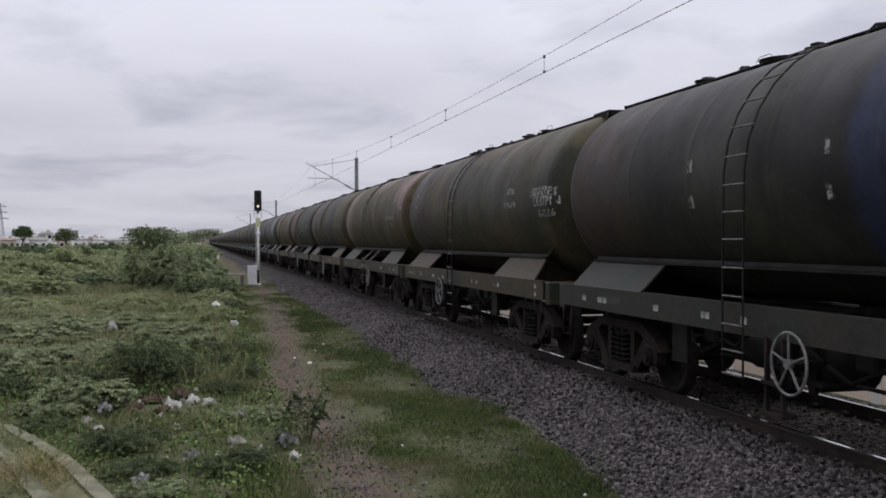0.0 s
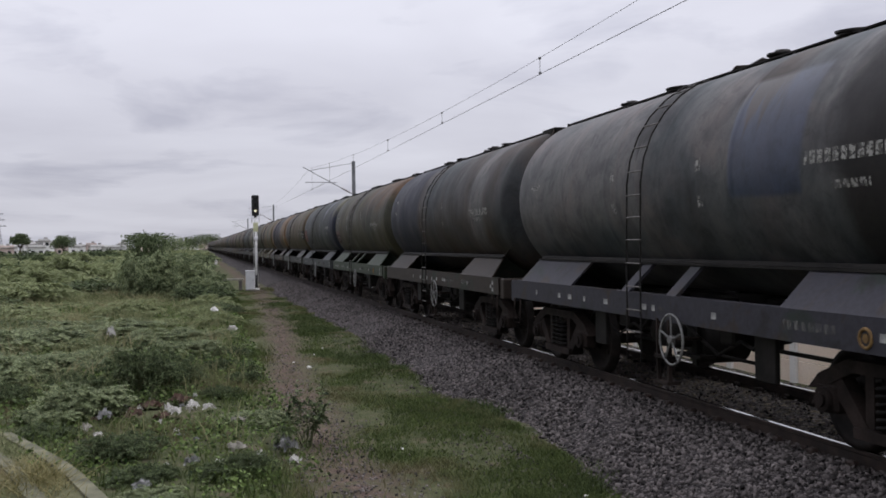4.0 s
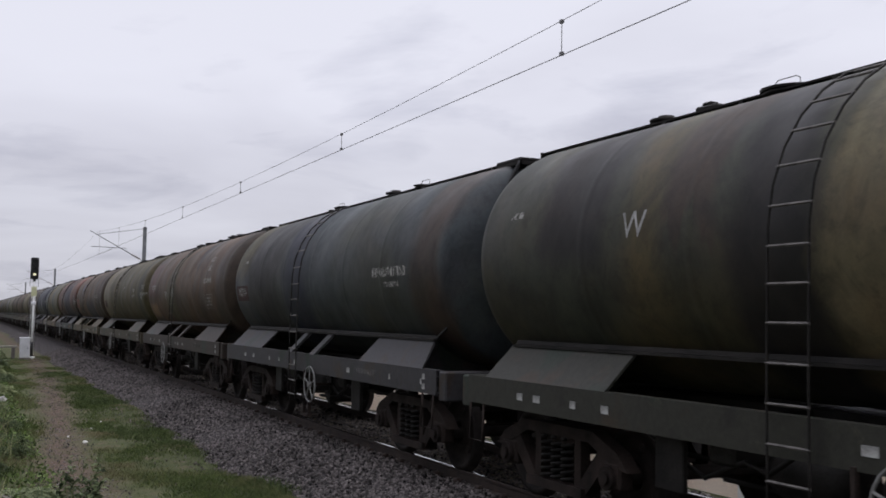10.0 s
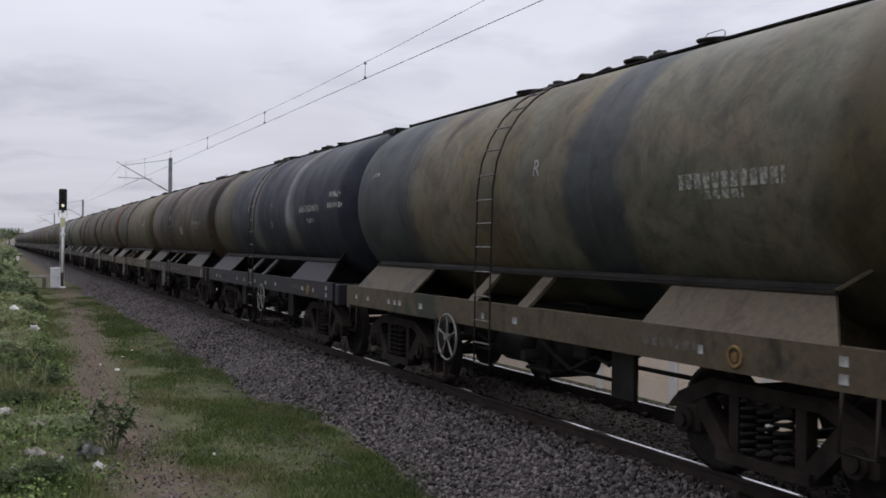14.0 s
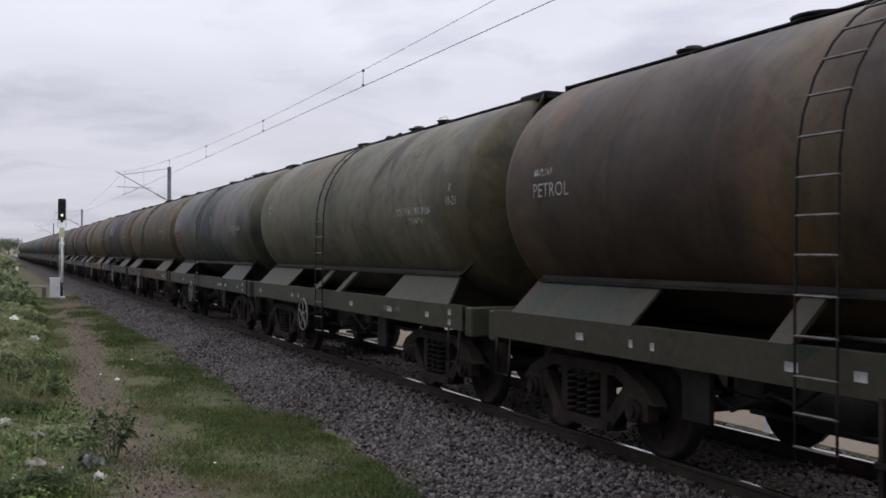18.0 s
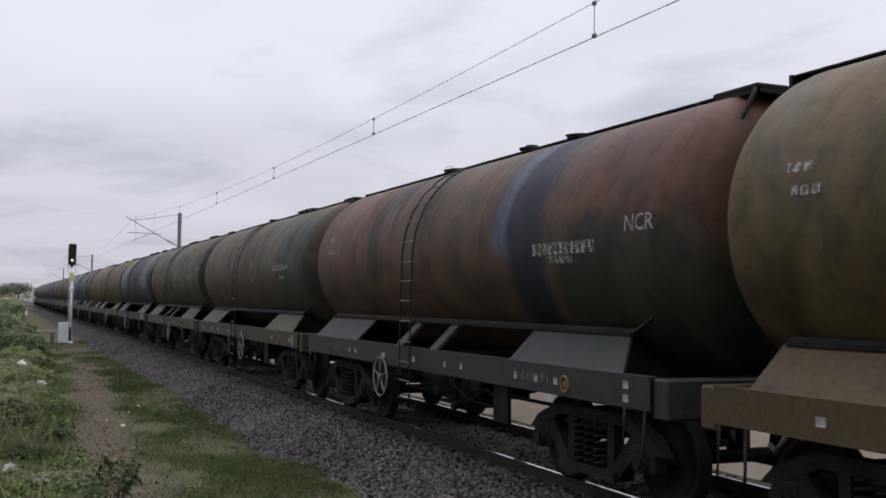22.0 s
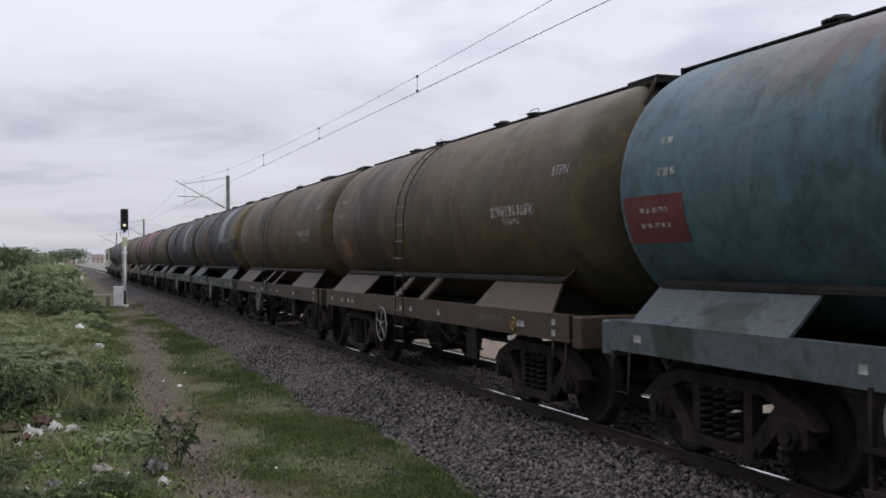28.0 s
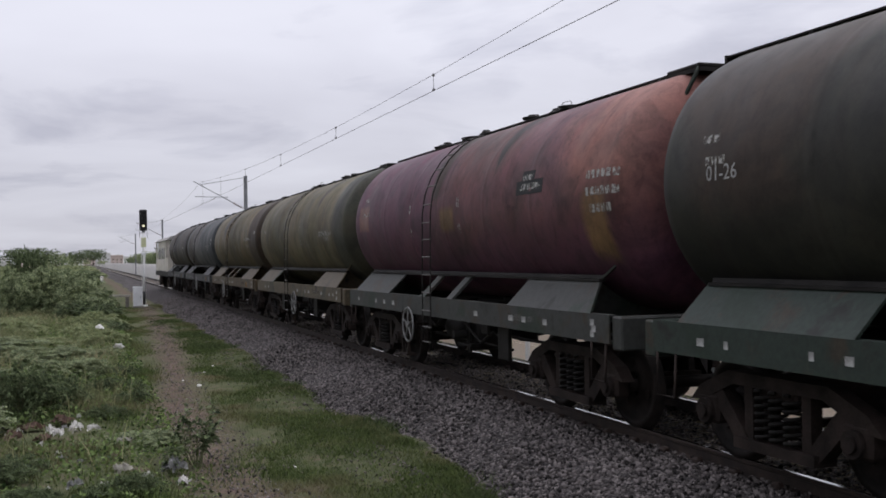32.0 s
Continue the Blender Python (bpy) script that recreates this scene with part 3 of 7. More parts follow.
# ---------------------------------------------------------------- ground and track
GROUND_NEAR, GROUND_FAR = -0.55, -1.30


def ground_z(x, y):
    """Height of the ground sheet."""
    z = GROUND_NEAR
    if x > XC + 2.2:
        z += (GROUND_FAR - GROUND_NEAR) * min(1.0, (x - XC - 2.2) / 2.0)
    if abs(x) < 60 and -60 < y < 200 and x < XC - 2.4:
        z += 0.10 * noise.noise((x * 0.35, y * 0.22, 3.0)) + 0.04 * noise.noise((x * 1.3, y * 1.1, 7.0))
        if x < 0.6:
            z += 0.12 * min(1.0, (0.6 - x) / 3.0)
    return z


def make_ground():
    xs = sorted({-3000, -1500, -700, -300, -150, -80, -60, *[i * 0.5 for i in range(-60, 11)], 5.6, 7, 8.5, 9.3, 10.3, 11.3, 12.5, 15, 20, 30, 60, 120, 300, 700, 1500, 3000})
    ys = sorted({-3000, -1500, -800, -400, -200, -100, -60, *range(-40, 4, 4), *[4 + i * 0.5 for i in range(90)], *range(50, 200, 6), 220, 260, 320, 420, 600, 900, 1500, 2500, 4000})
    v = [(x, y, ground_z(x, y)) for y in ys for x in xs]
    n = len(xs)
    f = [(j * n + i, j * n + i + 1, (j + 1) * n + i + 1, (j + 1) * n + i) for j in range(len(ys) - 1) for i in range(n - 1)]
    me = raw_mesh("ground", v, f, M["ground"])
    me.polygons.foreach_set("use_smooth", [True] * len(f))
    tagged(new("ground", me), "reddish soil and thin grass beside the railway", "ground", kind="structure")


make_ground()
Y0, Y1 = -760.0, 1500.0
BED = [(-3.45, -0.68), (-2.70, -0.50), (-1.85, -0.22), (-1.45, -0.165), (-0.93, -0.160), (0, -0.165), (0.93, -0.160), (1.45, -0.165), (1.85, -0.22), (2.5, -0.55), (3.1, -0.80), (4.3, -1.27)]


def make_ballast():
    ys = [Y0, -300, -100, -40, *[-20 + i * 0.6 for i in range(150)], 74, 85, 100, 140, 200, 300, 500, 900, Y1]
    v, n = [], len(BED)
    for y in ys:
        near = -20 < y < 70
        for i, (x, z) in enumerate(BED):
            j = 0.09 * noise.noise((i * 3.1, y * 0.9, 0.0)) + 0.10 * noise.noise((5.0, y * 0.22, 3.0)) if near and i in (0, 1, 2) else 0.0
            v.append((XC + x + 2.2 * j, y, z + 0.4 * j))
    f = [(j * n + i, j * n + i + 1, (j + 1) * n + i + 1, (j + 1) * n + i) for j in range(len(ys) - 1) for i in range(n - 1)]
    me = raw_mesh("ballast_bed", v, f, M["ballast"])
    return tagged(new("ballast", me), "purple-grey crushed stone bed under the track", "ballast", kind="structure")


make_ballast()


def scatter_stones():
    """Loose crushed stones on the shoulder and between the rails, as real lumps."""
    rng = np.random.default_rng(4)
    base = np.array([(1, 0, 0), (-1, 0, 0), (0, 1, 0), (0, -1, 0), (0, 0, 1), (0, 0, -1), (0.62, 0.62, 0.5), (-0.62, 0.6, 0.45)], float)
    tri = np.array([(0, 6, 4), (6, 2, 4), (2, 7, 4), (7, 1, 4), (1, 3, 4), (3, 0, 4), (0, 2, 6), (2, 1, 7), (0, 5, 2), (2, 5, 1), (1, 5, 3), (3, 5, 0)])
    n = 82000
    y = 3.5 + 62 * rng.random(n) ** 1.7
    x = np.where(rng.random(n) < 0.68, XC - 3.35 + 2.5 * rng.random(n) ** 0.85, XC - 0.8 + 4.6 * rng.random(n))
    stray = rng.random(n) < np.where(y < 17, 0.20, 0.08)
    x = np.where(stray, np.where(rng.random(n) < 0.3, XC - 3.3 - 0.8 * rng.random(n) ** 3, np.interp(y, [p[0] for p in PATH_LINE], [p[1] for p in PATH_LINE]) + np.where(y < 16, 0.5, 0.34) * rng.normal(size=n)), x)
    z = np.interp(x - XC, [p[0] for p in BED], [p[1] for p in BED])
    z = np.where(stray, [ground_z(a, b) for a, b in zip(x, y)], z)
    s = np.where(stray, 0.008, 0.014) + np.where(stray, 0.014, 0.019) * rng.random(n) ** 1.5
    q = rng.normal(size=(n, 4))
    q /= np.linalg.norm(q, axis=1)[:, None]
    w, a, b, c = q.T
    R = np.stack([1 - 2 * (b * b + c * c), 2 * (a * b - c * w), 2 * (a * c + b * w), 2 * (a * b + c * w), 1 - 2 * (a * a + c * c), 2 * (b * c - a * w),
                  2 * (a * c - b * w), 2 * (b * c + a * w), 1 - 2 * (a * a + b * b)], 1).reshape(n, 3, 3)
    shape = base[None] * (0.7 + 0.6 * rng.random((n, 8, 1))) * np.array([1.25, 1.0, 0.8])
    v = np.einsum("nij,nkj->nki", R, shape) * s[:, None, None] + np.stack([x, y, z + (0.1 + 0.4 * rng.random(n)) * s], 1)[:, None]
    f = (np.arange(n) * 8)[:, None, None] + tri[None]
    tagged(new("ballast_stones", raw_mesh("ballast_stones", v.reshape(-1, 3), f.reshape(-1, 3), M["stones"])), "loose purple-grey crushed stones on the track shoulder", "stones", kind="stuff")


scatter_stones()


def make_track():
    track = thing("railway_track", "single broad-gauge track of steel rails on concrete sleepers", "track", kind="structure")
    prof = [(-0.07, -0.17), (0.07, -0.17), (0.07, -0.155), (0.012, -0.14), (0.012, -0.045), (0.034, -0.032), (0.034, -0.004), (0.026, 0.0), (-0.026, 0.0), (-0.034, -0.004), (-0.034, -0.032), (-0.012, -0.045), (-0.012, -0.14), (-0.07, -0.155)]
    for s in (-1, 1):
        b = Build().prism_y([(XC + s * 0.8715 + x, z) for x, z in prof], Y0, Y1)
        rail = part("rail", b.mesh("rail", M["railside"]), track, "rust-sided steel rail")
        top = Build().box(XC + s * 0.8715 - 0.024, XC + s * 0.8715 + 0.024, Y0, Y1, 0.0005, 0.004)
        part("running_surface", top.mesh("running_surface", M["tread"]), rail, "bright polished rail head")
    slab = Build().box(-1.37, 1.37, -0.125, 0.125, -0.42, -0.168, 0.02)
    clip = Build()
    for s in (-1, 1):
        for e in (-1, 1):
            clip.box(s * 0.8715 + e * 0.11 - 0.045, s * 0.8715 + e * 0.11 + 0.045, -0.06, 0.06, -0.17, -0.095, 0.02)
    me, mc = slab.mesh("sleeper", M["sleeper"]), clip.mesh("rail_clips", M["railside"])
    y = -12.0
    while y < 150:
        part("sleeper", me, track, at=pose(XC, y, 0))
        y += 0.65
    y = 4.0
    while y < 30:
        part("rail_clip", mc, track, at=pose(XC, y, 0))
        y += 0.65


make_track()


def make_wall():
    """Precast boundary wall beyond the track: posts with stacked panels."""
    wall = thing("boundary_wall", "long beige precast concrete wall with white posts", "wall", kind="structure")
    post = Build().box(-0.10, 0.10, -0.12, 0.12, 0, 2.78, 0.02).mesh("wall_post", M["whitewash"])
    slab = Build()
    for i in range(5):
        slab.box(-0.03, 0.03, -1.32, 1.32, 0.02 + i * 0.53, 0.02 + i * 0.53 + 0.515, 0.008)
    slabs = slab.mesh("wall_panel", M["wallpanel"])
    x, y, i = 13.4, -40.0, 0
    far = Build()
    farpost = Build()
    while y < 640:
        z = GROUND_FAR - 0.03
        if -20 < y < 190:
            part("wall_post", post, wall, at=pose(x, y, z))
            part("wall_panel", slabs, wall, at=pose(x, y + 1.45, z))
        else:
            farpost.box(x - 0.10, x + 0.10, y - 0.12, y + 0.12, z, z + 2.78)
            far.box(x - 0.03, x + 0.03, y + 0.125, y + 2.775, z, z + 2.66)
        y += 2.90
    while y < 1500:
        far.box(x - 0.03, x + 0.03, y, y + 19.8, z, z + 2.66)
        y += 20.0
    part("far_panels", far.mesh("far_panels", M["whitewash"]), wall, "whitewashed stretch of wall")["kind"] = "stuff"
    part("far_posts", farpost.mesh("far_posts", M["whitewash"]), wall)["kind"] = "stuff"


make_wall()

# ---------------------------------------------------------------- overhead line
MASTS = [-224.0, -154.0, -84.0, -14.0, 65.4, 136.0, 205.0]
MAST_X = XC + 2.9
CONTACT_Z = 5.55


def span_of(y):
    i = max(0, min(len(MASTS) - 2, sum(m <= y for m in MASTS) - 1))
    return i, (y - MASTS[i]) / (MASTS[i + 1] - MASTS[i])


def catenary_z(y):
    return 5.87 + 1.12 * (2 * span_of(y)[1] - 1) ** 2


def stagger(y):
    i, u = span_of(y)
    a = 0.1 if i % 2 == 0 else -0.1
    return a - 2 * a * u


def make_mast(y):
    at = thing("catenary_mast", "grey steel overhead-line mast with a cantilever bracket", "mast", "overhead line masts", pose(MAST_X, y, -0.95))
    st = stagger(y)
    b = Build()
    for e in (-1, 1):
        b.box(-0.10, 0.10, e * 0.11 - 0.006, e * 0.11 + 0.006, 0, 8.35)
    b.box(-0.006, 0.006, -0.104, 0.104, 0, 8.35)
    part("mast_post", b.mesh("mast_post", M["galv"]), at)
    part("foundation", Build().box(-0.4, 0.4, -0.4, 0.4, -0.3, 0.25, 0.04).mesh("foundation", M["sleeper"]), at, "concrete foundation block")
    tip = XC - 0.35 - MAST_X
    low, high = 6.25, 8.2
    part("bracket_tube", Build().rod((-0.1, 0, low), (tip, 0, 7.98), 0.025, 8).mesh("bracket_tube", M["galv"]), at)
    part("stay_tube", Build().rod((-0.1, 0, 8.24), (tip + 0.42, 0, 7.77), 0.016, 6).mesh("stay_tube", M["galv"]), at)
    ins = Build()
    for i in range(5):
        f = 0.06 + 0.035 * i
        p = Vector((-0.1, 0, low)).lerp(Vector((tip, 0, 7.98)), f)
        q = Vector((-0.1, 0, low)).lerp(Vector((tip, 0, 7.98)), f + 0.012)
        ins.rod(p, q, 0.085, 10, 0.05)
    part("insulator", ins.mesh("insulator", M["insul"]), at, "brown ribbed insulator")
    cx = XC + st - MAST_X
    part("register_arm", Build().rod((-1.1, 0, 6.98), (cx - 0.35, 0, 7.02), 0.02, 6).mesh("register_arm", M["galv"]), at)
    part("steady_arm", Build().rod((-1.95, 0, 6.90), (cx, 0, CONTACT_Z + 0.97), 0.014, 6).mesh("steady_arm", M["galv"]), at)


for _y in MASTS:
    make_mast(_y)


def make_wires():
    ys = np.arange(MASTS[0], MASTS[-1] + 1, 2.0)
    line = thing("overhead_line", "dark overhead wires with droppers above the track", "overhead line")
    b = Build()
    b.sweep([(XC + stagger(y), y, catenary_z(y)) for y in ys], 0.0050, 5)
    part("catenary_wire", b.mesh("catenary_wire", M["wire"]), line)
    b = Build()
    b.sweep([(XC + stagger(y), y, CONTACT_Z) for y in ys], 0.0066, 5)
    part("contact_wire", b.mesh("contact_wire", M["wire"]), line)
    for i in range(-12, 7):
        y = 11.4 + 8.82 * i
        b = Build().rod((0, 0, CONTACT_Z), (0, 0, catenary_z(y)), 0.006, 5)
        b.box(-0.02, 0.02, -0.03, 0.03, CONTACT_Z - 0.005, CONTACT_Z + 0.045)
        b.box(-0.02, 0.02, -0.03, 0.03, catenary_z(y) - 0.035, catenary_z(y) + 0.015)
        part("dropper", b.mesh("dropper", M["wire"]), line, at=pose(XC + stagger(y), y, 0))


make_wires()

# ---------------------------------------------------------------- signal and trackside posts


def make_signal():
    sg = thing("colour_light_signal", "white signal post with a black multi-aspect head showing yellow", "signal", at=pose(3.36, 60.2, GROUND_NEAR))
    b = Build().rod((0, 0, 0), (0, 0, 4.25), 0.060, 12).rod((0, 0, 0), (0, 0, 0.12), 0.20, 12)
    part("post", b.mesh("post", M["postwhite"]), sg)
    part("lower_band", Build().rod((0, 0, 0.15), (0, 0, 0.9), 0.064, 12).mesh("lower_band", M["headblack"]), sg, "black band on the foot")
    head = part("signal_head", Build().box(-0.21, 0.21, -0.10, 0.16, 4.35, 5.55, 0.05).mesh("signal_head", M["headblack"]), sg)
    part("bracket", Build().box(-0.07, 0.07, -0.05, 0.09, 4.2, 4.4, 0.01).mesh("bracket", M["headblack"]), sg)
    for i, z in enumerate((4.62, 4.95, 5.28)):
        part("lens", Build().rod((0, -0.105, z), (0, -0.125, z), 0.105 if i else 0.07, 14).mesh("lens", M["lit" if i == 0 else "unlit"]), head, "glowing yellow lens" if i == 0 else "")
        hood = Build()
        n = 10
        pts = [(0.13 * math.cos(math.pi * (-0.1 + 1.2 * k / n)), 0.13 * math.sin(math.pi * (-0.1 + 1.2 * k / n))) for k in range(n + 1)]
        for (x0, z0), (x1, z1) in zip(pts, pts[1:]):
            hood.add([(x0, -0.10, z + z0), (x1, -0.10, z + z1), (x1, -0.30, z + z1), (x0, -0.30, z + z0)], [(0, 1, 2, 3)])
            hood.add([(x0 * 0.94, -0.10, z + z0 * 0.94), (x1 * 0.94, -0.10, z + z1 * 0.94), (x1 * 0.94, -0.30, z + z1 * 0.94), (x0 * 0.94, -0.30, z + z0 * 0.94)], [(0, 3, 2, 1)])
        part("hood", hood.mesh("hood", M["headblack"]), head)
    part("number_plate", Build().box(-0.14, 0.14, -0.10, -0.085, 3.42, 3.95, 0.005).mesh("number_plate", M["plategreen"]), sg, "pale yellow-green plate")
    for e in (-1, 1):
        part("platform_bracket", Build().rod((e * 0.22, 0.0, 3.95), (e * 0.20, 0.0, 4.36), 0.014, 6).mesh("platform_bracket", M["galv"]), sg)
    part("collar", Build().box(-0.13, 0.13, -0.11, 0.11, 2.95, 3.12, 0.02).mesh("collar", M["boxgrey"]), sg)
    lad = part("ladder", Build().rod((-0.11, 0.28, 0.2), (-0.11, 0.28, 4.3), 0.011, 6).rod((0.11, 0.28, 0.2), (0.11, 0.28, 4.3), 0.011, 6).mesh("ladder", M["postwhite"]), sg)
    rung = Build().rod((-0.11, 0, 0), (0.11, 0, 0), 0.008, 6).mesh("rung", M["postwhite"])
    for i in range(13):
        part("rung", rung, lad, at=pose(0, 0.28, 0.4 + i * 0.3))
    box = thing("relay_cabinet", "pale grey steel relay cabinet on a plinth beside the signal", "cabinet", at=pose(2.98, 59.6, GROUND_NEAR))
    part("plinth", Build().box(-0.28, 0.28, -0.24, 0.24, -0.2, 0.1, 0.02).mesh("plinth", M["sleeper"]), box)
    part("body", Build().box(-0.25, 0.25, -0.21, 0.21, 0.1, 1.12, 0.015).mesh("body", M["boxgrey"]), box)
    part("lid", Build().box(-0.28, 0.28, -0.24, 0.24, 1.12, 1.18, 0.015).mesh("lid", M["boxgrey"]), box)
    door = part("door", Build().box(-0.21, 0.21, -0.225, -0.211, 0.16, 1.06, 0.006).mesh("door", M["boxgrey"]), box)
    part("handle", Build().box(0.13, 0.16, -0.245, -0.226, 0.55, 0.68, 0.004).mesh("handle", M["galv"]), door)
    rod = thing("marker_rail", "weathered pale rail section fixed on low posts", "marker", at=pose(1.95, 60.5, GROUND_NEAR))
    part("bar", Build().box(-0.70, 0.70, -0.05, 0.05, 0.60, 0.72, 0.02).mesh("bar", M["platepale"]), rod)
    for x in (-0.5, 0.5):
        part("block", Build().box(x - 0.1, x + 0.1, -0.1, 0.1, -0.2, 0.61, 0.02).mesh("block", M["sleeper"]), rod)
    stone = Build().box(-0.16, 0.16, -0.09, 0.09, -0.3, 0.72, 0.03).mesh("marker_stone", M["whitewash"])
    for x, y in ((2.55, 142.0), (2.4, 205.0), (2.5, 300.0)):
        thing("marker_stone", "white painted trackside marker stone", "marker stone", "marker stones", pose(x, y, GROUND_NEAR), stone)


make_signal()

# ---------------------------------------------------------------- vegetation


def spray_mesh(name, seed, twigs, blades, length, width, mat, height=1.0, spread=1.0, droop=0.35):
    """A crown of unit size: arching twigs set with many narrow leaf sprays. Returns leaf mesh and twig paths."""
    rng = np.random.default_rng(seed)
    paths = []
    for _ in range(twigs):
        a, r = rng.random() * 2 * np.pi, spread * np.sqrt(rng.random())
        top = height * (0.45 + 0.55 * rng.random()) * np.sqrt(max(0.05, 1 - (r / spread) ** 2 * 0.75))
        end = np.array([r * np.cos(a), r * np.sin(a), top])
        base = np.array([0.22 * spread * np.cos(a) * rng.random(), 0.22 * spread * np.sin(a) * rng.random(), 0.0])
        mid = base * 0.45 + end * 0.55 + np.array([0, 0, droop * height * (0.4 + rng.random())])
        t = np.linspace(0, 1, 9)[:, None]
        paths.append((1 - t) ** 2 * base + 2 * t * (1 - t) * mid + t * t * end)
    P = np.array(paths)
    n = twigs * blades
    ti = np.repeat(np.arange(twigs), blades)
    u = (0.28 + 0.72 * rng.random(n) ** 0.75) * 8
    i0 = np.minimum(u.astype(int), 7)
    fr = (u - i0)[:, None]
    p = P[ti, i0] * (1 - fr) + P[ti, i0 + 1] * fr
    tang = P[ti, i0 + 1] - P[ti, i0]
    tang /= np.linalg.norm(tang, axis=1)[:, None] + 1e-9
    d = rng.normal(size=(n, 3)) * [0.75, 0.75, 0.5] + tang * 0.55 + np.array([0, 0, -0.12])
    d /= np.linalg.norm(d, axis=1)[:, None]
    s = np.cross(d, np.array([0, 0, 1.0]) + 0.55 * rng.normal(size=(n, 3)))
    s /= np.linalg.norm(s, axis=1)[:, None] + 1e-9
    L = (length * (0.6 + 0.8 * rng.random(n)))[:, None]
    W = (width * (0.6 + 0.8 * rng.random(n)))[:, None]
    sag = np.array([0, 0, -0.22])
    v = np.stack([p - s * W * 0.3, p + s * W * 0.3, p + d * L * 0.55 + s * W, p + (d + sag) * L, p + d * L * 0.55 - s * W], 1).reshape(-1, 3)
    o = (np.arange(n) * 5)[:, None]
    f = np.concatenate([o + [[0, 1, 2]], o + [[0, 2, 4]], o + [[4, 2, 3]]], 0)
    return raw_mesh(name, v, f, mat), paths


def stem_mesh(name, paths, r, mat, every=4):
    b = Build()
    for p in paths[::every]:
        for i in range(0, 8, 2):
            k0, k1 = 1 - i / 9.5, 1 - (i + 2) / 9.5
            b.rod(p[i], p[i + 2], r * k0, 5, r * k1, False)
    return b.mesh(name, mat)


def frond_mesh(name, seed, branches, mat, height=1.0, droop=0.5):
    """A crown of unit size: arching branches with side twigs, each set with rows of paired leaflets."""
    rng = np.random.default_rng(seed)
    paths, lines = [], []
    t = np.linspace(0, 1, 9)[:, None]
    for _ in range(branches):
        a, r = rng.random() * 2 * np.pi, 0.35 + 0.65 * np.sqrt(rng.random())
        top = height * (0.25 + 0.75 * rng.random()) * np.sqrt(max(0.06, 1 - r * r * 0.85))
        end = np.array([r * np.cos(a), r * np.sin(a), top])
        base = np.array([0.25 * np.cos(a) * rng.random(), 0.25 * np.sin(a) * rng.random(), 0.0])
        mid = base * 0.5 + end * 0.5 + np.array([0, 0, droop * height * (0.35 + rng.random())])
        p = (1 - t) ** 2 * base + 2 * t * (1 - t) * mid + t * t * end
        paths.append(p)
        lines.append((p, 0.35))
        for _k in range(4):
            i = rng.integers(3, 8)
            yaw = a + rng.normal() * 0.9
            ln = 0.18 + 0.22 * rng.random()
            e = p[i] + np.array([ln * np.cos(yaw), ln * np.sin(yaw), ln * rng.uniform(-0.45, 0.25)])
            m = (p[i] + e) / 2 + np.array([0, 0, 0.06])
            lines.append(((1 - t) ** 2 * p[i] + 2 * t * (1 - t) * m + t * t * e, 0.0))
    V = []
    for p, start in lines:
        n = 20
        u = (start + (1 - start) * (np.arange(n) + rng.random(n)) / n) * 8
        i0 = np.minimum(u.astype(int), 7)
        q = p[i0] * (1 - (u - i0))[:, None] + p[i0 + 1] * (u - i0)[:, None]
        tg = p[i0 + 1] - p[i0]
        tg /= np.linalg.norm(tg, axis=1)[:, None] + 1e-9
        sd = np.cross(tg, np.array([0, 0, 1.0]))
        sd /= np.linalg.norm(sd, axis=1)[:, None] + 1e-9
        for sign in (-1, 1):
            L = (0.050 + 0.030 * rng.random(n))[:, None]
            d = sign * sd + 0.5 * tg + np.array([0, 0, -0.25]) + 0.22 * rng.normal(size=(n, 3))
            w = tg * 0.013
            V.append(np.stack([q, q + d * L * 0.5 + w, q + d * L, q + d * L * 0.5 - w], 1))
    V = np.concatenate(V).reshape(-1, 3)
    f = (np.arange(len(V) // 4) * 4)[:, None] + np.array([[0, 1, 2, 3]])
    return raw_mesh(name, V, f, mat), paths


BUSH, FAR_BUSH = [], []
for sd, mat, hh, dr in ((11, "leaf", 0.95, 0.5), (12, "leaf", 0.8, 0.65), (13, "leafdark", 1.0, 0.35), (14, "leaf", 0.7, 0.8), (15, "leafdark", 0.85, 0.5)):
    if mat == "leaf":
        lm, pp = frond_mesh("bush_crown", sd, 95, M[mat], hh, dr)
    else:
        lm, pp = spray_mesh("bush_crown", sd, 150, 84, 0.085, 0.0080, M[mat], hh, droop=dr)
    BUSH.append((lm, stem_mesh("bush_stems", pp, 0.010, M["twig"], 1), mat))
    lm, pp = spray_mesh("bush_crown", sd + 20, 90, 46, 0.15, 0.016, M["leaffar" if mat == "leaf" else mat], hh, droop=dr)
    FAR_BUSH.append((lm, stem_mesh("bush_stems", pp, 0.011, M["twig"], 6), mat))


def make_bush(i, x, y, s, h, rot, dz=0.0):
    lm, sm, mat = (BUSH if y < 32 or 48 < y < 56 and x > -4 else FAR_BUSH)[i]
    dark = mat == "leafdark"
    ob = thing("bush", "dense dark green thorny bush" if dark else "feathery grey-green thorn bush with arching branches", "bush", "thorn bushes")
    ob.matrix_basis = pose(x, y, ground_z(x, y) - 0.05 + dz, 0, 0, rot) @ Matrix.Diagonal((s, s, h, 1))
    part("crown", lm, ob)
    part("branchwork", sm, ob)


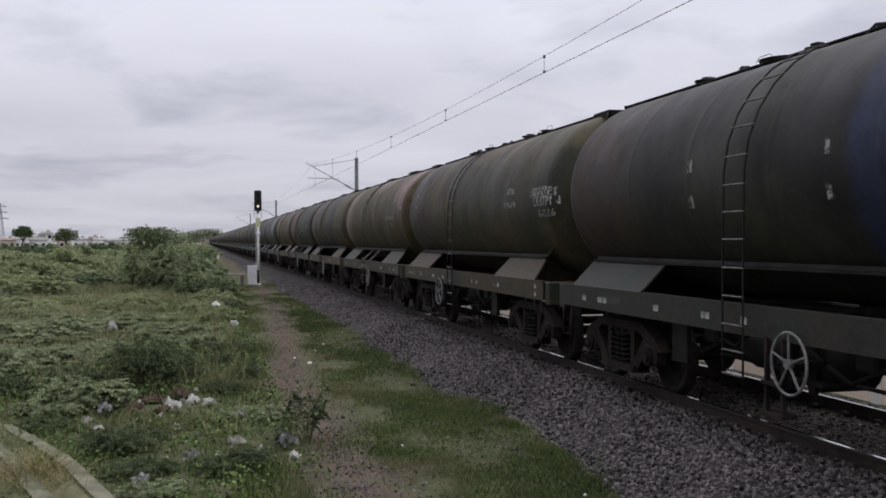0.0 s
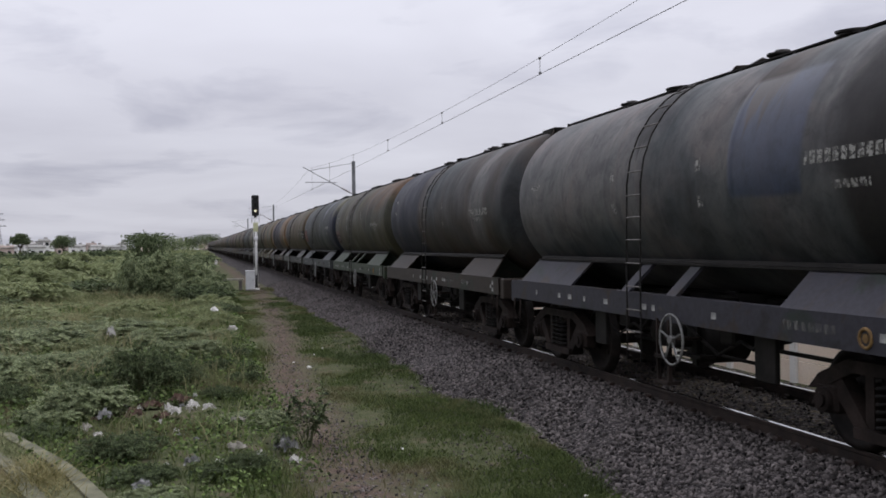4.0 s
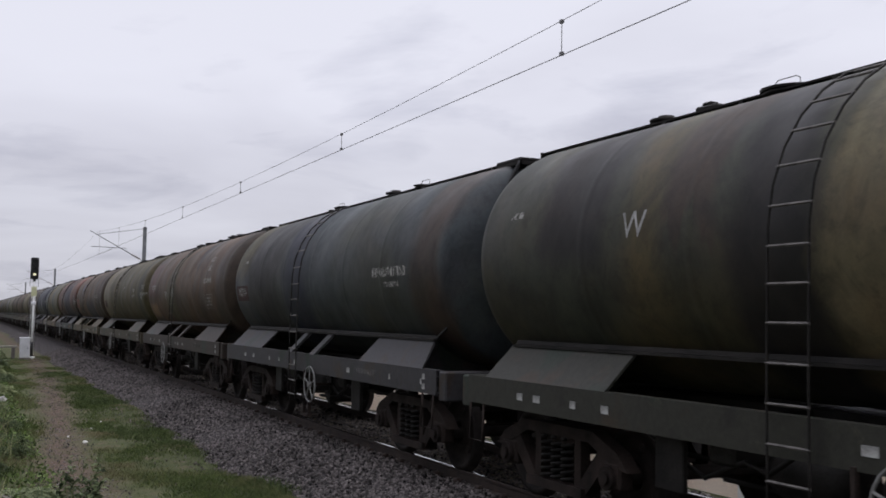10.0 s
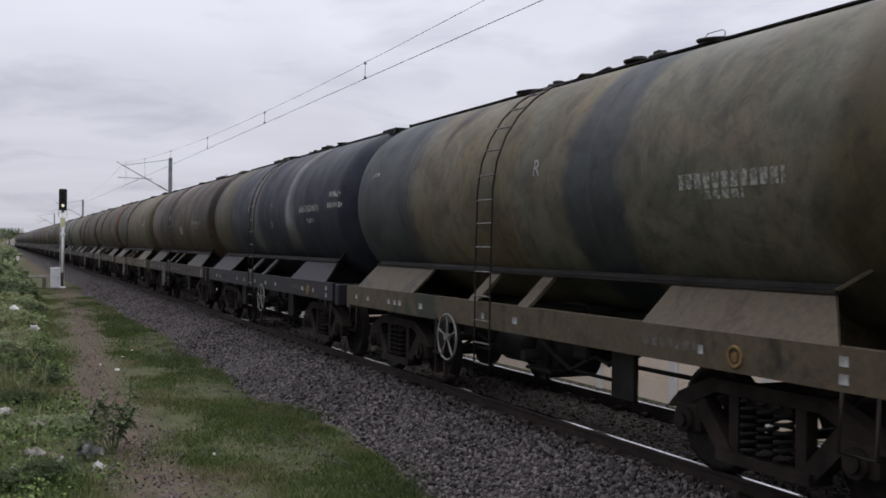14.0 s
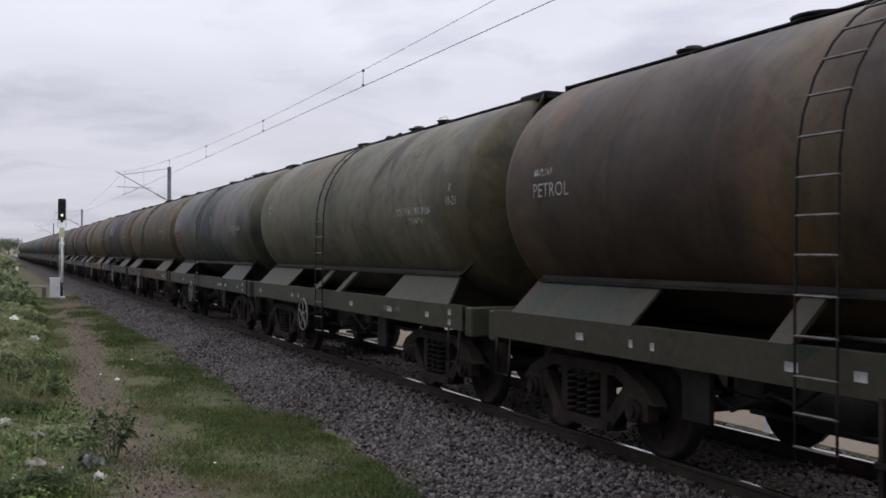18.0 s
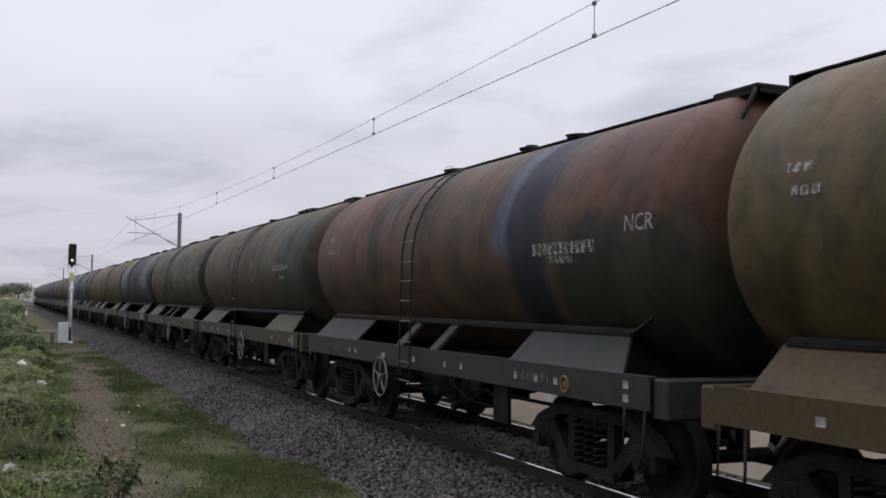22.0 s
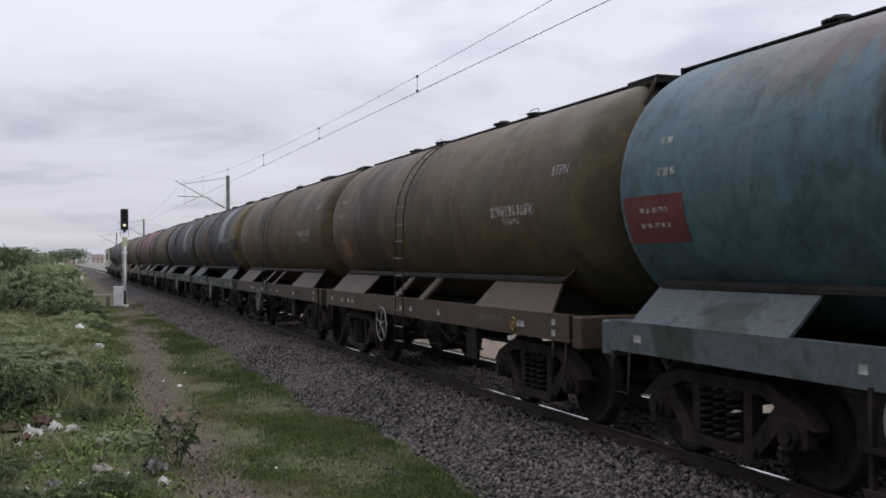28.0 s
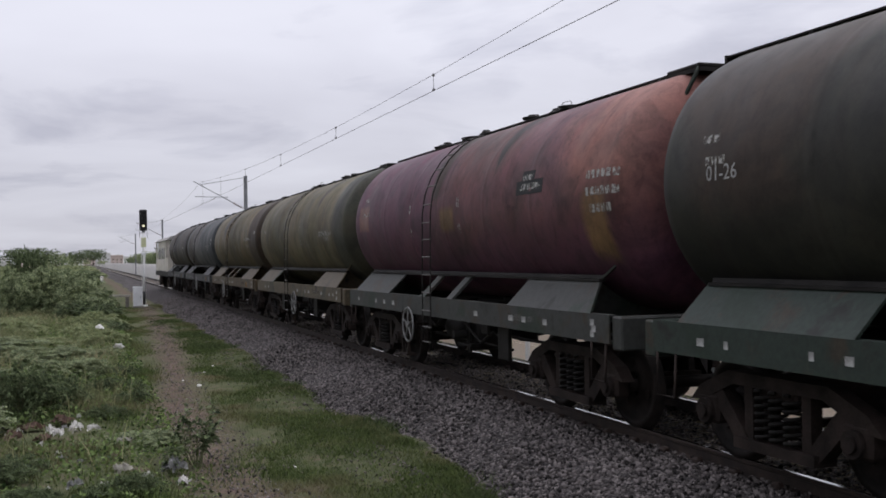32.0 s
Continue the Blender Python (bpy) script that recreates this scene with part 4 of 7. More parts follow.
def plant_bushes():
    rng = random.Random(21)
    # the ones that stand out
    for i, x, y, s, h in ((2, -0.95, 18.3, 0.80, 0.95), (4, -0.45, 19.2, 0.6, 0.75), (0, -1.75, 16.4, 0.75, 0.70), (1, -3.1, 20.3, 1.05, 0.85), (0, -1.9, 22.0, 0.9, 0.6), (4, -2.3, 19.0, 0.5, 0.45), (0, -0.3, 24.5, 0.9, 0.60), (1, -3.9, 25.6, 1.5, 0.95), (3, -0.9, 28.0, 1.1, 0.7),
                          (2, -2.5, 54.0, 1.4, 3.3), (0, -1.7, 52.0, 1.7, 3.1), (1, -0.7, 52.6, 1.65, 3.2), (3, -2.5, 51.2, 1.3, 3.3), (0, -0.9, 50.6, 1.5, 2.4), (1, 0.15, 51.4, 1.35, 1.9), (3, -0.3, 49.8, 1.3, 1.7), (4, -1.7, 50.2, 1.2, 1.3), (2, 0.6, 53.6, 1.3, 1.5), (4, -0.2, 50.6, 1.3, 1.2),
                          (0, 0.5, 41.5, 1.2, 0.8), (4, 0.9, 39.5, 0.9, 0.6), (0, 0.6, 33.0, 0.9, 0.55), (3, 0.3, 28.5, 0.8, 0.5), (4, 0.7, 24.0, 0.6, 0.45), (4, 0.85, 19.6, 0.42, 0.34), (2, 0.35, 47.0, 1.5, 1.0), (1, 0.2, 36.5, 1.0, 0.7), (4, 0.4, 21.8, 0.5, 0.4)):
        make_bush(i, x, y, s, h, rng.uniform(0, 360))
    y = 23.0
    while y < 330:
        step = 1.5 + y * 0.030
        w = 0.20 * y + 2.0
        x = -1.2 - rng.random() * step
        while x > -w - 3:
            s = step * rng.uniform(0.45, 1.0)
            h = min(1.9, 0.30 + y * 0.016) * rng.choice((0.4, 0.55, 0.7, 0.9, 1.1, 1.3)) * rng.uniform(0.85, 1.15) * (0.65 if y < 64 else 1.0)
            yy = y + rng.uniform(-0.5, 0.5) * step
            if (yy > 22 or x < -3.2) and not (44 < yy < 62 and x > -5.2):
                make_bush(rng.choice((0, 0, 1, 1, 3, 3, 1, 2, 4)), x, yy, s, h, rng.uniform(0, 360))
            x -= step * rng.uniform(0.9, 2.2)
        y += step * 1.15


plant_bushes()


def blades(name, seed, n, area, height, width, mat, label, cat, lean=0.4, leafy=False, density=None):
    """Many single blades or small leaves standing on the ground, joined."""
    rng = np.random.default_rng(seed)
    x0, x1, y0, y1 = area
    m = n * 3
    x = x0 + (x1 - x0) * rng.random(m)
    y = y0 + (y1 - y0) * rng.random(m) ** 1.7
    keep = np.array([noise.noise((a * 0.7, b * 0.45, seed)) + 0.25 * noise.noise((a * 2.3, b * 2.0, seed)) for a, b in zip(x, y)])
    k = rng.random(m) < np.clip(0.45 + keep * 1.3, 0.03, 1.0) * (density(x, y) if density else 1.0)
    x, y, keep = x[k][:n], y[k][:n], keep[k][:n]
    n = len(x)
    z = np.array([ground_z(a, b) for a, b in zip(x, y)])
    a = rng.random(n) * 2 * np.pi
    h = height * (0.45 + 0.9 * rng.random(n)) * (0.8 + 0.5 * keep)
    w = width * (0.6 + 0.8 * rng.random(n)) * (1 + y / 40)
    lx, ly = rng.normal(size=n) * lean * h, rng.normal(size=n) * lean * h
    c, s = np.cos(a) * w, np.sin(a) * w
    p = np.stack([x, y, z], 1)
    if leafy:
        p[:, 2] += h * rng.random(n)
        d = rng.normal(size=(n, 3)) * [1, 1, 0.55]
        d /= np.linalg.norm(d, axis=1)[:, None]
        sd = np.cross(d, rng.normal(size=(n, 3)))
        sd /= np.linalg.norm(sd, axis=1)[:, None]
        ll = (0.022 + 0.040 * rng.random(n) ** 1.5)[:, None] * (1 + y / 30)[:, None]
        v = np.stack([p, p + d * ll * 0.5 + sd * ll * 0.3, p + d * ll, p + d * ll * 0.5 - sd * ll * 0.3], 1)
        f = (np.arange(n) * 4)[:, None] + np.array([[0, 1, 2, 3]])
    else:
        side, tip = np.stack([c, s, 0 * c], 1), np.stack([lx, ly, h], 1)
        mid = tip * [0.35, 0.35, 0.6]
        v = np.stack([p - side, p + side, p + mid + side * 0.7, p + tip, p + mid - side * 0.7], 1)
        o = (np.arange(n) * 5)[:, None]
        f = np.concatenate([o + [[0, 1, 2]], o + [[0, 2, 4]], o + [[4, 2, 3]]], 0)
    tagged(new(name, raw_mesh(name, v.reshape(-1, 3), f, M[mat])), label, cat, kind="stuff")


def path_x(y):
    return np.interp(y, [p[0] for p in PATH_LINE], [p[1] for p in PATH_LINE])


def off_path(x, y):
    wob = np.array([noise.noise((a * 0.9, b * 0.55, 12.0)) + 0.5 * noise.noise((a * 2.6, b * 2.1, 4.0)) for a, b in zip(x, y)])
    bare = np.array([noise.noise((a * 0.8, b * 0.35, 40.0)) for a, b in zip(x, y)])
    return np.clip((np.abs(x - path_x(y)) - 0.30 + 0.50 * wob) / 0.6, 0.06, 1.0) * np.clip(0.60 + 1.8 * bare, 0.34, 1.0)


def ragged_edge(x, y):
    wob = np.array([noise.noise((a * 0.5, b * 0.3, 21.0)) + 0.6 * noise.noise((a * 1.9, b * 1.2, 8.0)) for a, b in zip(x, y)])
    return np.clip((x - 2.6) / 0.7, 0, 1) * np.clip((4.15 + 0.9 * wob - x) / 0.45, 0, 1) * np.clip(0.5 + 2.0 * wob, 0.1, 1)


blades("grass", 31, 190000, (1.2, 4.25, 5.0, 62.0), 0.062, 0.0042, "grass", "short trampled green grass beside the ballast", "grass", 0.75, False, off_path)
blades("edge_grass", 35, 36000, (2.6, 4.5, 5.0, 46.0), 0.10, 0.0045, "grassdark", "longer dark green grass along the ballast edge", "grass", 0.7, False, ragged_edge)
blades("rough_grass", 32, 52000, (-7.5, 1.9, 8.0, 62.0), 0.17, 0.0050, "grass", "rough tufted grass among weeds", "grass", 0.5, False, off_path)
blades("wispy_grass", 34, 60000, (-16.0, 0.9, 13.0, 95.0), 0.50, 0.0050, "wisp", "tall wispy yellow-green grass between the bushes", "grass", 0.75, False, lambda x, y: off_path(x, y) * np.clip((y - 15) / 16, 0.05, 1))
blades("ground_weeds", 33, 64000, (-7.5, 1.35, 8.0, 46.0), 0.20, 0.01, "weeds", "low leafy green weeds covering the verge", "weeds", 0.4, True, lambda x, y: np.clip(np.hypot((x + 0.6) / 0.75, (y - 16.1) / 0.9) - 0.6, 0.05, 1))


def make_shrub(x, y, h, seed, label):
    lm, pp = spray_mesh("shrub_leaves", seed, 26, 22, 0.085, 0.016, M["leafdark"], 1.0, 0.42, 0.2)
    ob = thing("shrub", label, "shrub", at=pose(x, y, ground_z(x, y) - 0.02) @ Matrix.Diagonal((h, h, h, 1)))
    part("leaves", lm, ob)
    part("branchwork", stem_mesh("shrub_stems", pp, 0.011, M["twig"], 2), ob)


make_shrub(1.36, 13.35, 0.98, 51, "sparse dark upright shrub beside the path")
make_shrub(1.02, 12.9, 0.42, 52, "small dark weed bush beside rubbish")
make_shrub(0.95, 20.5, 0.55, 53, "small dark shrub at the edge of the path")
def plant_weed_clumps():
    """Knee-high leafy clumps between the path and the bushes."""
    rng = random.Random(77)
    for i in range(46):
        y = 10.5 + 22 * rng.random() ** 1.2
        x = rng.uniform(-0.26 * y + 1.0, 0.75 + 0.012 * y)
        if x < -1.0 - 0.36 * (y - 9.5) + 0.3 and y < 14.5:
            continue
        s = rng.uniform(0.22, 0.55)
        make_bush(rng.choice((2, 4, 2, 1)), x, y, s, s * rng.uniform(0.5, 0.95), rng.uniform(0, 360))


plant_weed_clumps()
make_shrub(-0.75, 17.6, 0.5, 54, "small dark shrub above rubbish heap")

# ---------------------------------------------------------------- rubbish and rock


def lump(name, x, y, s, mat, label, seed, dz=0.0, cat="rubbish", group="scattered rubbish", full=False):
    """A stone, or a crumpled sheet folded over itself, with creases and a ragged rim."""
    bm = bmesh.new()
    if cat == "stone" or full:  # a stone, or a bag blown full
        bmesh.ops.create_icosphere(bm, subdivisions=2, radius=1.0)
        for q in bm.verts:
            q.co = Vector((q.co.x * s[0], q.co.y * s[1], max(q.co.z, -0.35) * s[2])) * (0.85 + 0.5 * noise.noise(q.co * 1.5 + Vector((seed, 0, 0))))
    else:
        n = 14
        grid = []
        for i in range(n + 1):
            for j in range(n + 1):
                u, v = 2 * i / n - 1, 2 * j / n - 1
                rim = 1.0 + 0.45 * noise.noise((u * 1.4 + seed, v * 1.4, 2.0)) + 0.2 * noise.noise((u * 4, v * 4 + seed, 5.0))
                c = Vector((u * 1.6, v * 1.6, seed * 1.7))
                h = 0.9 - 0.5 * (u * u + v * v) + 1.1 * abs(noise.noise(c)) + 0.75 * abs(noise.noise(c * 2.3)) - 0.5 * abs(noise.noise(c * 4.1))
                fold = 0.35 * noise.noise((u * 2.2, v * 2.2, seed + 9.0))
                grid.append(bm.verts.new(((u + fold) * rim * s[0] * 0.9, (v - fold) * rim * s[1] * 0.9, max(-0.2, h) * s[2] * 1.25)))
        for i in range(n):
            for j in range(n):
                k = i * (n + 1) + j
                bm.faces.new((grid[k], grid[k + n + 1], grid[k + n + 2], grid[k + 1]))
    me = bpy.data.meshes.new(name)
    bm.to_mesh(me)
    bm.free()
    me.materials.append(M[mat])
    return thing(name, label, cat, group, pose(x, y, ground_z(x, y) + 0.16 * s[2] + dz, 0, 0, seed * 37), me)


def rubbish():
    rng = random.Random(5)
    lump("plastic_bag", 1.05, 12.85, (0.12, 0.10, 0.11), "plasticblue", "crumpled blue-grey plastic bag on the verge", 1)
    lump("plastic_bag", 1.10, 12.2, (0.09, 0.07, 0.05), "plastic", "crumpled white plastic bag on the verge", 2)
    lump("plastic_bag", 0.72, 12.6, (0.07, 0.06, 0.06), "plastic", "crumpled white plastic bag on the verge", 3)
    lump("plastic_bag", 0.56, 35.5, (0.14, 0.12, 0.12), "whitewash", "large white plastic bag caught in a bush", 4, dz=0.36, full=True)
    lump("plastic_bag", 0.95, 29.3, (0.15, 0.07, 0.12), "plastic", "white plastic scrap caught in weeds", 5, dz=0.2, full=True)
    lump("plastic_bag", -2.2, 27.6, (0.10, 0.08, 0.16), "plastic", "white plastic strip caught in a bush", 6, dz=0.22)
    lump("plastic_bag", -0.10, 16.9, (0.13, 0.09, 0.08), "plastic", "torn white plastic sheet on a rubbish heap", 7)
    lump("plastic_bag", -0.45, 16.4, (0.11, 0.08, 0.08), "plastic", "torn white plastic sheet on a rubbish heap", 8)
    lump("plastic_bag", -1.15, 16.6, (0.08, 0.07, 0.09), "plasticblue", "grey plastic bag on a rubbish heap", 9)
    lump("cardboard", -0.75, 16.9, (0.20, 0.15, 0.08), "card", "soggy brown cardboard on a rubbish heap", 10)
    lump("cardboard", -0.3, 17.3, (0.2, 0.15, 0.09), "card", "soggy brown cardboard on a rubbish heap", 11)
    for i, (x, y, w, mat, what, lab) in enumerate(((-0.35, 15.9, 0.16, "plastic", "plastic_bag", "torn white plastic sheet on a rubbish heap"), (-0.15, 16.3, 0.12, "platepale", "paper_scrap", "pale torn paper on a rubbish heap"), (0.15, 16.5, 0.15, "plastic", "plastic_bag", "torn white plastic sheet on a rubbish heap"),
                                                   (-0.95, 15.7, 0.19, "card", "cardboard", "soggy brown cardboard on a rubbish heap"), (-0.55, 15.5, 0.17, "card", "cardboard", "soggy brown cardboard on a rubbish heap"), (-1.35, 15.6, 0.20, "plasticblue", "plastic_bag", "grey plastic bag on a rubbish heap"), (-1.5, 14.6, 0.16, "platepale", "paper_scrap", "pale torn paper among weeds"),
                                                   (0.55, 15.2, 0.14, "platepale", "paper_scrap", "pale torn paper among weeds"), (0.45, 12.9, 0.16, "platepale", "paper_scrap", "pale torn paper among weeds"), (-0.1, 12.1, 0.14, "plasticblue", "plastic_bag", "flattened grey plastic bag among weeds"), (0.62, 11.9, 0.12, "plastic", "plastic_bag", "white plastic scrap among weeds"))):
        lump(what, x, y, (w * 0.7, w * 0.5, w * 0.4), mat, lab, 90 + i, dz=0.04)
    lump("plastic_bag", -0.6, 11.2, (0.13, 0.09, 0.05), "plasticblue", "flattened grey plastic bag among weeds", 12)
    lump("plastic_bag", 0.25, 12.2, (0.1, 0.08, 0.05), "plastic", "white plastic scrap among weeds", 13)
    lump("stone_chip", 2.24, 21.3, (0.06, 0.05, 0.04), "whitewash", "pale stone on the trodden path", 14, cat="stone", group="pale stones")
    for i in range(16):
        x, y = rng.gauss(-0.6, 0.6), rng.gauss(16.0, 1.6)
        lump("litter", x, y, (rng.uniform(0.03, 0.07), rng.uniform(0.03, 0.06), rng.uniform(0.02, 0.04)), rng.choice(("plastic", "plastic", "plasticblue", "card")), "small scrap of litter in the weeds", 20 + i, dz=0.05)
    for i in range(7):
        x, y = rng.uniform(1.4, 4.0), rng.uniform(9, 30)
        lump("stone_chip", x, y, (rng.uniform(0.02, 0.05), rng.uniform(0.02, 0.04), 0.025), "whitewash", "pale stone on the trodden path", 60 + i, cat="stone", group="pale stones")


rubbish()


def make_slab():
    """The broken edge of a mossy concrete slab beside the photographer's stand."""
    bm = bmesh.new()
    rim = [(-0.55, 9.0), (-0.90, 10.1), (-1.19, 11.05), (-1.40, 11.65), (-1.85, 12.75), (-2.35, 13.9), (-4.2, 14.9), (-5.5, 13.0), (-5.4, 9.4), (-3.4, 8.6)]
    z0 = -0.30
    top = [bm.verts.new((x, y, z0 + 0.05 * noise.noise((x, y, 1)))) for x, y in rim]
    low = [bm.verts.new((x + 0.10, y, -0.9)) for x, y in rim]
    n = len(rim)
    bm.faces.new(top)
    for i in range(n):
        bm.faces.new((top[i], low[i], low[(i + 1) % n], top[(i + 1) % n]))
    bmesh.ops.recalc_face_normals(bm, faces=bm.faces[:])
    bmesh.ops.bevel(bm, geom=[e for e in bm.edges if all(q.co.z > -0.6 for q in e.verts)], offset=0.05, segments=2, affect="EDGES")
    me = bpy.data.meshes.new("concrete_slab")
    bm.to_mesh(me)
    bm.free()
    me.materials.append(M["rock"])
    slab = thing("concrete_slab", "mossy broken concrete slab with dry straw on it", "slab", data=me)
    for inset, hh in ((0.08, 0.030), (0.66, 0.05)):
        kerb = Build()
        line = [(x - inset, y + 0.35 * inset, z0 + hh + 0.02 * noise.noise((x * 3, y * 3, inset))) for x, y in rim[:6]]
        for (xa, ya, za), (xb, yb, zb) in zip(line, line[1:]):
            w = 0.085
            kerb.add([(xa - w, ya, z0 - 0.05), (xa + w, ya, z0 - 0.05), (xa + w, ya, za), (xa - w, ya, za), (xb - w, yb, z0 - 0.05), (xb + w, yb, z0 - 0.05), (xb + w, yb, zb), (xb - w, yb, zb)],
                     [(0, 1, 5, 4), (1, 2, 6, 5), (2, 3, 7, 6), (3, 0, 4, 7), (0, 3, 2, 1), (4, 5, 6, 7)])
        part("kerb", kerb.mesh("kerb", M["kerb"]), slab, "pale weathered concrete rim")
    rng = np.random.default_rng(9)
    for name, cx, cy, sx, sy, n, h, mat, lab in (("straw_tuft", -1.55, 11.0, 0.24, 0.4, 900, 0.26, "straw", "tuft of dry yellow straw on a slab"), ("straw_tuft", -2.9, 10.0, 0.8, 0.8, 500, 0.2, "straw", "dry flattened straw on a slab"), ("slab_grass", -2.7, 12.0, 0.9, 1.3, 12000, 0.13, "wisp", "thin grass growing over a slab")):
        p = np.stack([cx + sx * rng.normal(size=n), cy + sy * rng.normal(size=n), np.full(n, z0)], 1)
        p = p[(p[:, 0] < -1.02 - 0.36 * (p[:, 1] - 10))]
        n = len(p)
        d = rng.normal(size=(n, 3)) * [0.7, 0.7, 0.2] + [0.1, 0, 0.55]
        a = rng.random(n) * 6.28
        s = np.stack([np.cos(a), np.sin(a), 0 * a], 1) * 0.005
        L = h * (0.5 + rng.random(n))[:, None]
        v = np.stack([p - s, p + s, p + d * L * 0.6 + s * 0.7, p + d * L - [0, 0, 0.03], p + d * L * 0.6 - s * 0.7], 1).reshape(-1, 3)
        o = (np.arange(n) * 5)[:, None]
        f = np.concatenate([o + [[0, 1, 2]], o + [[0, 2, 4]], o + [[4, 2, 3]]], 0)
        tagged(new(name, raw_mesh(name, v, f, M[mat])), lab, "straw" if mat == "straw" else "grass", kind="stuff")


make_slab()

# ---------------------------------------------------------------- far things


def make_tree(x, y, h, seed, mat="leafdark", crown=0.5, label="far leafy tree on the skyline"):
    rng = random.Random(seed)
    b = Build()
    b.rod((0, 0, 0), (0, 0, h * 0.5), h * 0.035, 7, h * 0.02, False)
    tips = []
    for i in range(6):
        a = i * 1.05 + rng.random()
        e = Vector((math.cos(a) * crown * h * 0.5, math.sin(a) * crown * h * 0.5, h * rng.uniform(0.6, 0.85)))
        b.rod((0, 0, h * rng.uniform(0.3, 0.5)), e, h * 0.015, 5, h * 0.006, False)
        tips.append(e)
    tips.append(Vector((0, 0, h * 0.85)))
    g = np.random.default_rng(seed)
    n = 2300
    c = np.array([tips[i % len(tips)] for i in range(n)]) + np.clip(g.normal(size=(n, 3)), -1.5, 1.5) * h * np.array([0.13, 0.13, 0.09]) * (crown / 0.5)
    d, s = g.normal(size=(n, 3)), g.normal(size=(n, 3))
    d, s = d / np.linalg.norm(d, axis=1)[:, None], s / np.linalg.norm(s, axis=1)[:, None]
    k = h * 0.042 * (0.6 + 0.8 * g.random(n))[:, None]
    v = np.stack([c - d * k, c + s * k * 0.5, c + d * k, c - s * k * 0.5], 1).reshape(-1, 3)
    f = (np.arange(n) * 4)[:, None] + np.array([[0, 1, 2, 3]])
    t = thing("tree", label, "tree", "skyline trees", pose(x, y, -0.7))
    part("trunk", b.mesh("trunk", M["bark"]), t)
    part("crown", raw_mesh("crown", v, f, M[mat]), t)


def polar(az, dist):
    return math.sin(radians(az)) * dist, math.cos(radians(az)) * dist


def make_house(x, y, w, d, h, mat, rot=0, storeys=1):
    hs = thing("house", "pale plastered flat-roofed house far across the fields", "house", "far houses", pose(x, y, -0.8, 0, 0, rot))
    part("wall", Build().box(-w / 2, w / 2, -d / 2, d / 2, -0.5, h, 0.05).mesh("wall", M[mat]), hs)
    part("roof", Build().box(-w / 2 - 0.4, w / 2 + 0.4, -d / 2 - 0.4, d / 2 + 0.4, h, h + 0.25, 0.03).mesh("roof", M["roof"]), hs)
    part("parapet", Build().box(-w / 2, w / 2, -d / 2, -d / 2 + 0.2, h + 0.25, h + 1.0, 0.03).mesh("parapet", M[mat]), hs)
    part("water_tank", Build().rod((w * 0.25, 0, h + 0.25), (w * 0.25, 0, h + 1.7), 0.7, 10).mesh("water_tank", M["roof"]), hs)
    n = max(2, int(w / 3.2))
    pane = Build().box(-0.6, 0.6, -0.03, 0.03, -0.6, 0.6, 0.01).mesh("window", M["glassdark"])
    for s in range(storeys):
        for i in range(n):
            part("window", pane, hs, at=pose(-w / 2 + (i + 0.5) * w / n, -d / 2 - 0.02, 1.7 + s * 3.1))


for az, dist, w, h, mat, st in ((-10.4, 470, 9, 4.2, "house", 1), (-9.75, 430, 6, 3.4, "housepink", 1), (-9.45, 440, 5, 3.8, "house", 1), (-8.55, 420, 4, 4.6, "house", 1), (-8.2, 400, 5, 3.4, "house", 1), (-7.85, 430, 4, 5.8, "house", 2), (-7.45, 450, 5, 5.0, "house", 1),
                                (-6.95, 430, 4, 3.8, "housepink", 1), (-6.2, 470, 6, 3.6, "house", 1), (-5.5, 480, 4, 4.2, "housepink", 1), (-5.2, 460, 5, 3.4, "house", 1), (-4.3, 440, 8, 3.0, "house", 1), (-3.9, 450, 3, 4.2, "house", 1), (-2.6, 560, 8, 5.0, "housepink", 1),
                                (0.3, 900, 24, 6, "housepink", 2), (1.1, 860, 10, 9, "house", 2), (1.6, 980, 16, 8, "housepink", 2), (2.3, 1050, 18, 7, "house", 2), (-0.6, 820, 18, 5, "house", 1)):
    make_house(*polar(az, dist), 1.1 * w, 8, h, mat, -az + 6, st)
for i, (az, dist, h, mat, cr) in enumerate(((-8.95, 330, 7.6, "leafdark", 0.42), (-6.85, 330, 6.6, "leafdark", 0.62), (-3.0, 240, 5.6, "leafdark", 0.8), (-2.2, 235, 5.4, "leafdark", 0.9),
                                            (-1.2, 250, 4.8, "leaf", 0.9), (-0.2, 420, 6.5, "leafdark", 0.9), (0.6, 600, 9, "leafdark", 0.9))):
    make_tree(*polar(az, dist), h, 70 + i, mat, cr)
rng_t = random.Random(8)
for i in range(26):
    yy = 110 + i * 17 + rng_t.uniform(-5, 5)
    make_tree(17 + rng_t.uniform(0, 12) + yy * 0.012, yy, rng_t.uniform(4.2, 6.6), 120 + i, rng_t.choice(("leafdark", "leaf")), 0.95, "leafy tree behind the boundary wall")
for i in range(16):
    az = -11 + i * 0.8 + rng_t.uniform(-0.3, 0.3)
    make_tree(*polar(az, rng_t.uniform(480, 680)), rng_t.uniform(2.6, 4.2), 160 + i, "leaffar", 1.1)


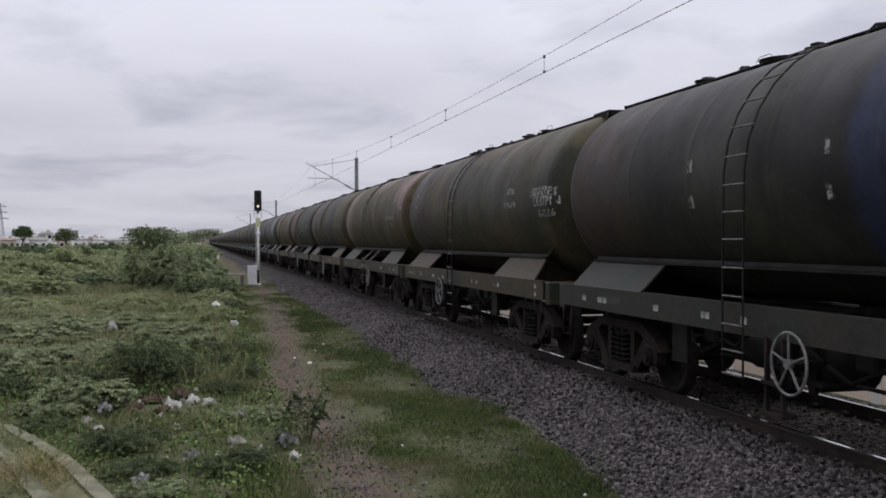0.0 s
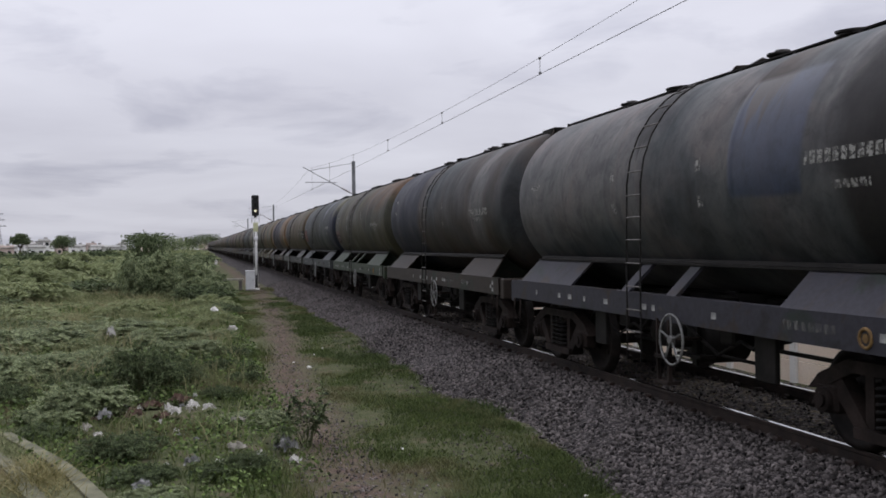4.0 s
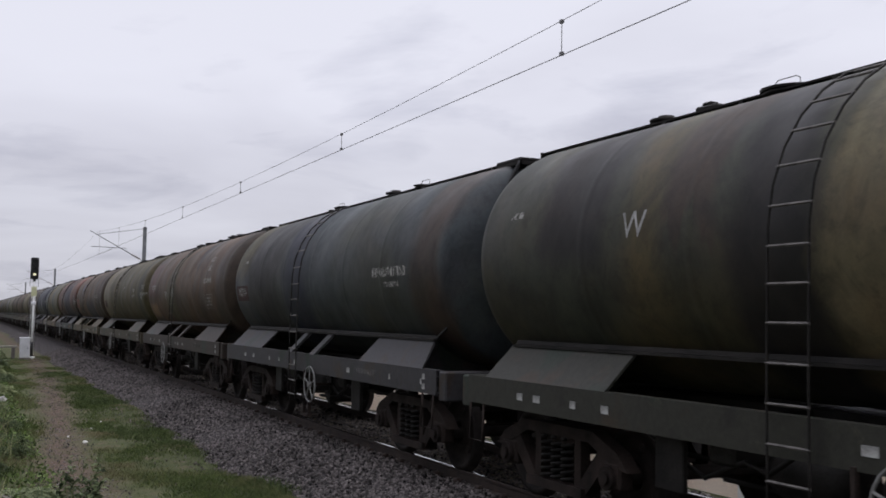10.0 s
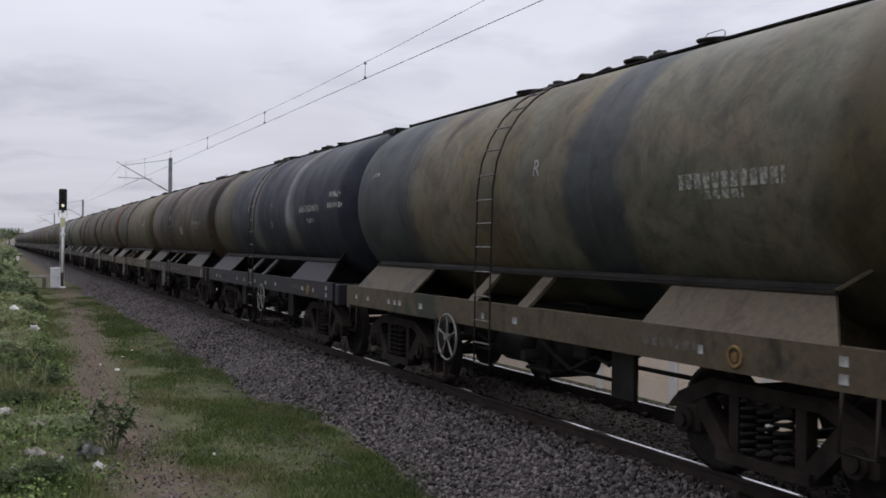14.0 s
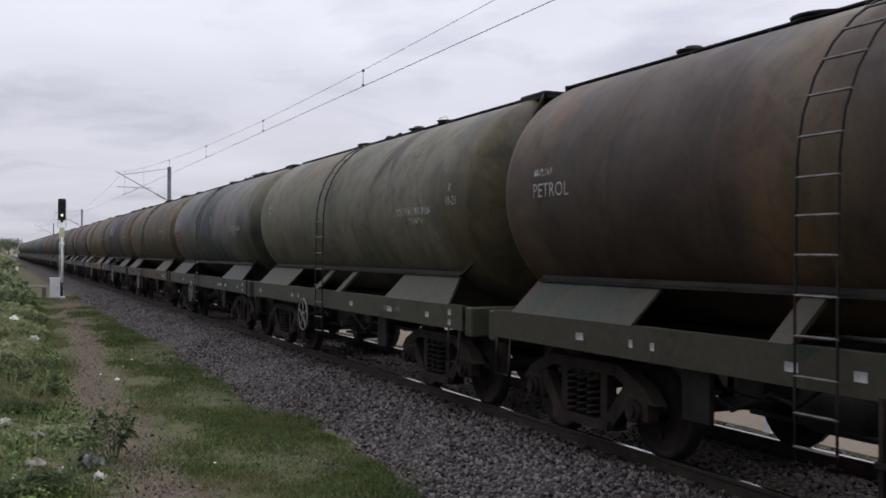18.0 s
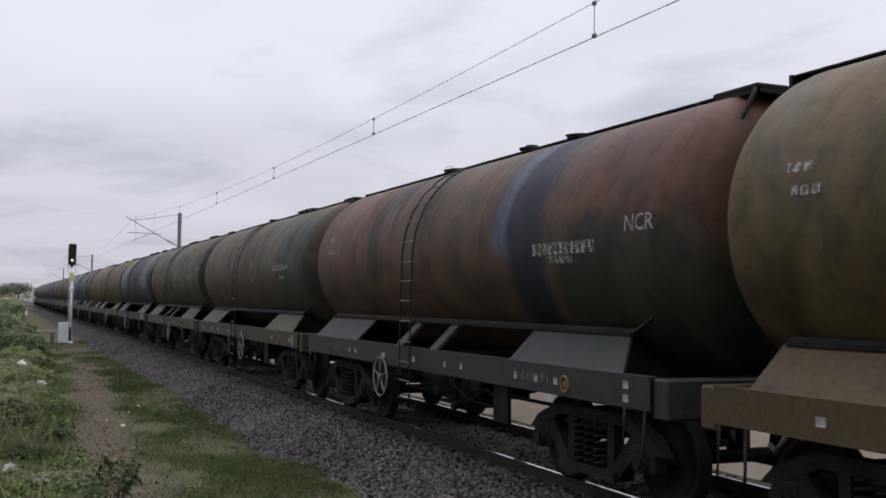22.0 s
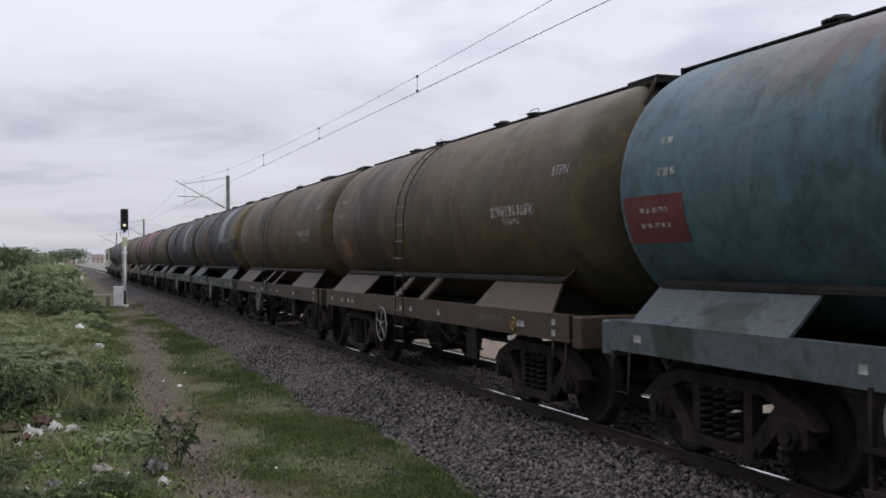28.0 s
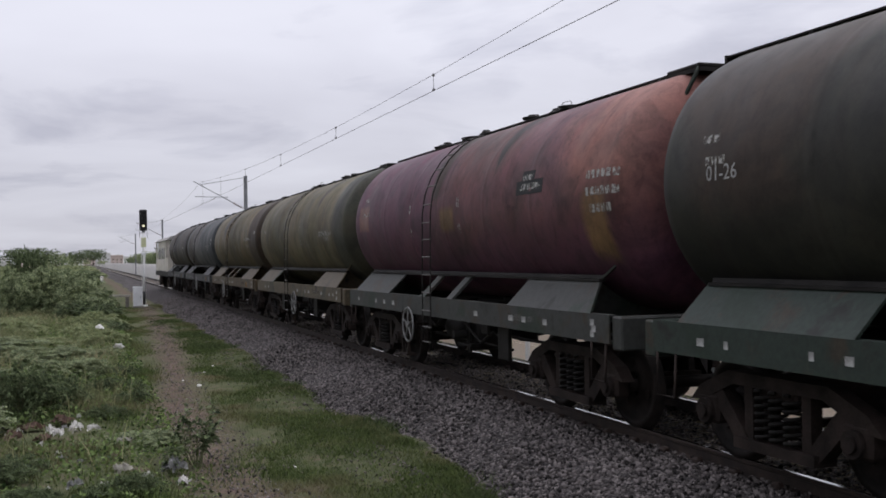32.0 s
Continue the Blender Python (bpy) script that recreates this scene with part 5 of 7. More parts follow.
def make_pylon(az, dist, h):
    x, y = polar(az, dist)
    py = thing("power_pylon", "grey lattice power pylon on the horizon", "pylon", at=pose(x, y, -0.8))
    for sx in (-1, 1):
        for sy in (-1, 1):
            part("leg", Build().rod((sx * 2.4, sy * 2.4, 0), (sx * 0.35, sy * 0.35, h), 0.13, 5).mesh("leg", M["galv"]), py)
    br = Build()
    for i in range(9):
        a, b = i / 9, (i + 1) / 9
        wa, wb = 2.4 - 2.05 * a, 2.4 - 2.05 * b
        for sy in (-1, 1):
            br.rod((-wa, sy * wa, h * a), (wb, sy * wb, h * b), 0.07, 4).rod((wa, sy * wa, h * a), (-wb, sy * wb, h * b), 0.07, 4)
    part("bracing", br.mesh("bracing", M["galv"]), py)
    for z, w in ((0.66, 4.2), (0.8, 3.6), (0.93, 3.0)):
        part("cross_arm", Build().rod((-w, 0, h * z), (w, 0, h * z), 0.16, 5).rod((-w, 0, h * z), (0, 0, h * z + 1.2), 0.08, 4).rod((w, 0, h * z), (0, 0, h * z + 1.2), 0.08, 4).mesh("cross_arm", M["galv"]), py)


make_pylon(-10.05, 520, 21)

# ---------------------------------------------------------------- tank wagons
ZC, RB = 2.77, 1.43


DISH = [(-6.02, 0.001), (-6.015, 0.42), (-5.985, 0.80), (-5.93, 1.08), (-5.86, 1.25), (-5.77, 1.36), (-5.67, 1.415), (-5.56, RB)]


def on_tank(y, arc, r=RB + 0.006):
    """A place on the camera side of the barrel: arc metres above its middle height."""
    a = arc / RB
    r += float(np.interp(-abs(y), [p[0] for p in DISH], [p[1] for p in DISH])) - RB
    return (-r * math.cos(a), y, ZC + r * math.sin(a))


def tank_patch(name, y0, y1, a0, a1, mat, r=RB + 0.005):
    """A painted panel that follows the barrel's curve."""
    n, m = max(1, int(abs(a1 - a0) / 0.10)), max(1, int(abs(y1 - y0) / 0.10))
    v = [on_tank(y0 + (y1 - y0) * j / m, a0 + (a1 - a0) * i / n, r) for i in range(n + 1) for j in range(m + 1)]
    return raw_mesh(name, v, [(i * (m + 1) + j, i * (m + 1) + j + 1, (i + 1) * (m + 1) + j + 1, (i + 1) * (m + 1) + j) for i in range(n) for j in range(m)], mat)


def text_mesh(body, h, curved=True):
    cu = bpy.data.curves.new("lettering", "FONT")
    cu.body, cu.size, cu.resolution_u, cu.align_x = body, h * 1.4, 2, "CENTER"
    ob = bpy.data.objects.new("lettering", cu)
    scene.collection.objects.link(ob)
    bpy.context.view_layer.update()
    me = bpy.data.meshes.new_from_object(ob.evaluated_get(bpy.context.evaluated_depsgraph_get()))
    bpy.data.objects.remove(ob)
    me.materials.clear()
    me.materials.append(M["chalk"])
    return me


def tank_text(body, y, arc, h):
    me = text_mesh(body, h)
    for q in me.vertices:
        q.co = on_tank(y - q.co.x, arc + q.co.y)
    return me


def bar_mesh(length, h, y, arc, seed):
    """A worn painted number, too worn to read: one plain chalky bar that flakes."""
    n = max(2, int(length / 0.10))
    v = []
    for i in range(n + 1):
        yy = y + length / 2 - length * i / n
        v += [on_tank(yy, arc - h / 2, RB + 0.009), on_tank(yy, arc + h / 2, RB + 0.009)]
    return raw_mesh("painted_bar", v, [(2 * i, 2 * i + 2, 2 * i + 3, 2 * i + 1) for i in range(n)], M["worn"])


def barrel_mesh():
    prof = list(DISH)
    for w in (-3.45, -1.75, 0.0, 1.75, 3.45):
        prof += [(w - 0.09, RB), (w - 0.05, RB), (w - 0.03, RB + 0.0025), (w + 0.03, RB + 0.0025), (w + 0.05, RB), (w + 0.09, RB)]
    prof += [(-a, r) for a, r in reversed(prof[:8])]
    return Build().lathe(prof, 64, "y", (0, 0, ZC)).mesh("barrel", M["black"])


def ladder_path():
    pts = [(-1.60, 0.50), (-1.60, 1.0), (-1.60, 1.6), (-1.59, 2.2)]
    a = 0.0
    while a < 62:
        rr = RB + 0.15 - 0.09 * a / 60
        pts.append((-rr * math.cos(radians(a)), ZC + rr * math.sin(radians(a))))
        a += 12
    pts.append((-0.60, 4.09))
    return pts


def wagon_meshes():
    W = {"barrel": barrel_mesh()}
    b = Build().box(-0.26, 0.26, -5.7, 6.2, 4.212, 4.232)
    for y in np.arange(-4.8, 5, 1.2):
        b.box(-0.26, 0.26, y - 0.03, y + 0.03, 4.15, 4.212)
    W["walkway"] = b.mesh("walkway", M["black"])
    W["end_platform"] = Build().box(-0.44, 0.44, -0.24, 0.44, 0, 0.045, 0.01).box(-0.44, -0.41, -0.24, 0.44, -0.05, 0.0).box(0.41, 0.44, -0.24, 0.44, -0.05, 0.0).box(-0.44, 0.44, -0.24, -0.21, -0.05, 0.0)\
        .box(-0.36, -0.33, 0.10, 0.42, -0.20, -0.05).box(0.33, 0.36, 0.10, 0.42, -0.20, -0.05).mesh("end_platform", M["black"])
    W["platform_stay"] = Build().sweep([(-0.42, -0.21, 0.0), (-0.44, -0.19, -0.06), (-0.62, -0.10, -0.46), (-0.66, -0.02, -0.46), (-0.84, 0.10, -0.40)], 0.028, 6).mesh("platform_stay", M["frame"])
    W["walkway_end"] = Build().box(-0.27, 0.27, 6.18, 6.22, 4.02, 4.24).box(-0.27, -0.23, 5.6, 6.18, 4.10, 4.14).mesh("walkway_end", M["black"])
    b = Build().lathe([(-0.18, 0.26), (0.01, 0.26), (0.02, 0.30), (0.045, 0.30), (0.055, 0.22), (0.06, 0.001)], 18, "z")
    W["manhole"] = b.mesh("manhole", M["black"])
    W["manhole_lid"] = Build().lathe([(-0.02, 0.31), (0.005, 0.32), (0.022, 0.24), (0.035, 0.001)], 18, "z").mesh("manhole_lid", M["black"])
    W["grab_rail"] = Build().sweep([(0, -0.30, 0), (0, -0.29, 0.10), (0, -0.22, 0.14), (0, 0.18, 0.14), (0, 0.3, 0.04)], 0.008, 5).mesh("grab_rail", M["black"])
    W["vent_cap"] = Build().box(-0.10, 0.10, -0.16, 0.16, -0.06, 0.045, 0.02).box(-0.07, 0.05, -0.05, 0.09, 0.045, 0.085, 0.015).mesh("vent_cap", M["black"])
    W["vapour_pipe"] = Build().sweep([(-0.1, -0.5, -0.02), (-0.1, -0.3, 0.06), (-0.06, 0.1, 0.035), (-0.1, 0.35, 0.07), (-0.1, 0.55, -0.02)], 0.022, 6).mesh("vapour_pipe", M["bogie"])
    W["valve"] = Build().lathe([(-0.1, 0.14), (0.02, 0.14), (0.03, 0.19), (0.06, 0.19), (0.07, 0.1), (0.10, 0.09), (0.11, 0.001)], 12, "z").mesh("valve", M["black"])
    b = Build()
    b.add([(-1.53, -1.22, 1.37), (-1.53, 1.22, 1.37), (-1.16, 1.22, 1.74), (-1.16, -0.80, 1.74), (-1.51, -1.22, 1.35), (-1.51, 1.22, 1.35), (-1.13, 1.22, 1.73), (-1.13, -0.80, 1.73)],
          [(0, 1, 2, 3), (4, 7, 6, 5), (0, 4, 5, 1), (1, 5, 6, 2), (2, 6, 7, 3), (3, 7, 4, 0)])
    W["skirt_panel"] = b.mesh("skirt_panel", M["frame"])
    b = Build()
    b.add([(-1.53, -1.22, 1.37), (-1.53, 1.22, 1.37), (-1.16, 1.22, 1.74), (-1.16, -1.22, 1.74), (-1.51, -1.22, 1.35), (-1.51, 1.22, 1.35), (-1.13, 1.22, 1.73), (-1.13, -1.22, 1.73)],
          [(0, 1, 2, 3), (4, 7, 6, 5), (0, 4, 5, 1), (1, 5, 6, 2), (2, 6, 7, 3), (3, 7, 4, 0)])
    W["square_skirt"] = b.mesh("skirt_panel", M["frame"])
    W["skirt_stay"] = Build().rod((-1.15, -0.80, 1.745), (-1.12, -1.34, 2.02), 0.022, 5).mesh("skirt_stay", M["frame"])
    b = Build()
    b.add([(-1.53, -0.13, 1.37), (-1.53, 0.13, 1.37), (-1.16, 0.13, 1.74), (-1.16, -0.13, 1.74), (-1.49, -0.13, 1.35), (-1.49, 0.13, 1.35), (-1.12, 0.13, 1.72), (-1.12, -0.13, 1.72)],
          [(0, 1, 2, 3), (4, 7, 6, 5), (0, 4, 5, 1), (1, 5, 6, 2), (2, 6, 7, 3), (3, 7, 4, 0)])
    W["side_strut"] = b.mesh("side_strut", M["frame"])
    W["side_ledge"] = Build().prism_y([(-1.20, 1.725), (-1.20, 1.752), (-1.145, 1.757), (-1.135, 1.80), (-1.11, 1.80), (-1.11, 1.725)], -4.92, 5.25).mesh("side_ledge", M["black"])
    W["solebar"] = Build().prism_y([(-1.53, 1.05), (-1.53, 1.37), (-1.41, 1.37), (-1.41, 1.35), (-1.51, 1.34), (-1.51, 1.08), (-1.41, 1.07), (-1.41, 1.05)], -5.74, 5.74).mesh("solebar", M["frame"])
    W["headstock"] = Build().box(-1.5, 1.5, -0.11, 0.11, 0.98, 1.36, 0.02).box(-0.35, 0.35, -0.16, 0.02, 0.86, 1.2, 0.02).mesh("headstock", M["frame"])
    W["end_saddle"] = Build().prism_y([(-1.35, 1.37), (-1.14, 1.74), (-1.05, 1.80), (-0.6, 1.48), (0, 1.36), (0.6, 1.48), (1.05, 1.80), (1.14, 1.74), (1.35, 1.37), (0.9, 1.2), (-0.9, 1.2)], -0.02, 0.02).mesh("end_saddle", M["frame"])
    b = Build().box(-0.24, 0.24, -5.6, 5.6, 0.93, 1.3, 0.01)
    for y in (-4.2, -1.6, 0.0, 1.6, 4.2):
        b.box(-1.45, 1.45, y - 0.09, y + 0.09, 1.05, 1.28)
    W["centre_sill"] = b.mesh("centre_sill", M["black"])
    b = Build().box(-0.11, 0.11, -0.5, 0.0, 0.98, 1.18, 0.02).box(-0.16, 0.16, -0.62, -0.36, 0.94, 1.24, 0.04)
    W["coupler"] = b.mesh("coupler", M["bogie"])
    W["brake_hose"] = Build().sweep([(0.45, -0.05, 0.95), (0.46, -0.16, 0.80), (0.45, -0.28, 0.70), (0.40, -0.40, 0.74)], 0.028, 6).mesh("brake_hose", M["palegrey"])
    # bogie, about its own middle
    b = Build()
    # top chord, diagonals, spring seat and pedestals as separate bars, so that the windows stay open
    b.prism([(-1.32, 0.58), (-1.15, 0.74), (-0.70, 0.92), (0.70, 0.92), (1.15, 0.74), (1.32, 0.58), (1.10, 0.60), (0.62, 0.80), (-0.62, 0.80), (-1.10, 0.60)], -1.24, -1.08)
    for s in (-1, 1):
        b.prism([(s * 0.98, 0.66), (s * 0.80, 0.74), (s * 0.36, 0.27), (s * 0.55, 0.24)], -1.23, -1.09)
        b.prism([(s * 0.46, 0.82), (s * 0.34, 0.82), (s * 0.34, 0.27), (s * 0.46, 0.27)], -1.22, -1.10)
        b.box(-1.25, -1.07, s * 1.02 - 0.17, s * 1.02 + 0.17, 0.38, 0.66, 0.03)
    b.prism([(-0.56, 0.22), (-0.56, 0.32), (0.56, 0.32), (0.56, 0.22)], -1.28, -1.04)
    W["side_frame"] = b.mesh("side_frame", M["bogie"])
    W["axle_box"] = Build().rod((-1.30, 0, 0.5), (-1.22, 0, 0.5), 0.12, 12).rod((-1.33, 0, 0.5), (-1.30, 0, 0.5), 0.07, 10).mesh("axle_box", M["bogie"])
    W["spring"] = Build().sweep([(-1.19 + 0.085 * math.cos(i * 0.7), 0.085 * math.sin(i * 0.7), 0.33 + i * 0.0078) for i in range(60)], 0.019, 5).mesh("spring", M["black"])
    W["bolster"] = Build().box(-1.22, 1.22, -0.27, 0.27, 0.70, 0.92, 0.03).box(-0.3, 0.3, -0.3, 0.3, 0.9, 1.0, 0.02).mesh("bolster", M["bogie"])
    b = Build().rod((-1.25, 0, 0), (1.25, 0, 0), 0.075, 10)
    for s in (-1, 1):
        b.lathe([(s * (0.80 + a), r) for a, r in ((-0.0, 0.53), (0.02, 0.53), (0.035, 0.505), (0.12, 0.50), (0.12, 0.43), (0.08, 0.42), (0.07, 0.17), (0.13, 0.15), (-0.05, 0.15), (0.02, 0.17), (0.01, 0.42), (0.0, 0.53))], 28, "x")
        for i in range(3):
            a = i * 2.094
            b.rod((s * 0.885, 0.29 * math.cos(a), 0.29 * math.sin(a)), (s * 0.90, 0.29 * math.cos(a), 0.29 * math.sin(a)), 0.045, 8)
    W["wheelset"] = b.mesh("wheelset", M["wheel"])
    W["brake_beam"] = Build().box(-0.95, 0.95, -0.05, 0.05, 0.36, 0.44, 0.01).mesh("brake_beam", M["bogie"])
    # brake gear and outlets under the middle
    b = Build().ring((-1.60, 0, 0.86), 0.30, 0.015, "x", 26, 6)
    for i in range(5):
        a = i * 2 * math.pi / 5 + 0.3
        b.rod((-1.60, 0, 0.86), (-1.60, 0.30 * math.cos(a), 0.86 + 0.30 * math.sin(a)), 0.013, 5)
    b.rod((-1.63, 0, 0.86), (-1.57, 0, 0.86), 0.05, 8)
    W["handwheel"] = b.mesh("handwheel", M["palegrey"])
    b = Build().rod((-1.57, 0, 0.86), (-1.2, 0, 0.86), 0.022, 6).box(-1.58, -1.30, 0.0, 0.24, 0.845, 0.875)
    b.box(-1.55, -1.50, 0.18, 0.22, 0.30, 1.08).box(-1.55, -1.50, 0.48, 0.52, 0.30, 1.08).box(-1.58, -1.40, 0.16, 0.54, 0.29, 0.33).box(-1.57, -1.44, 0.16, 0.54, 0.60, 0.64)
    W["handwheel_bracket"] = b.mesh("handwheel_bracket", M["bogie"])
    W["ring_emblem"] = Build().ring((-1.533, 0, 1.18), 0.082, 0.017, "x", 20, 6).rod((-1.528, 0, 1.18), (-1.538, 0, 1.18), 0.042, 12).mesh("ring_emblem", M["emblem"])
    W["brake_cylinder"] = Build().lathe([(-0.42, 0.001), (-0.42, 0.20), (-0.30, 0.23), (0.30, 0.23), (0.42, 0.20), (0.42, 0.001)], 16, "y", (-0.75, 0, 0.80)).mesh("brake_cylinder", M["black"])
    W["air_reservoir"] = Build().lathe([(-0.5, 0.001), (-0.46, 0.16), (-0.38, 0.2), (0.38, 0.2), (0.46, 0.16), (0.5, 0.001)], 16, "y", (0.75, 0, 0.82)).mesh("air_reservoir", M["black"])
    W["outlet_pipe"] = Build().lathe([(0.62, 0.12), (0.62, 0.16), (0.70, 0.16), (0.72, 0.26), (1.0, 0.34), (1.36, 0.42)], 16, "z").rod((-1.35, 0, 0.78), (1.35, 0, 0.78), 0.07, 8).mesh("outlet_pipe", M["black"])
    W["brake_rod"] = Build().rod((-0.45, -3.3, 0.72), (-0.45, 3.3, 0.72), 0.028, 6).rod((-0.9, -1.6, 0.62), (-0.9, 1.9, 0.66), 0.024, 6).mesh("brake_rod", M["black"])
    W["brake_lever"] = Build().prism([(-0.06, 0.5), (0.06, 0.5), (0.09, 1.06), (-0.09, 1.06)], -1.12, -1.08).box(-1.2, -1.0, -0.3, 0.3, 0.60, 0.64).mesh("brake_lever", M["black"])
    W["hanger"] = Build().box(-1.36, -1.30, -0.20, 0.20, 0.55, 1.06, 0.01).mesh("hanger", M["black"])
    W["brake_drum"] = Build().lathe([(-1.05, 0.001), (-1.05, 0.24), (-1.02, 0.30), (-0.45, 0.30), (-0.42, 0.24), (-0.42, 0.001)], 20, "x", (0, 0, 0.80)).mesh("brake_drum", M["black"])
    W["valve_box"] = Build().box(-1.25, -0.8, -0.22, 0.10, 0.84, 1.06, 0.03).mesh("valve_box", M["black"])
    W["brake_pipe"] = Build().sweep([(-1.2, -0.9, 1.04), (-1.22, -0.6, 0.84), (-1.2, -0.3, 0.90), (-1.2, 0.2, 0.70), (-1.18, 0.7, 0.86), (-1.2, 1.1, 1.04)], 0.024, 5).mesh("brake_pipe", M["black"])
    W["footstep"] = Build().sweep([(-1.53, -0.17, 1.05), (-1.55, -0.17, 0.62), (-1.55, 0.17, 0.62), (-1.53, 0.17, 1.05)], 0.016, 5).mesh("footstep", M["bogie"])
    W["stencil"] = Build().box(-1.537, -1.531, -0.05, 0.05, 1.15, 1.25).mesh("stencil", M["platewhite"])
    W["plate"] = Build().box(-1.538, -1.531, -0.16, 0.16, 1.11, 1.32).mesh("plate", M["yellow"])
    W["load_board"] = board_mesh()
    pts = ladder_path()
    W["stile"] = Build().sweep([(x, 0, z) for x, z in pts], 0.0115, 6).mesh("stile", M["black"])
    W["rung"] = Build().rod((0, -0.22, 0), (0, 0.22, 0), 0.0125, 5).mesh("rung", M["runglit"])
    return W


def board_mesh():
    """Small faint stencilled lettering on the solebar."""
    n = 12
    v = []
    for i in range(n + 1):
        y = 0.42 - i * 0.07
        v += [(-1.536, y, 1.17), (-1.536, y, 1.26)]
    return raw_mesh("load_board", v, [(2 * i, 2 * i + 2, 2 * i + 3, 2 * i + 1) for i in range(n)], M["faint"])


W = wagon_meshes()
LADDER_STEPS = []
_p = ladder_path()
for _a, _b in zip(_p, _p[1:]):
    _n = max(1, round(math.hypot(_b[0] - _a[0], _b[1] - _a[1]) / 0.30))
    for _i in range(_n):
        LADDER_STEPS.append((_a[0] + (_b[0] - _a[0]) * (_i + 0.5) / _n, _a[1] + (_b[1] - _a[1]) * (_i + 0.5) / _n))

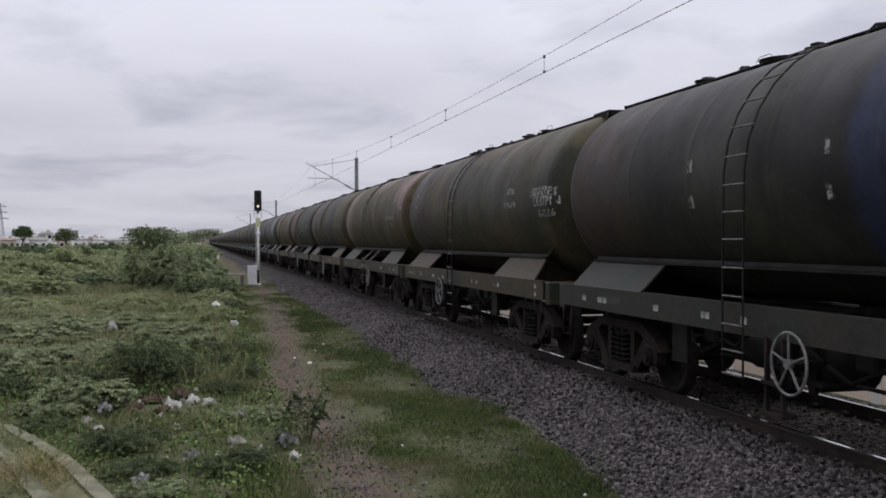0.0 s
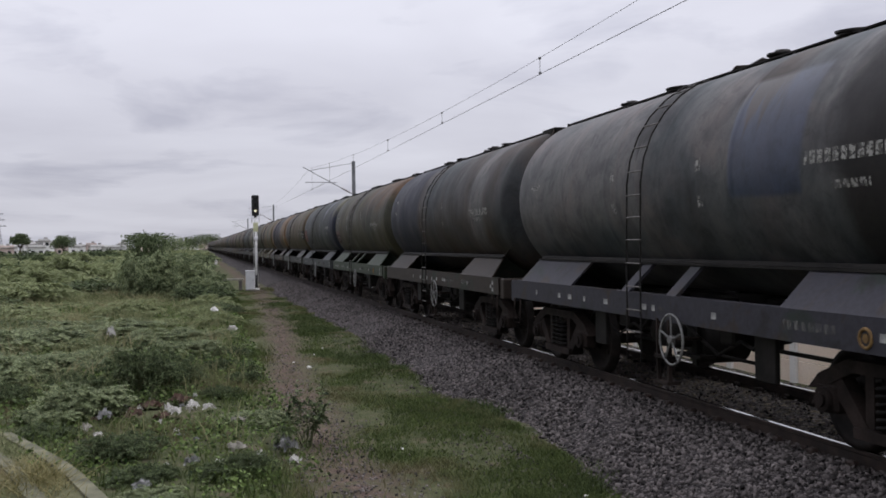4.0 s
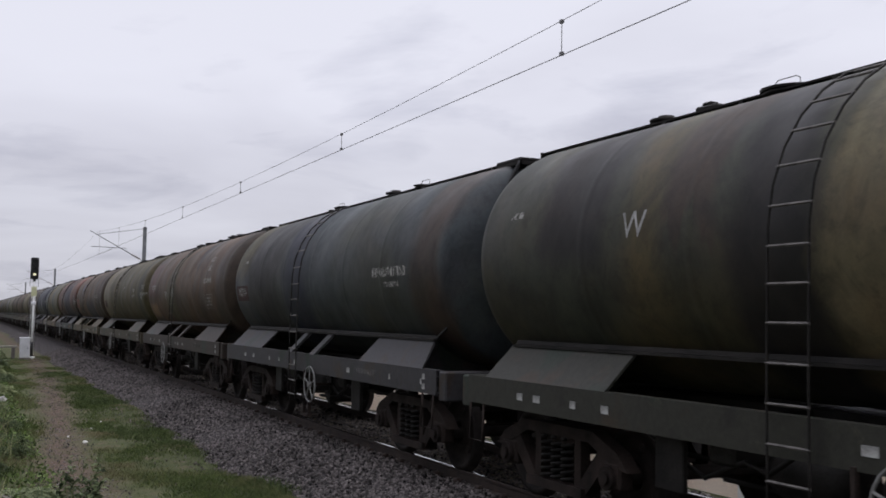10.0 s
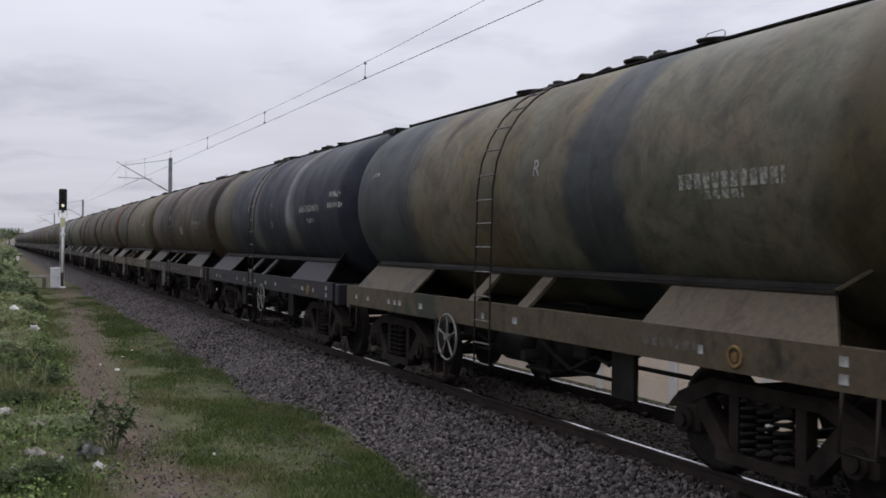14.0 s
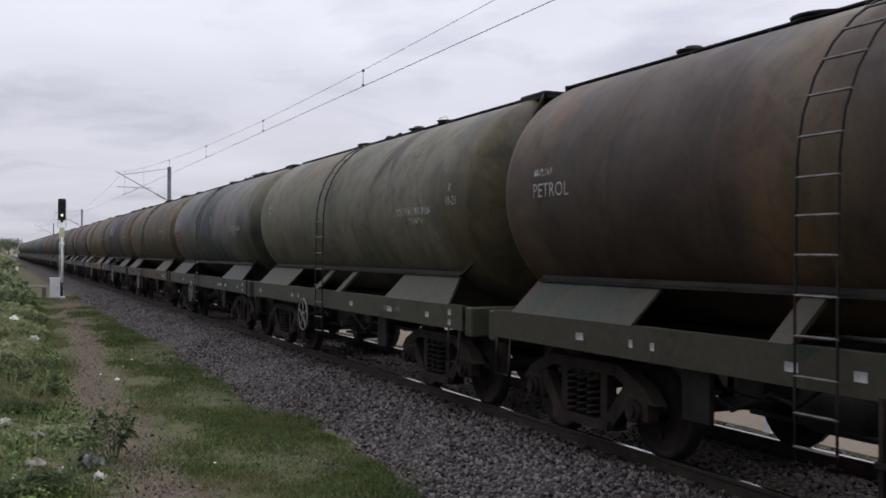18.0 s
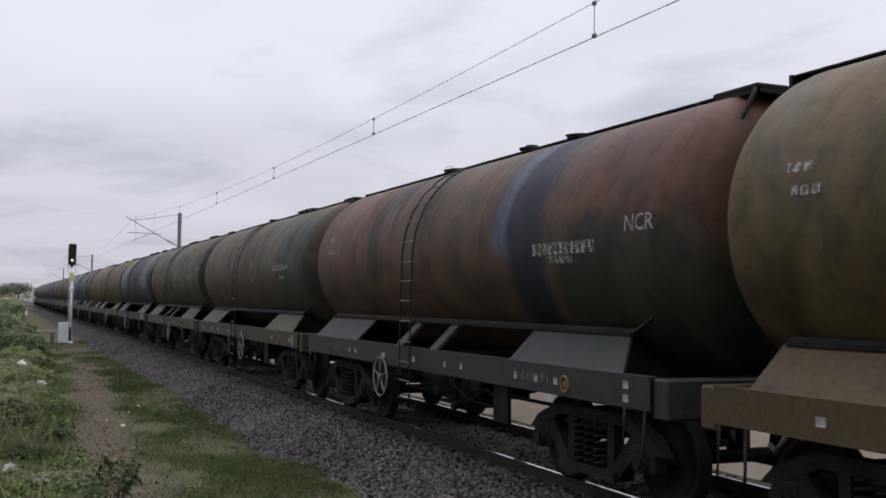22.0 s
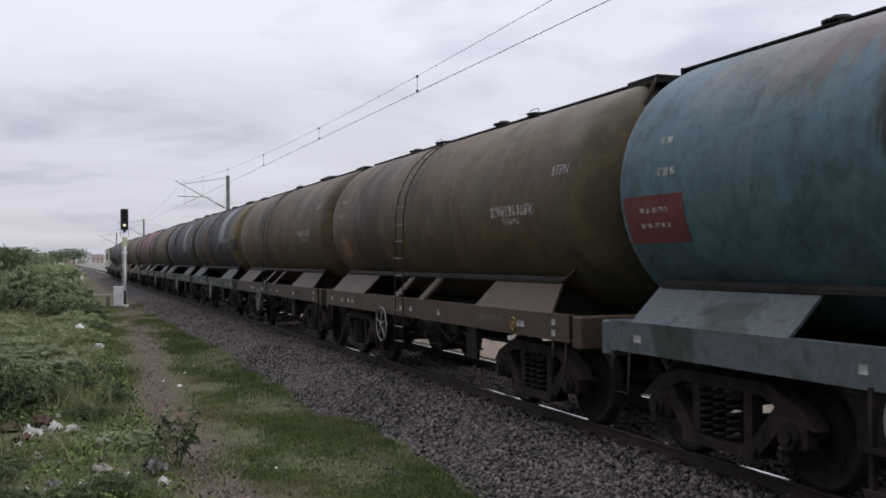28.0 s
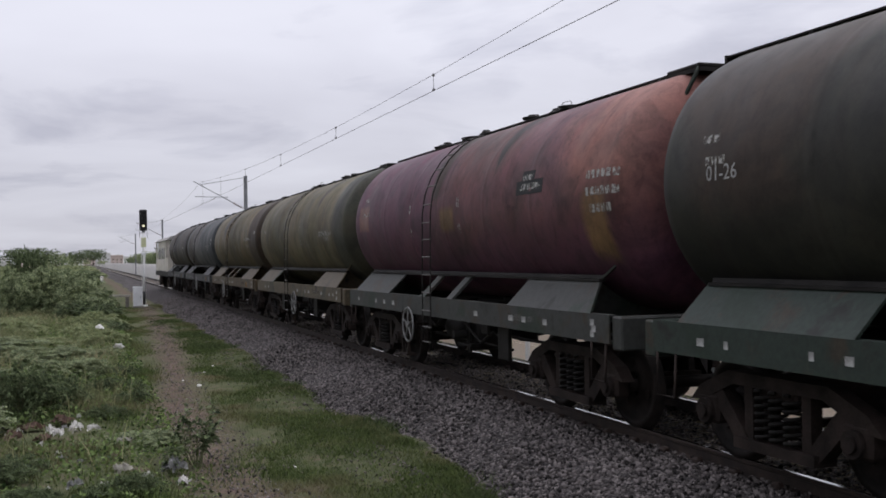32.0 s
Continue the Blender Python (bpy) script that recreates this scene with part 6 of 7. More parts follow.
# colour, patch colour, handwheel ahead (1) or behind (-1) of the ladder, side struts (1) or none (0),
# areas of other paint, and of tank shading put into colour: ends along the wagon, heights, colour, width of the edge
# (or "run": run down in drips)
FLEET = {
    # many dark areas reaching -6.2 paint in shade on the dished end
    -1: ("olive", "darkgreen", 1, 0, ()),
    0: ("black", "darkgreen", 1, 0, ((6.0, 3.4, 1.3, 4.2, "darkbrown", 0.6), (-1.3, -4.6, 1.3, 4.2, "blue", 0.15))),
    1: ("olive", "darkgreen", -1, 0, ((6.0, 3.4, 1.3, 4.2, "darkbrown", 0.7), (0.0, -3.0, 3.6, 4.2, "olivebrown", 0.5))),
    2: ("olive", "olivebrown", 1, 1, ((5.4, 4.5, 2.0, 3.9, "pink", 0.2), (4.5, 3.7, 1.3, 4.2, "olivebrown", 0.4), (-3.9, -5.7, 3.2, 4.1, "pink", "run"), (1.6, -1.5, 3.85, 4.2, "pink", "run"))),
    3: ("olive", "olivebrown", 1, 0, ((6.0, 4.7, 1.3, 4.2, "rust", 0.3), (4.7, 3.9, 1.3, 4.2, "navy", 0.3), (4.4, -1.6, 1.3, 2.2, "navy", 0.6), (-0.4, -2.4, 1.3, 4.2, "navy", 0.4))),
    4: ("darkgreen", "black", 1, 1, ((6.0, 1.2, 1.3, 4.2, "brown", 0.6), (1.2, 0.2, 2.4, 4.2, "darkbrown", 0.3), (5.2, 4.4, 2.4, 3.0, "pink", 0.3))),
    5: ("olivebrown", "ochre", -1, 0, ((6.0, 4.3, 1.3, 4.2, "brown", 0.4), (4.3, 1.4, 2.6, 4.2, "ochre", 0.5), (-0.6, -1.5, 2.4, 4.0, "darkbrown", 0.3), (-5.0, -6.2, 1.3, 4.2, "darkbrown", 0.4))),
    6: ("slate", "grey", 1, 1, ((6.0, 0.4, 2.2, 4.2, "grey", 0.5), (-1.7, -3.1, 2.5, 3.75, "gloss", 0.06), (-3.7, -6.2, 1.3, 4.2, "black", 0.3))),
    7: ("darkbrown", "slate", 1, 0, ((6.0, 2.0, 1.3, 4.2, "navy", 0.5), (-3.3, -4.3, 2.0, 4.2, "grey", 0.3))),
    8: ("darkgreen", "olive", 1, 1, ((-1.0, -6.2, 3.4, 4.2, "brown", 0.6), (5.4, 4.4, 2.2, 2.6, "maroon", 0.1))),
    # pale high areas at -6.2 paint in the end's lit, dusty top
    9: ("slate", "darkgreen", 1, 0, ((-2.05, -2.55, 3.45, 4.15, "paleblue", "run"), (-4.2, -6.2, 1.3, 3.7, "navy", 0.6), (-4.8, -6.2, 3.4, 4.2, "sage", 0.5))),
    10: ("olive", "olivebrown", -1, 0, ((6.0, 4.6, 1.3, 4.2, "brown", 0.4), (4.3, 2.6, 2.3, 4.2, "black", 0.35), (1.6, 0.7, 3.5, 4.2, "darkbrown", 0.3), (-2.4, -3.6, 3.7, 4.2, "darkbrown", "run"))),
    # the full-length black strip paints in the shade along the belly
    11: ("tan", "brown", -1, 0, ((4.4, -2.3, 1.3, 4.2, "navy", 0.3), (1.72, 1.42, 3.2, 4.1, "bluegrey", 0.15), (-2.2, -2.8, 2.9, 4.1, "grey", 0.25), (-2.5, -3.4, 1.3, 3.0, "maroon", 0.3), (-3.4, -4.6, 1.3, 2.7, "olive", 0.3), (6.0, -6.2, 1.3, 1.9, "black", 0.4))),
    12: ("ochre", "olive", -1, 1, ((3.9, 2.7, 2.6, 4.2, "darkgreen", 0.15), (2.6, 1.0, 1.3, 4.2, "olivebrown", 0.4), (-1.2, -2.5, 1.3, 4.2, "darkgreen", 0.15), (-4.0, -4.9, 1.3, 2.9, "darkgreen", 0.15))),
    13: ("olive", "darkgreen", 1, 1, ((6.0, 2.7, 2.5, 4.2, "black", 0.4), (2.7, 1.3, 1.3, 4.2, "olivebrown", 0.3), (1.4, 0.2, 1.3, 4.2, "black", 0.3), (-3.4, -6.2, 3.5, 4.2, "brown", "run"), (-4.4, -6.2, 3.92, 4.2, "salmon", 0.15), (-2.2, -6.2, 1.3, 3.0, "darkgreen", 0.5))),
    14: ("darkgreen", "olive", 1, 0, ((4.4, 2.9, 2.7, 4.2, "black", 0.3), (2.9, 2.0, 1.3, 4.2, "olive", 0.3), (1.3, 0.3, 1.3, 4.2, "black", 0.3), (0.2, -1.9, 1.3, 4.2, "lightolive", 0.3), (-2.1, -2.8, 3.0, 4.2, "gloss", 0.15), (-3.6, -6.2, 1.3, 4.2, "darkgreen", 0.4))),
    15: ("slate", "darkgreen", 1, 1, ((6.0, 4.4, 2.9, 4.2, "olive", 0.3), (4.4, 2.2, 1.3, 4.2, "black", 0.4), (1.9, 0.4, 1.3, 4.2, "navy", 0.4), (-4.7, -5.6, 1.3, 4.2, "darkbrown", 0.3))),
    16: ("brown", "darkbrown", -1, 1, ((5.3, 4.3, 2.6, 3.7, "maroon", 0.15), (5.4, 4.2, 1.95, 2.35, "tan", 0.1), (2.0, 0.8, 1.3, 4.2, "olive", 0.5), (-4.6, -6.2, 1.3, 4.2, "darkbrown", 0.6))),
    17: ("olive", "olive", -1, 0, ((6.0, 3.4, 1.3, 4.2, "lightolive", 0.6), (-2.5, -2.9, 2.4, 3.3, "darkbrown", 0.1), (-4.4, -5.2, 1.3, 4.2, "darkgreen", 0.3))),
    18: ("brown", "darkbrown", 1, 1, ((3.1, 2.5, 3.1, 3.5, "bluegrey", 0.25), (5.3, 4.4, 2.3, 2.7, "red", 0.1), (0.4, -3.0, 1.3, 2.6, "navy", 0.6), (-4.3, -6.2, 1.3, 4.2, "darkbrown", 0.4))),
    # belly shade is painted in here too, as the full-length navy strip
    19: ("maroon", "darkbrown", -1, 1, ((4.6, 2.4, 1.3, 4.2, "rust", 0.5), (1.2, -2.4, 1.3, 3.6, "navy", 0.5), (3.4, 3.0, 1.3, 4.2, "darkbrown", 0.2), (-2.6, -6.2, 3.0, 4.2, "rust", 0.5), (-4.3, -6.2, 3.5, 4.2, "salmon", 0.6), (6.0, -6.2, 1.3, 2.0, "navy", 0.5))),
    20: ("sage", "lightolive", -1, 1, ((6.0, 3.2, 1.3, 4.2, "slate", 0.5), (1.4, 0.0, 1.3, 4.2, "lightolive", 0.3), (-1.3, -2.4, 1.3, 4.2, "slate", 0.25), (-2.4, -4.8, 1.3, 4.2, "sage", 0.2), (-5.0, -6.2, 1.3, 4.2, "olive", 0.3))),
    21: ("navy", "slate", 1, 1, ((1.2, 0.4, 2.0, 4.2, "grey", 0.3), (-1.95, -2.65, 2.0, 4.2, "grey", 0.2), (-2.05, -2.4, 2.4, 4.2, "white", 0.2), (5.6, 3.6, 1.3, 4.2, "olive", 0.4))),
    22: ("darkbrown", "olivebrown", -1, 1, ((5.7, 4.4, 1.9, 2.9, "maroon", 0.4), (5.6, 3.4, 3.6, 4.2, "dustrose", "run"), (4.9, 3.7, 2.5, 3.3, "dustrose", 0.4), (1.5, -0.3, 3.6, 4.2, "pink", "run"), (-2.5, -3.7, 3.0, 4.2, "darkbrown", "run"), (-0.75, -1.2, 2.35, 2.6, "white", 0.04))),
    23: ("olive", "lightolive", -1, 1, ((4.7, 2.8, 1.3, 4.2, "darkgreen", 0.35), (2.3, 1.3, 1.3, 4.2, "olivebrown", 0.3), (0.8, -4.4, 1.3, 4.2, "lightolive", 0.6), (-4.9, -6.2, 1.3, 3.4, "olive", 0.5))),
    24: ("brown", "olivebrown", -1, 1, ((-1.4, -1.9, 2.8, 4.0, "black", 0.2), (-2.5, -3.4, 1.3, 4.2, "black", 0.2), (-4.4, -6.2, 3.6, 4.2, "rust", "run"))),
    25: ("olivebrown", "brown", 1, 1, ((4.8, 1.4, 1.3, 4.2, "darkbrown", 0.4), (0.4, -1.6, 1.3, 4.2, "darkbrown", 0.5), (-4.4, -6.2, 1.3, 4.2, "darkgreen", 0.5))),
    26: ("sage", "sage", -1, 1, ((3.0, 1.4, 3.4, 4.2, "lightolive", 0.5), (-4.9, -6.2, 1.3, 4.2, "olive", 0.5))),
    27: ("slate", "sage", -1, 0, ((6.0, 3.0, 2.4, 4.2, "grey", 0.7), (-1.0, -4.2, 2.2, 4.2, "grey", 0.5), (-4.3, -6.2, 1.3, 2.9, "darkgreen", 0.5), (-3.8, -6.2, 3.2, 4.2, "sage", 0.5))),
    28: ("olivebrown", "olive", -1, 0, ((6.0, 4.6, 1.3, 4.2, "brown", 0.4), (3.6, 2.8, 1.3, 4.2, "olive", 0.3), (1.9, 1.1, 1.3, 4.2, "darkbrown", 0.3), (-0.4, -1.4, 1.3, 4.2, "olive", 0.3), (-3.6, -4.4, 3.0, 4.2, "brown", 0.3), (-5.0, -6.2, 2.6, 4.2, "lightolive", 0.4))),
    29: ("darkbrown", "black", 1, 1, ((6.0, 4.4, 1.3, 4.2, "darkbrown", 0.4), (4.4, 2.7, 1.3, 4.2, "darkgreen", 0.5), (2.6, 1.1, 2.9, 4.15, "gloss", 0.15), (0.4, -2.4, 1.3, 4.2, "navy", 0.4), (-2.4, -4.0, 1.3, 4.2, "brown", 0.4), (-4.6, -5.6, 1.3, 4.2, "olive", 0.4), (-5.5, -6.2, 1.3, 4.2, "ochre", 0.3))),
    30: ("olivebrown", "ochre", 1, 1, ((-5.0, -5.7, 1.3, 4.2, "olive", 0.3), (1.0, -1.0, 3.7, 4.2, "brown", "run"), (-5.7, -6.2, 2.2, 4.2, "lightolive", 0.3))),
    31: ("brown", "rust", -1, 1, ((5.3, 1.2, 2.9, 4.2, "rust", "run"), (2.7, 2.1, 2.4, 4.0, "darkbrown", 0.15), (0.2, -1.4, 1.3, 4.2, "brown", 0.2), (-2.2, -2.7, 2.6, 4.1, "bluegrey", 0.2), (-2.6, -3.5, 1.3, 4.2, "navy", 0.15), (-3.6, -6.2, 3.0, 4.2, "rust", 0.5), (-3.6, -6.2, 1.3, 2.9, "darkgreen", 0.5))),
    32: ("olivebrown", "olive", 1, 0, ((-1.4, -1.8, 2.9, 3.8, "darkbrown", 0.1), (-3.6, -6.2, 1.3, 3.7, "darkgreen", 0.6))),
    33: ("olive", "olivebrown", 1, 1, ((4.2, 3.75, 2.8, 3.3, "black", 0.12), (3.2, 2.6, 2.9, 3.8, "black", 0.12), (2.35, 2.0, 2.9, 3.4, "black", 0.12), (-5.2, -6.2, 1.3, 4.2, "darkgreen", 0.6))),
    34: ("navy", "slate", -1, 0, ((5.4, 3.2, 2.3, 4.2, "grey", 0.3), (3.2, 1.6, 2.3, 4.2, "slate", 0.3), (1.4, -1.4, 1.3, 4.2, "navy", 0.4), (-2.35, -2.75, 2.8, 4.1, "white", 0.2), (-2.9, -4.6, 2.4, 4.2, "grey", 0.3), (-4.7, -6.2, 1.3, 3.6, "darkgreen", 0.2), (-5.2, -6.2, 3.3, 4.2, "sage", 0.3))),
    35: ("olivebrown", "brown", 1, 0, ((3.6, 2.2, 1.3, 4.2, "brown", 0.4), (-4.4, -6.2, 1.3, 4.2, "ochre", 0.3))),
    36: ("olivebrown", "ochre", 1, 1, ((4.4, 2.7, 1.3, 4.2, "brown", 0.4), (-4.0, -6.2, 1.3, 4.2, "tan", 0.5))),
    37: ("slate", "slate", 1, 1, ((6.0, 1.0, 2.2, 4.2, "slate", 0.8), (0.0, -4.0, 3.2, 4.2, "grey", 0.8), (-4.2, -6.2, 1.3, 3.3, "darkgreen", 0.5))),
    38: ("teal", "teal", -1, 1, ((3.4, -4.5, 3.6, 4.2, "dustrose", "run"), (-4.6, -6.2, 3.1, 4.2, "paleteal", 0.5), (4.4, 2.6, 3.5, 4.2, "grey", 0.6))),
    39: ("olivebrown", "ochre", -1, 1, ((6.0, 4.1, 1.3, 4.2, "brown", 0.3), (3.9, 2.1, 1.3, 4.2, "darkbrown", 0.2), (2.1, 1.0, 1.3, 4.2, "brown", 0.3), (5.2, 4.4, 2.1, 2.5, "tan", 0.1), (-5.0, -6.2, 1.3, 4.2, "olive", 0.4))),
    40: ("brown", "olivebrown", -1, 1, ((3.0, 1.6, 1.3, 4.2, "olivebrown", 0.3), (-0.2, -0.55, 1.3, 4.2, "olive", 0.06), (-4.8, -6.2, 1.3, 4.2, "olivebrown", 0.4))),
    41: ("navy", "black", 1, 0, ((6.0, 4.9, 1.3, 4.2, "olivebrown", 0.4), (3.0, 1.0, 1.3, 4.2, "brown", 0.3), (2.7, 1.6, 3.5, 4.2, "bluegrey", 0.3), (-1.7, -3.0, 2.7, 3.95, "gloss", 0.15), (-4.2, -6.2, 1.3, 4.2, "ochre", 0.25))),
    42: ("navy", "slate", 1, 0, ((6.0, 2.6, 3.0, 4.2, "slate", 0.7), (-2.1, -3.1, 2.45, 3.8, "gloss", 0.08), (-3.4, -6.2, 1.3, 4.2, "darkgreen", 0.5))),
    43: ("black", "darkgreen", 1, 0, ((5.4, 3.4, 2.6, 4.2, "darkbrown", 0.5), (0.9, -5.7, 2.2, 4.2, "olivebrown", 0.6), (-0.6, -3.4, 2.6, 4.2, "ochre", 0.6), (-2.6, -3.4, 3.6, 4.2, "rust", "run"), (-4.0, -4.8, 1.3, 3.1, "darkgreen", 0.3))),
    44: ("wine", "maroon", -1, 1, ((6.0, 0.4, 1.3, 4.2, "plum", 0.7), (5.3, 4.6, 2.6, 3.1, "salmon", 0.08), (0.4, -6.2, 1.3, 2.3, "plum", 0.6), (0.2, -0.5, 2.5, 2.85, "tan", 0.1), (-4.4, -6.2, 2.9, 4.2, "salmon", 0.6), (-5.0, -5.5, 2.0, 2.8, "tan", 0.15))),
    45: ("lightolive", "olive", 1, 0, ((3.6, 2.2, 1.3, 4.2, "olive", 0.3), (-4.4, -6.2, 1.3, 4.2, "darkgreen", 0.3))),
    46: ("ochre", "olive", -1, 1, ((5.0, 4.0, 1.3, 4.2, "lightolive", 0.3), (-4.2, -6.2, 1.3, 4.2, "darkbrown", 0.3))),
    47: ("slate", "grey", 1, 0, ((4.6, 2.6, 1.3, 4.2, "darkbrown", 0.4), (1.4, 0.4, 1.3, 4.2, "grey", 0.3))),
    48: ("darkbrown", "slate", 1, 1, ((2.0, 0.0, 1.3, 4.2, "black", 0.4),)),
}
# words that can be read on some wagons: text, y, arc height over the barrel's middle, letter height
WORDING = {
    1: (("BTPN", -3.65, 0.12, 0.12), ("CR/BTPN", -5.42, -0.14, 0.16), ("R-12-26", -5.5, -0.33, 0.13)),
    4: (("PETROL", 4.9, -0.12, 0.13), ("NOT", 3.2, -0.22, 0.14), ("TO", 2.0, -0.22, 0.14), ("LOOSE", -0.35, -0.24, 0.15), ("SHUNTED", -1.75, -0.24, 0.15), ("SR", -3.77, 0.57, 0.17)),
    8: (("N", 2.43, 0.18, 0.22), ("3", 2.43, -0.22, 0.2), ("R", -0.94, 0.16, 0.24), ("PETROL", 4.95, -0.5, 0.13)),
    10: (("BTPN", -3.72, 0.10, 0.12),), 12: (("R", -0.6, -0.2, 0.2),), 13: (("R", -5.4, 0.16, 0.12), ("8-25", -5.45, -0.02, 0.12)),
    14: (("W", 2.55, 0.06, 0.26), ("BTPN", -5.45, 0.14, 0.15)), 15: (("PETROL", 4.95, -0.27, 0.14),), 16: (("NCR", -3.66, 0.64, 0.16), ("उमरे", -3.68, 0.40, 0.16), ("पेट्रोल", 4.5, 0.02, 0.17), ("लूज", 2.25, -0.22, 0.19), ("शंटिंग", 1.25, -0.2, 0.19)),
    17: (("BTPN", -5.42, 0.12, 0.15), ("WR", -5.2, -0.24, 0.14), ("R", -0.7, 0.1, 0.22), ("BTPN", -3.4, 0.06, 0.11)),
    18: (("R", -5.4, 0.10, 0.11), ("NCR", -5.4, -0.32, 0.12)), 19: (("R-10-23", -5.42, -0.30, 0.13), ("S.E.CR", -5.40, 0.12, 0.13)),
    20: (("R", -0.6, 0.1, 0.2),), 22: (("N", 1.3, 0.1, 0.2),), 23: (("R", -5.3, 0.10, 0.10), ("E", -0.9, -0.2, 0.18)), 25: (("PETROL", 4.57, -0.08, 0.16),),
    26: (("R", -5.1, 0.12, 0.12), ("10-25", -5.15, -0.06, 0.12)), 27: (("C", 1.6, -0.05, 0.2), ("R", -0.7, 0.1, 0.2), ("BTPN", -3.95, -0.12, 0.09)), 28: (("R", -0.75, -0.18, 0.18),),
    29: (("R", -5.1, 0.14, 0.12), ("8-24", -5.15, -0.06, 0.12)), 31: (("NCR", -5.4, 0.0, 0.17),), 34: (("SE", -2.56, 0.02, 0.2), ("BTPN", -4.05, 0.08, 0.12)),
    37: (("BTPN", -5.45, 0.18, 0.19), ("NC", 1.42, 0.06, 0.2), ("R", -0.38, 0.08, 0.2), ("BTPN", -3.45, 0.06, 0.12), ("उमरे", -5.12, -0.33, 0.15)), 39: (("BTPN", -5.3, 0.28, 0.13),), 40: (("BTPN", -5.2, 0.45, 0.14),), 43: (("01-26", 4.66, -0.04, 0.15),),
}
# running numbers in unusual places: length, height, y, arc
SERIALS = {
    1: ((1.15, 0.16, -5.42, 0.10), (0.70, 0.10, -3.62, -0.07)), 10: ((1.0, 0.11, -3.8, -0.09), (1.1, 0.15, -5.35, -0.10), (0.8, 0.12, -5.3, -0.31)), 16: ((0.95, 0.12, -3.75, 0.14),), 17: ((0.95, 0.12, -5.42, -0.06), (0.6, 0.10, -3.4, -0.1)), 19: ((0.95, 0.14, -5.42, -0.09),),
    37: ((1.25, 0.15, -5.45, -0.06), (0.75, 0.10, -3.5, -0.10)), 44: ((0.62, 0.09, -3.45, 0.20), (0.3, 0.08, -3.35, 0.33)),
}
# painted panels on the barrel: y, half length, top and low arc, paint
PANELS = {
    5: ((5.05, 0.42, -0.02, -0.42, "darkred"),), 8: ((5.0, 0.5, -0.32, -0.68, "darkred"),), 9: ((5.0, 0.55, 0.02, -0.55, "redpanel"),), 12: ((5.0, 0.38, -0.05, -0.42, "darkred"),), 13: ((5.05, 0.58, 0.34, -0.28, "brightred"),),
    15: ((5.0, 0.5, -0.08, -0.42, "darkred"),), 17: ((4.9, 0.4, -0.2, -0.5, "darkred"),), 18: ((4.85, 0.45, -0.1, -0.45, "brightred"),), 24: ((4.9, 0.4, -0.05, -0.3, "darkred"),), 27: ((5.0, 0.5, -0.05, -0.42, "redpanel"),), 28: ((4.9, 0.5, -0.02, -0.45, "redpanel"),),
    33: ((5.05, 0.45, -0.18, -0.58, "redpanel"),), 36: ((4.9, 0.6, -0.05, -0.45, "darkred"),), 37: ((4.95, 0.42, 0.05, -0.55, "redpanel"),), 38: ((5.05, 0.55, -0.10, -0.60, "redpanel"),), 29: ((4.8, 0.45, -0.1, -0.4, "darkred"),),
    10: ((-5.35, 0.62, 0.06, -0.44, "blackboard"),), 41: ((-5.25, 0.5, 0.0, -0.42, "blackboard"),), 44: ((-3.42, 0.42, 0.29, 0.10, "blackboard"), (-3.36, 0.2, 0.42, 0.292, "blackboard")),
}


# underframes painted unlike their tanks
FRAME_PAINT = {8: (0.030, 0.044, 0.026), 12: (0.056, 0.049, 0.020), 18: (0.062, 0.051, 0.024), 24: (0.040, 0.034, 0.020), 26: (0.034, 0.036, 0.021), 27: (0.032, 0.036, 0.029), 32: (0.046, 0.041, 0.022), 33: (0.044, 0.040, 0.021), 35: (0.042, 0.034, 0.022),
               38: (0.062, 0.082, 0.086), 39: (0.050, 0.036, 0.024), 41: (0.028, 0.038, 0.036), 42: (0.026, 0.034, 0.031), 43: (0.022, 0.034, 0.026), 44: (0.034, 0.039, 0.034), 13: (0.036, 0.038, 0.022), 9: (0.030, 0.036, 0.036), 10: (0.032, 0.036, 0.030), 11: (0.024, 0.018, 0.014),
               19: (0.024, 0.024, 0.026), 31: (0.030, 0.029, 0.030), 40: (0.036, 0.028, 0.019), 6: (0.030, 0.032, 0.038), 25: (0.032, 0.032, 0.020), 29: (0.024, 0.024, 0.021), 34: (0.022, 0.026, 0.030)}


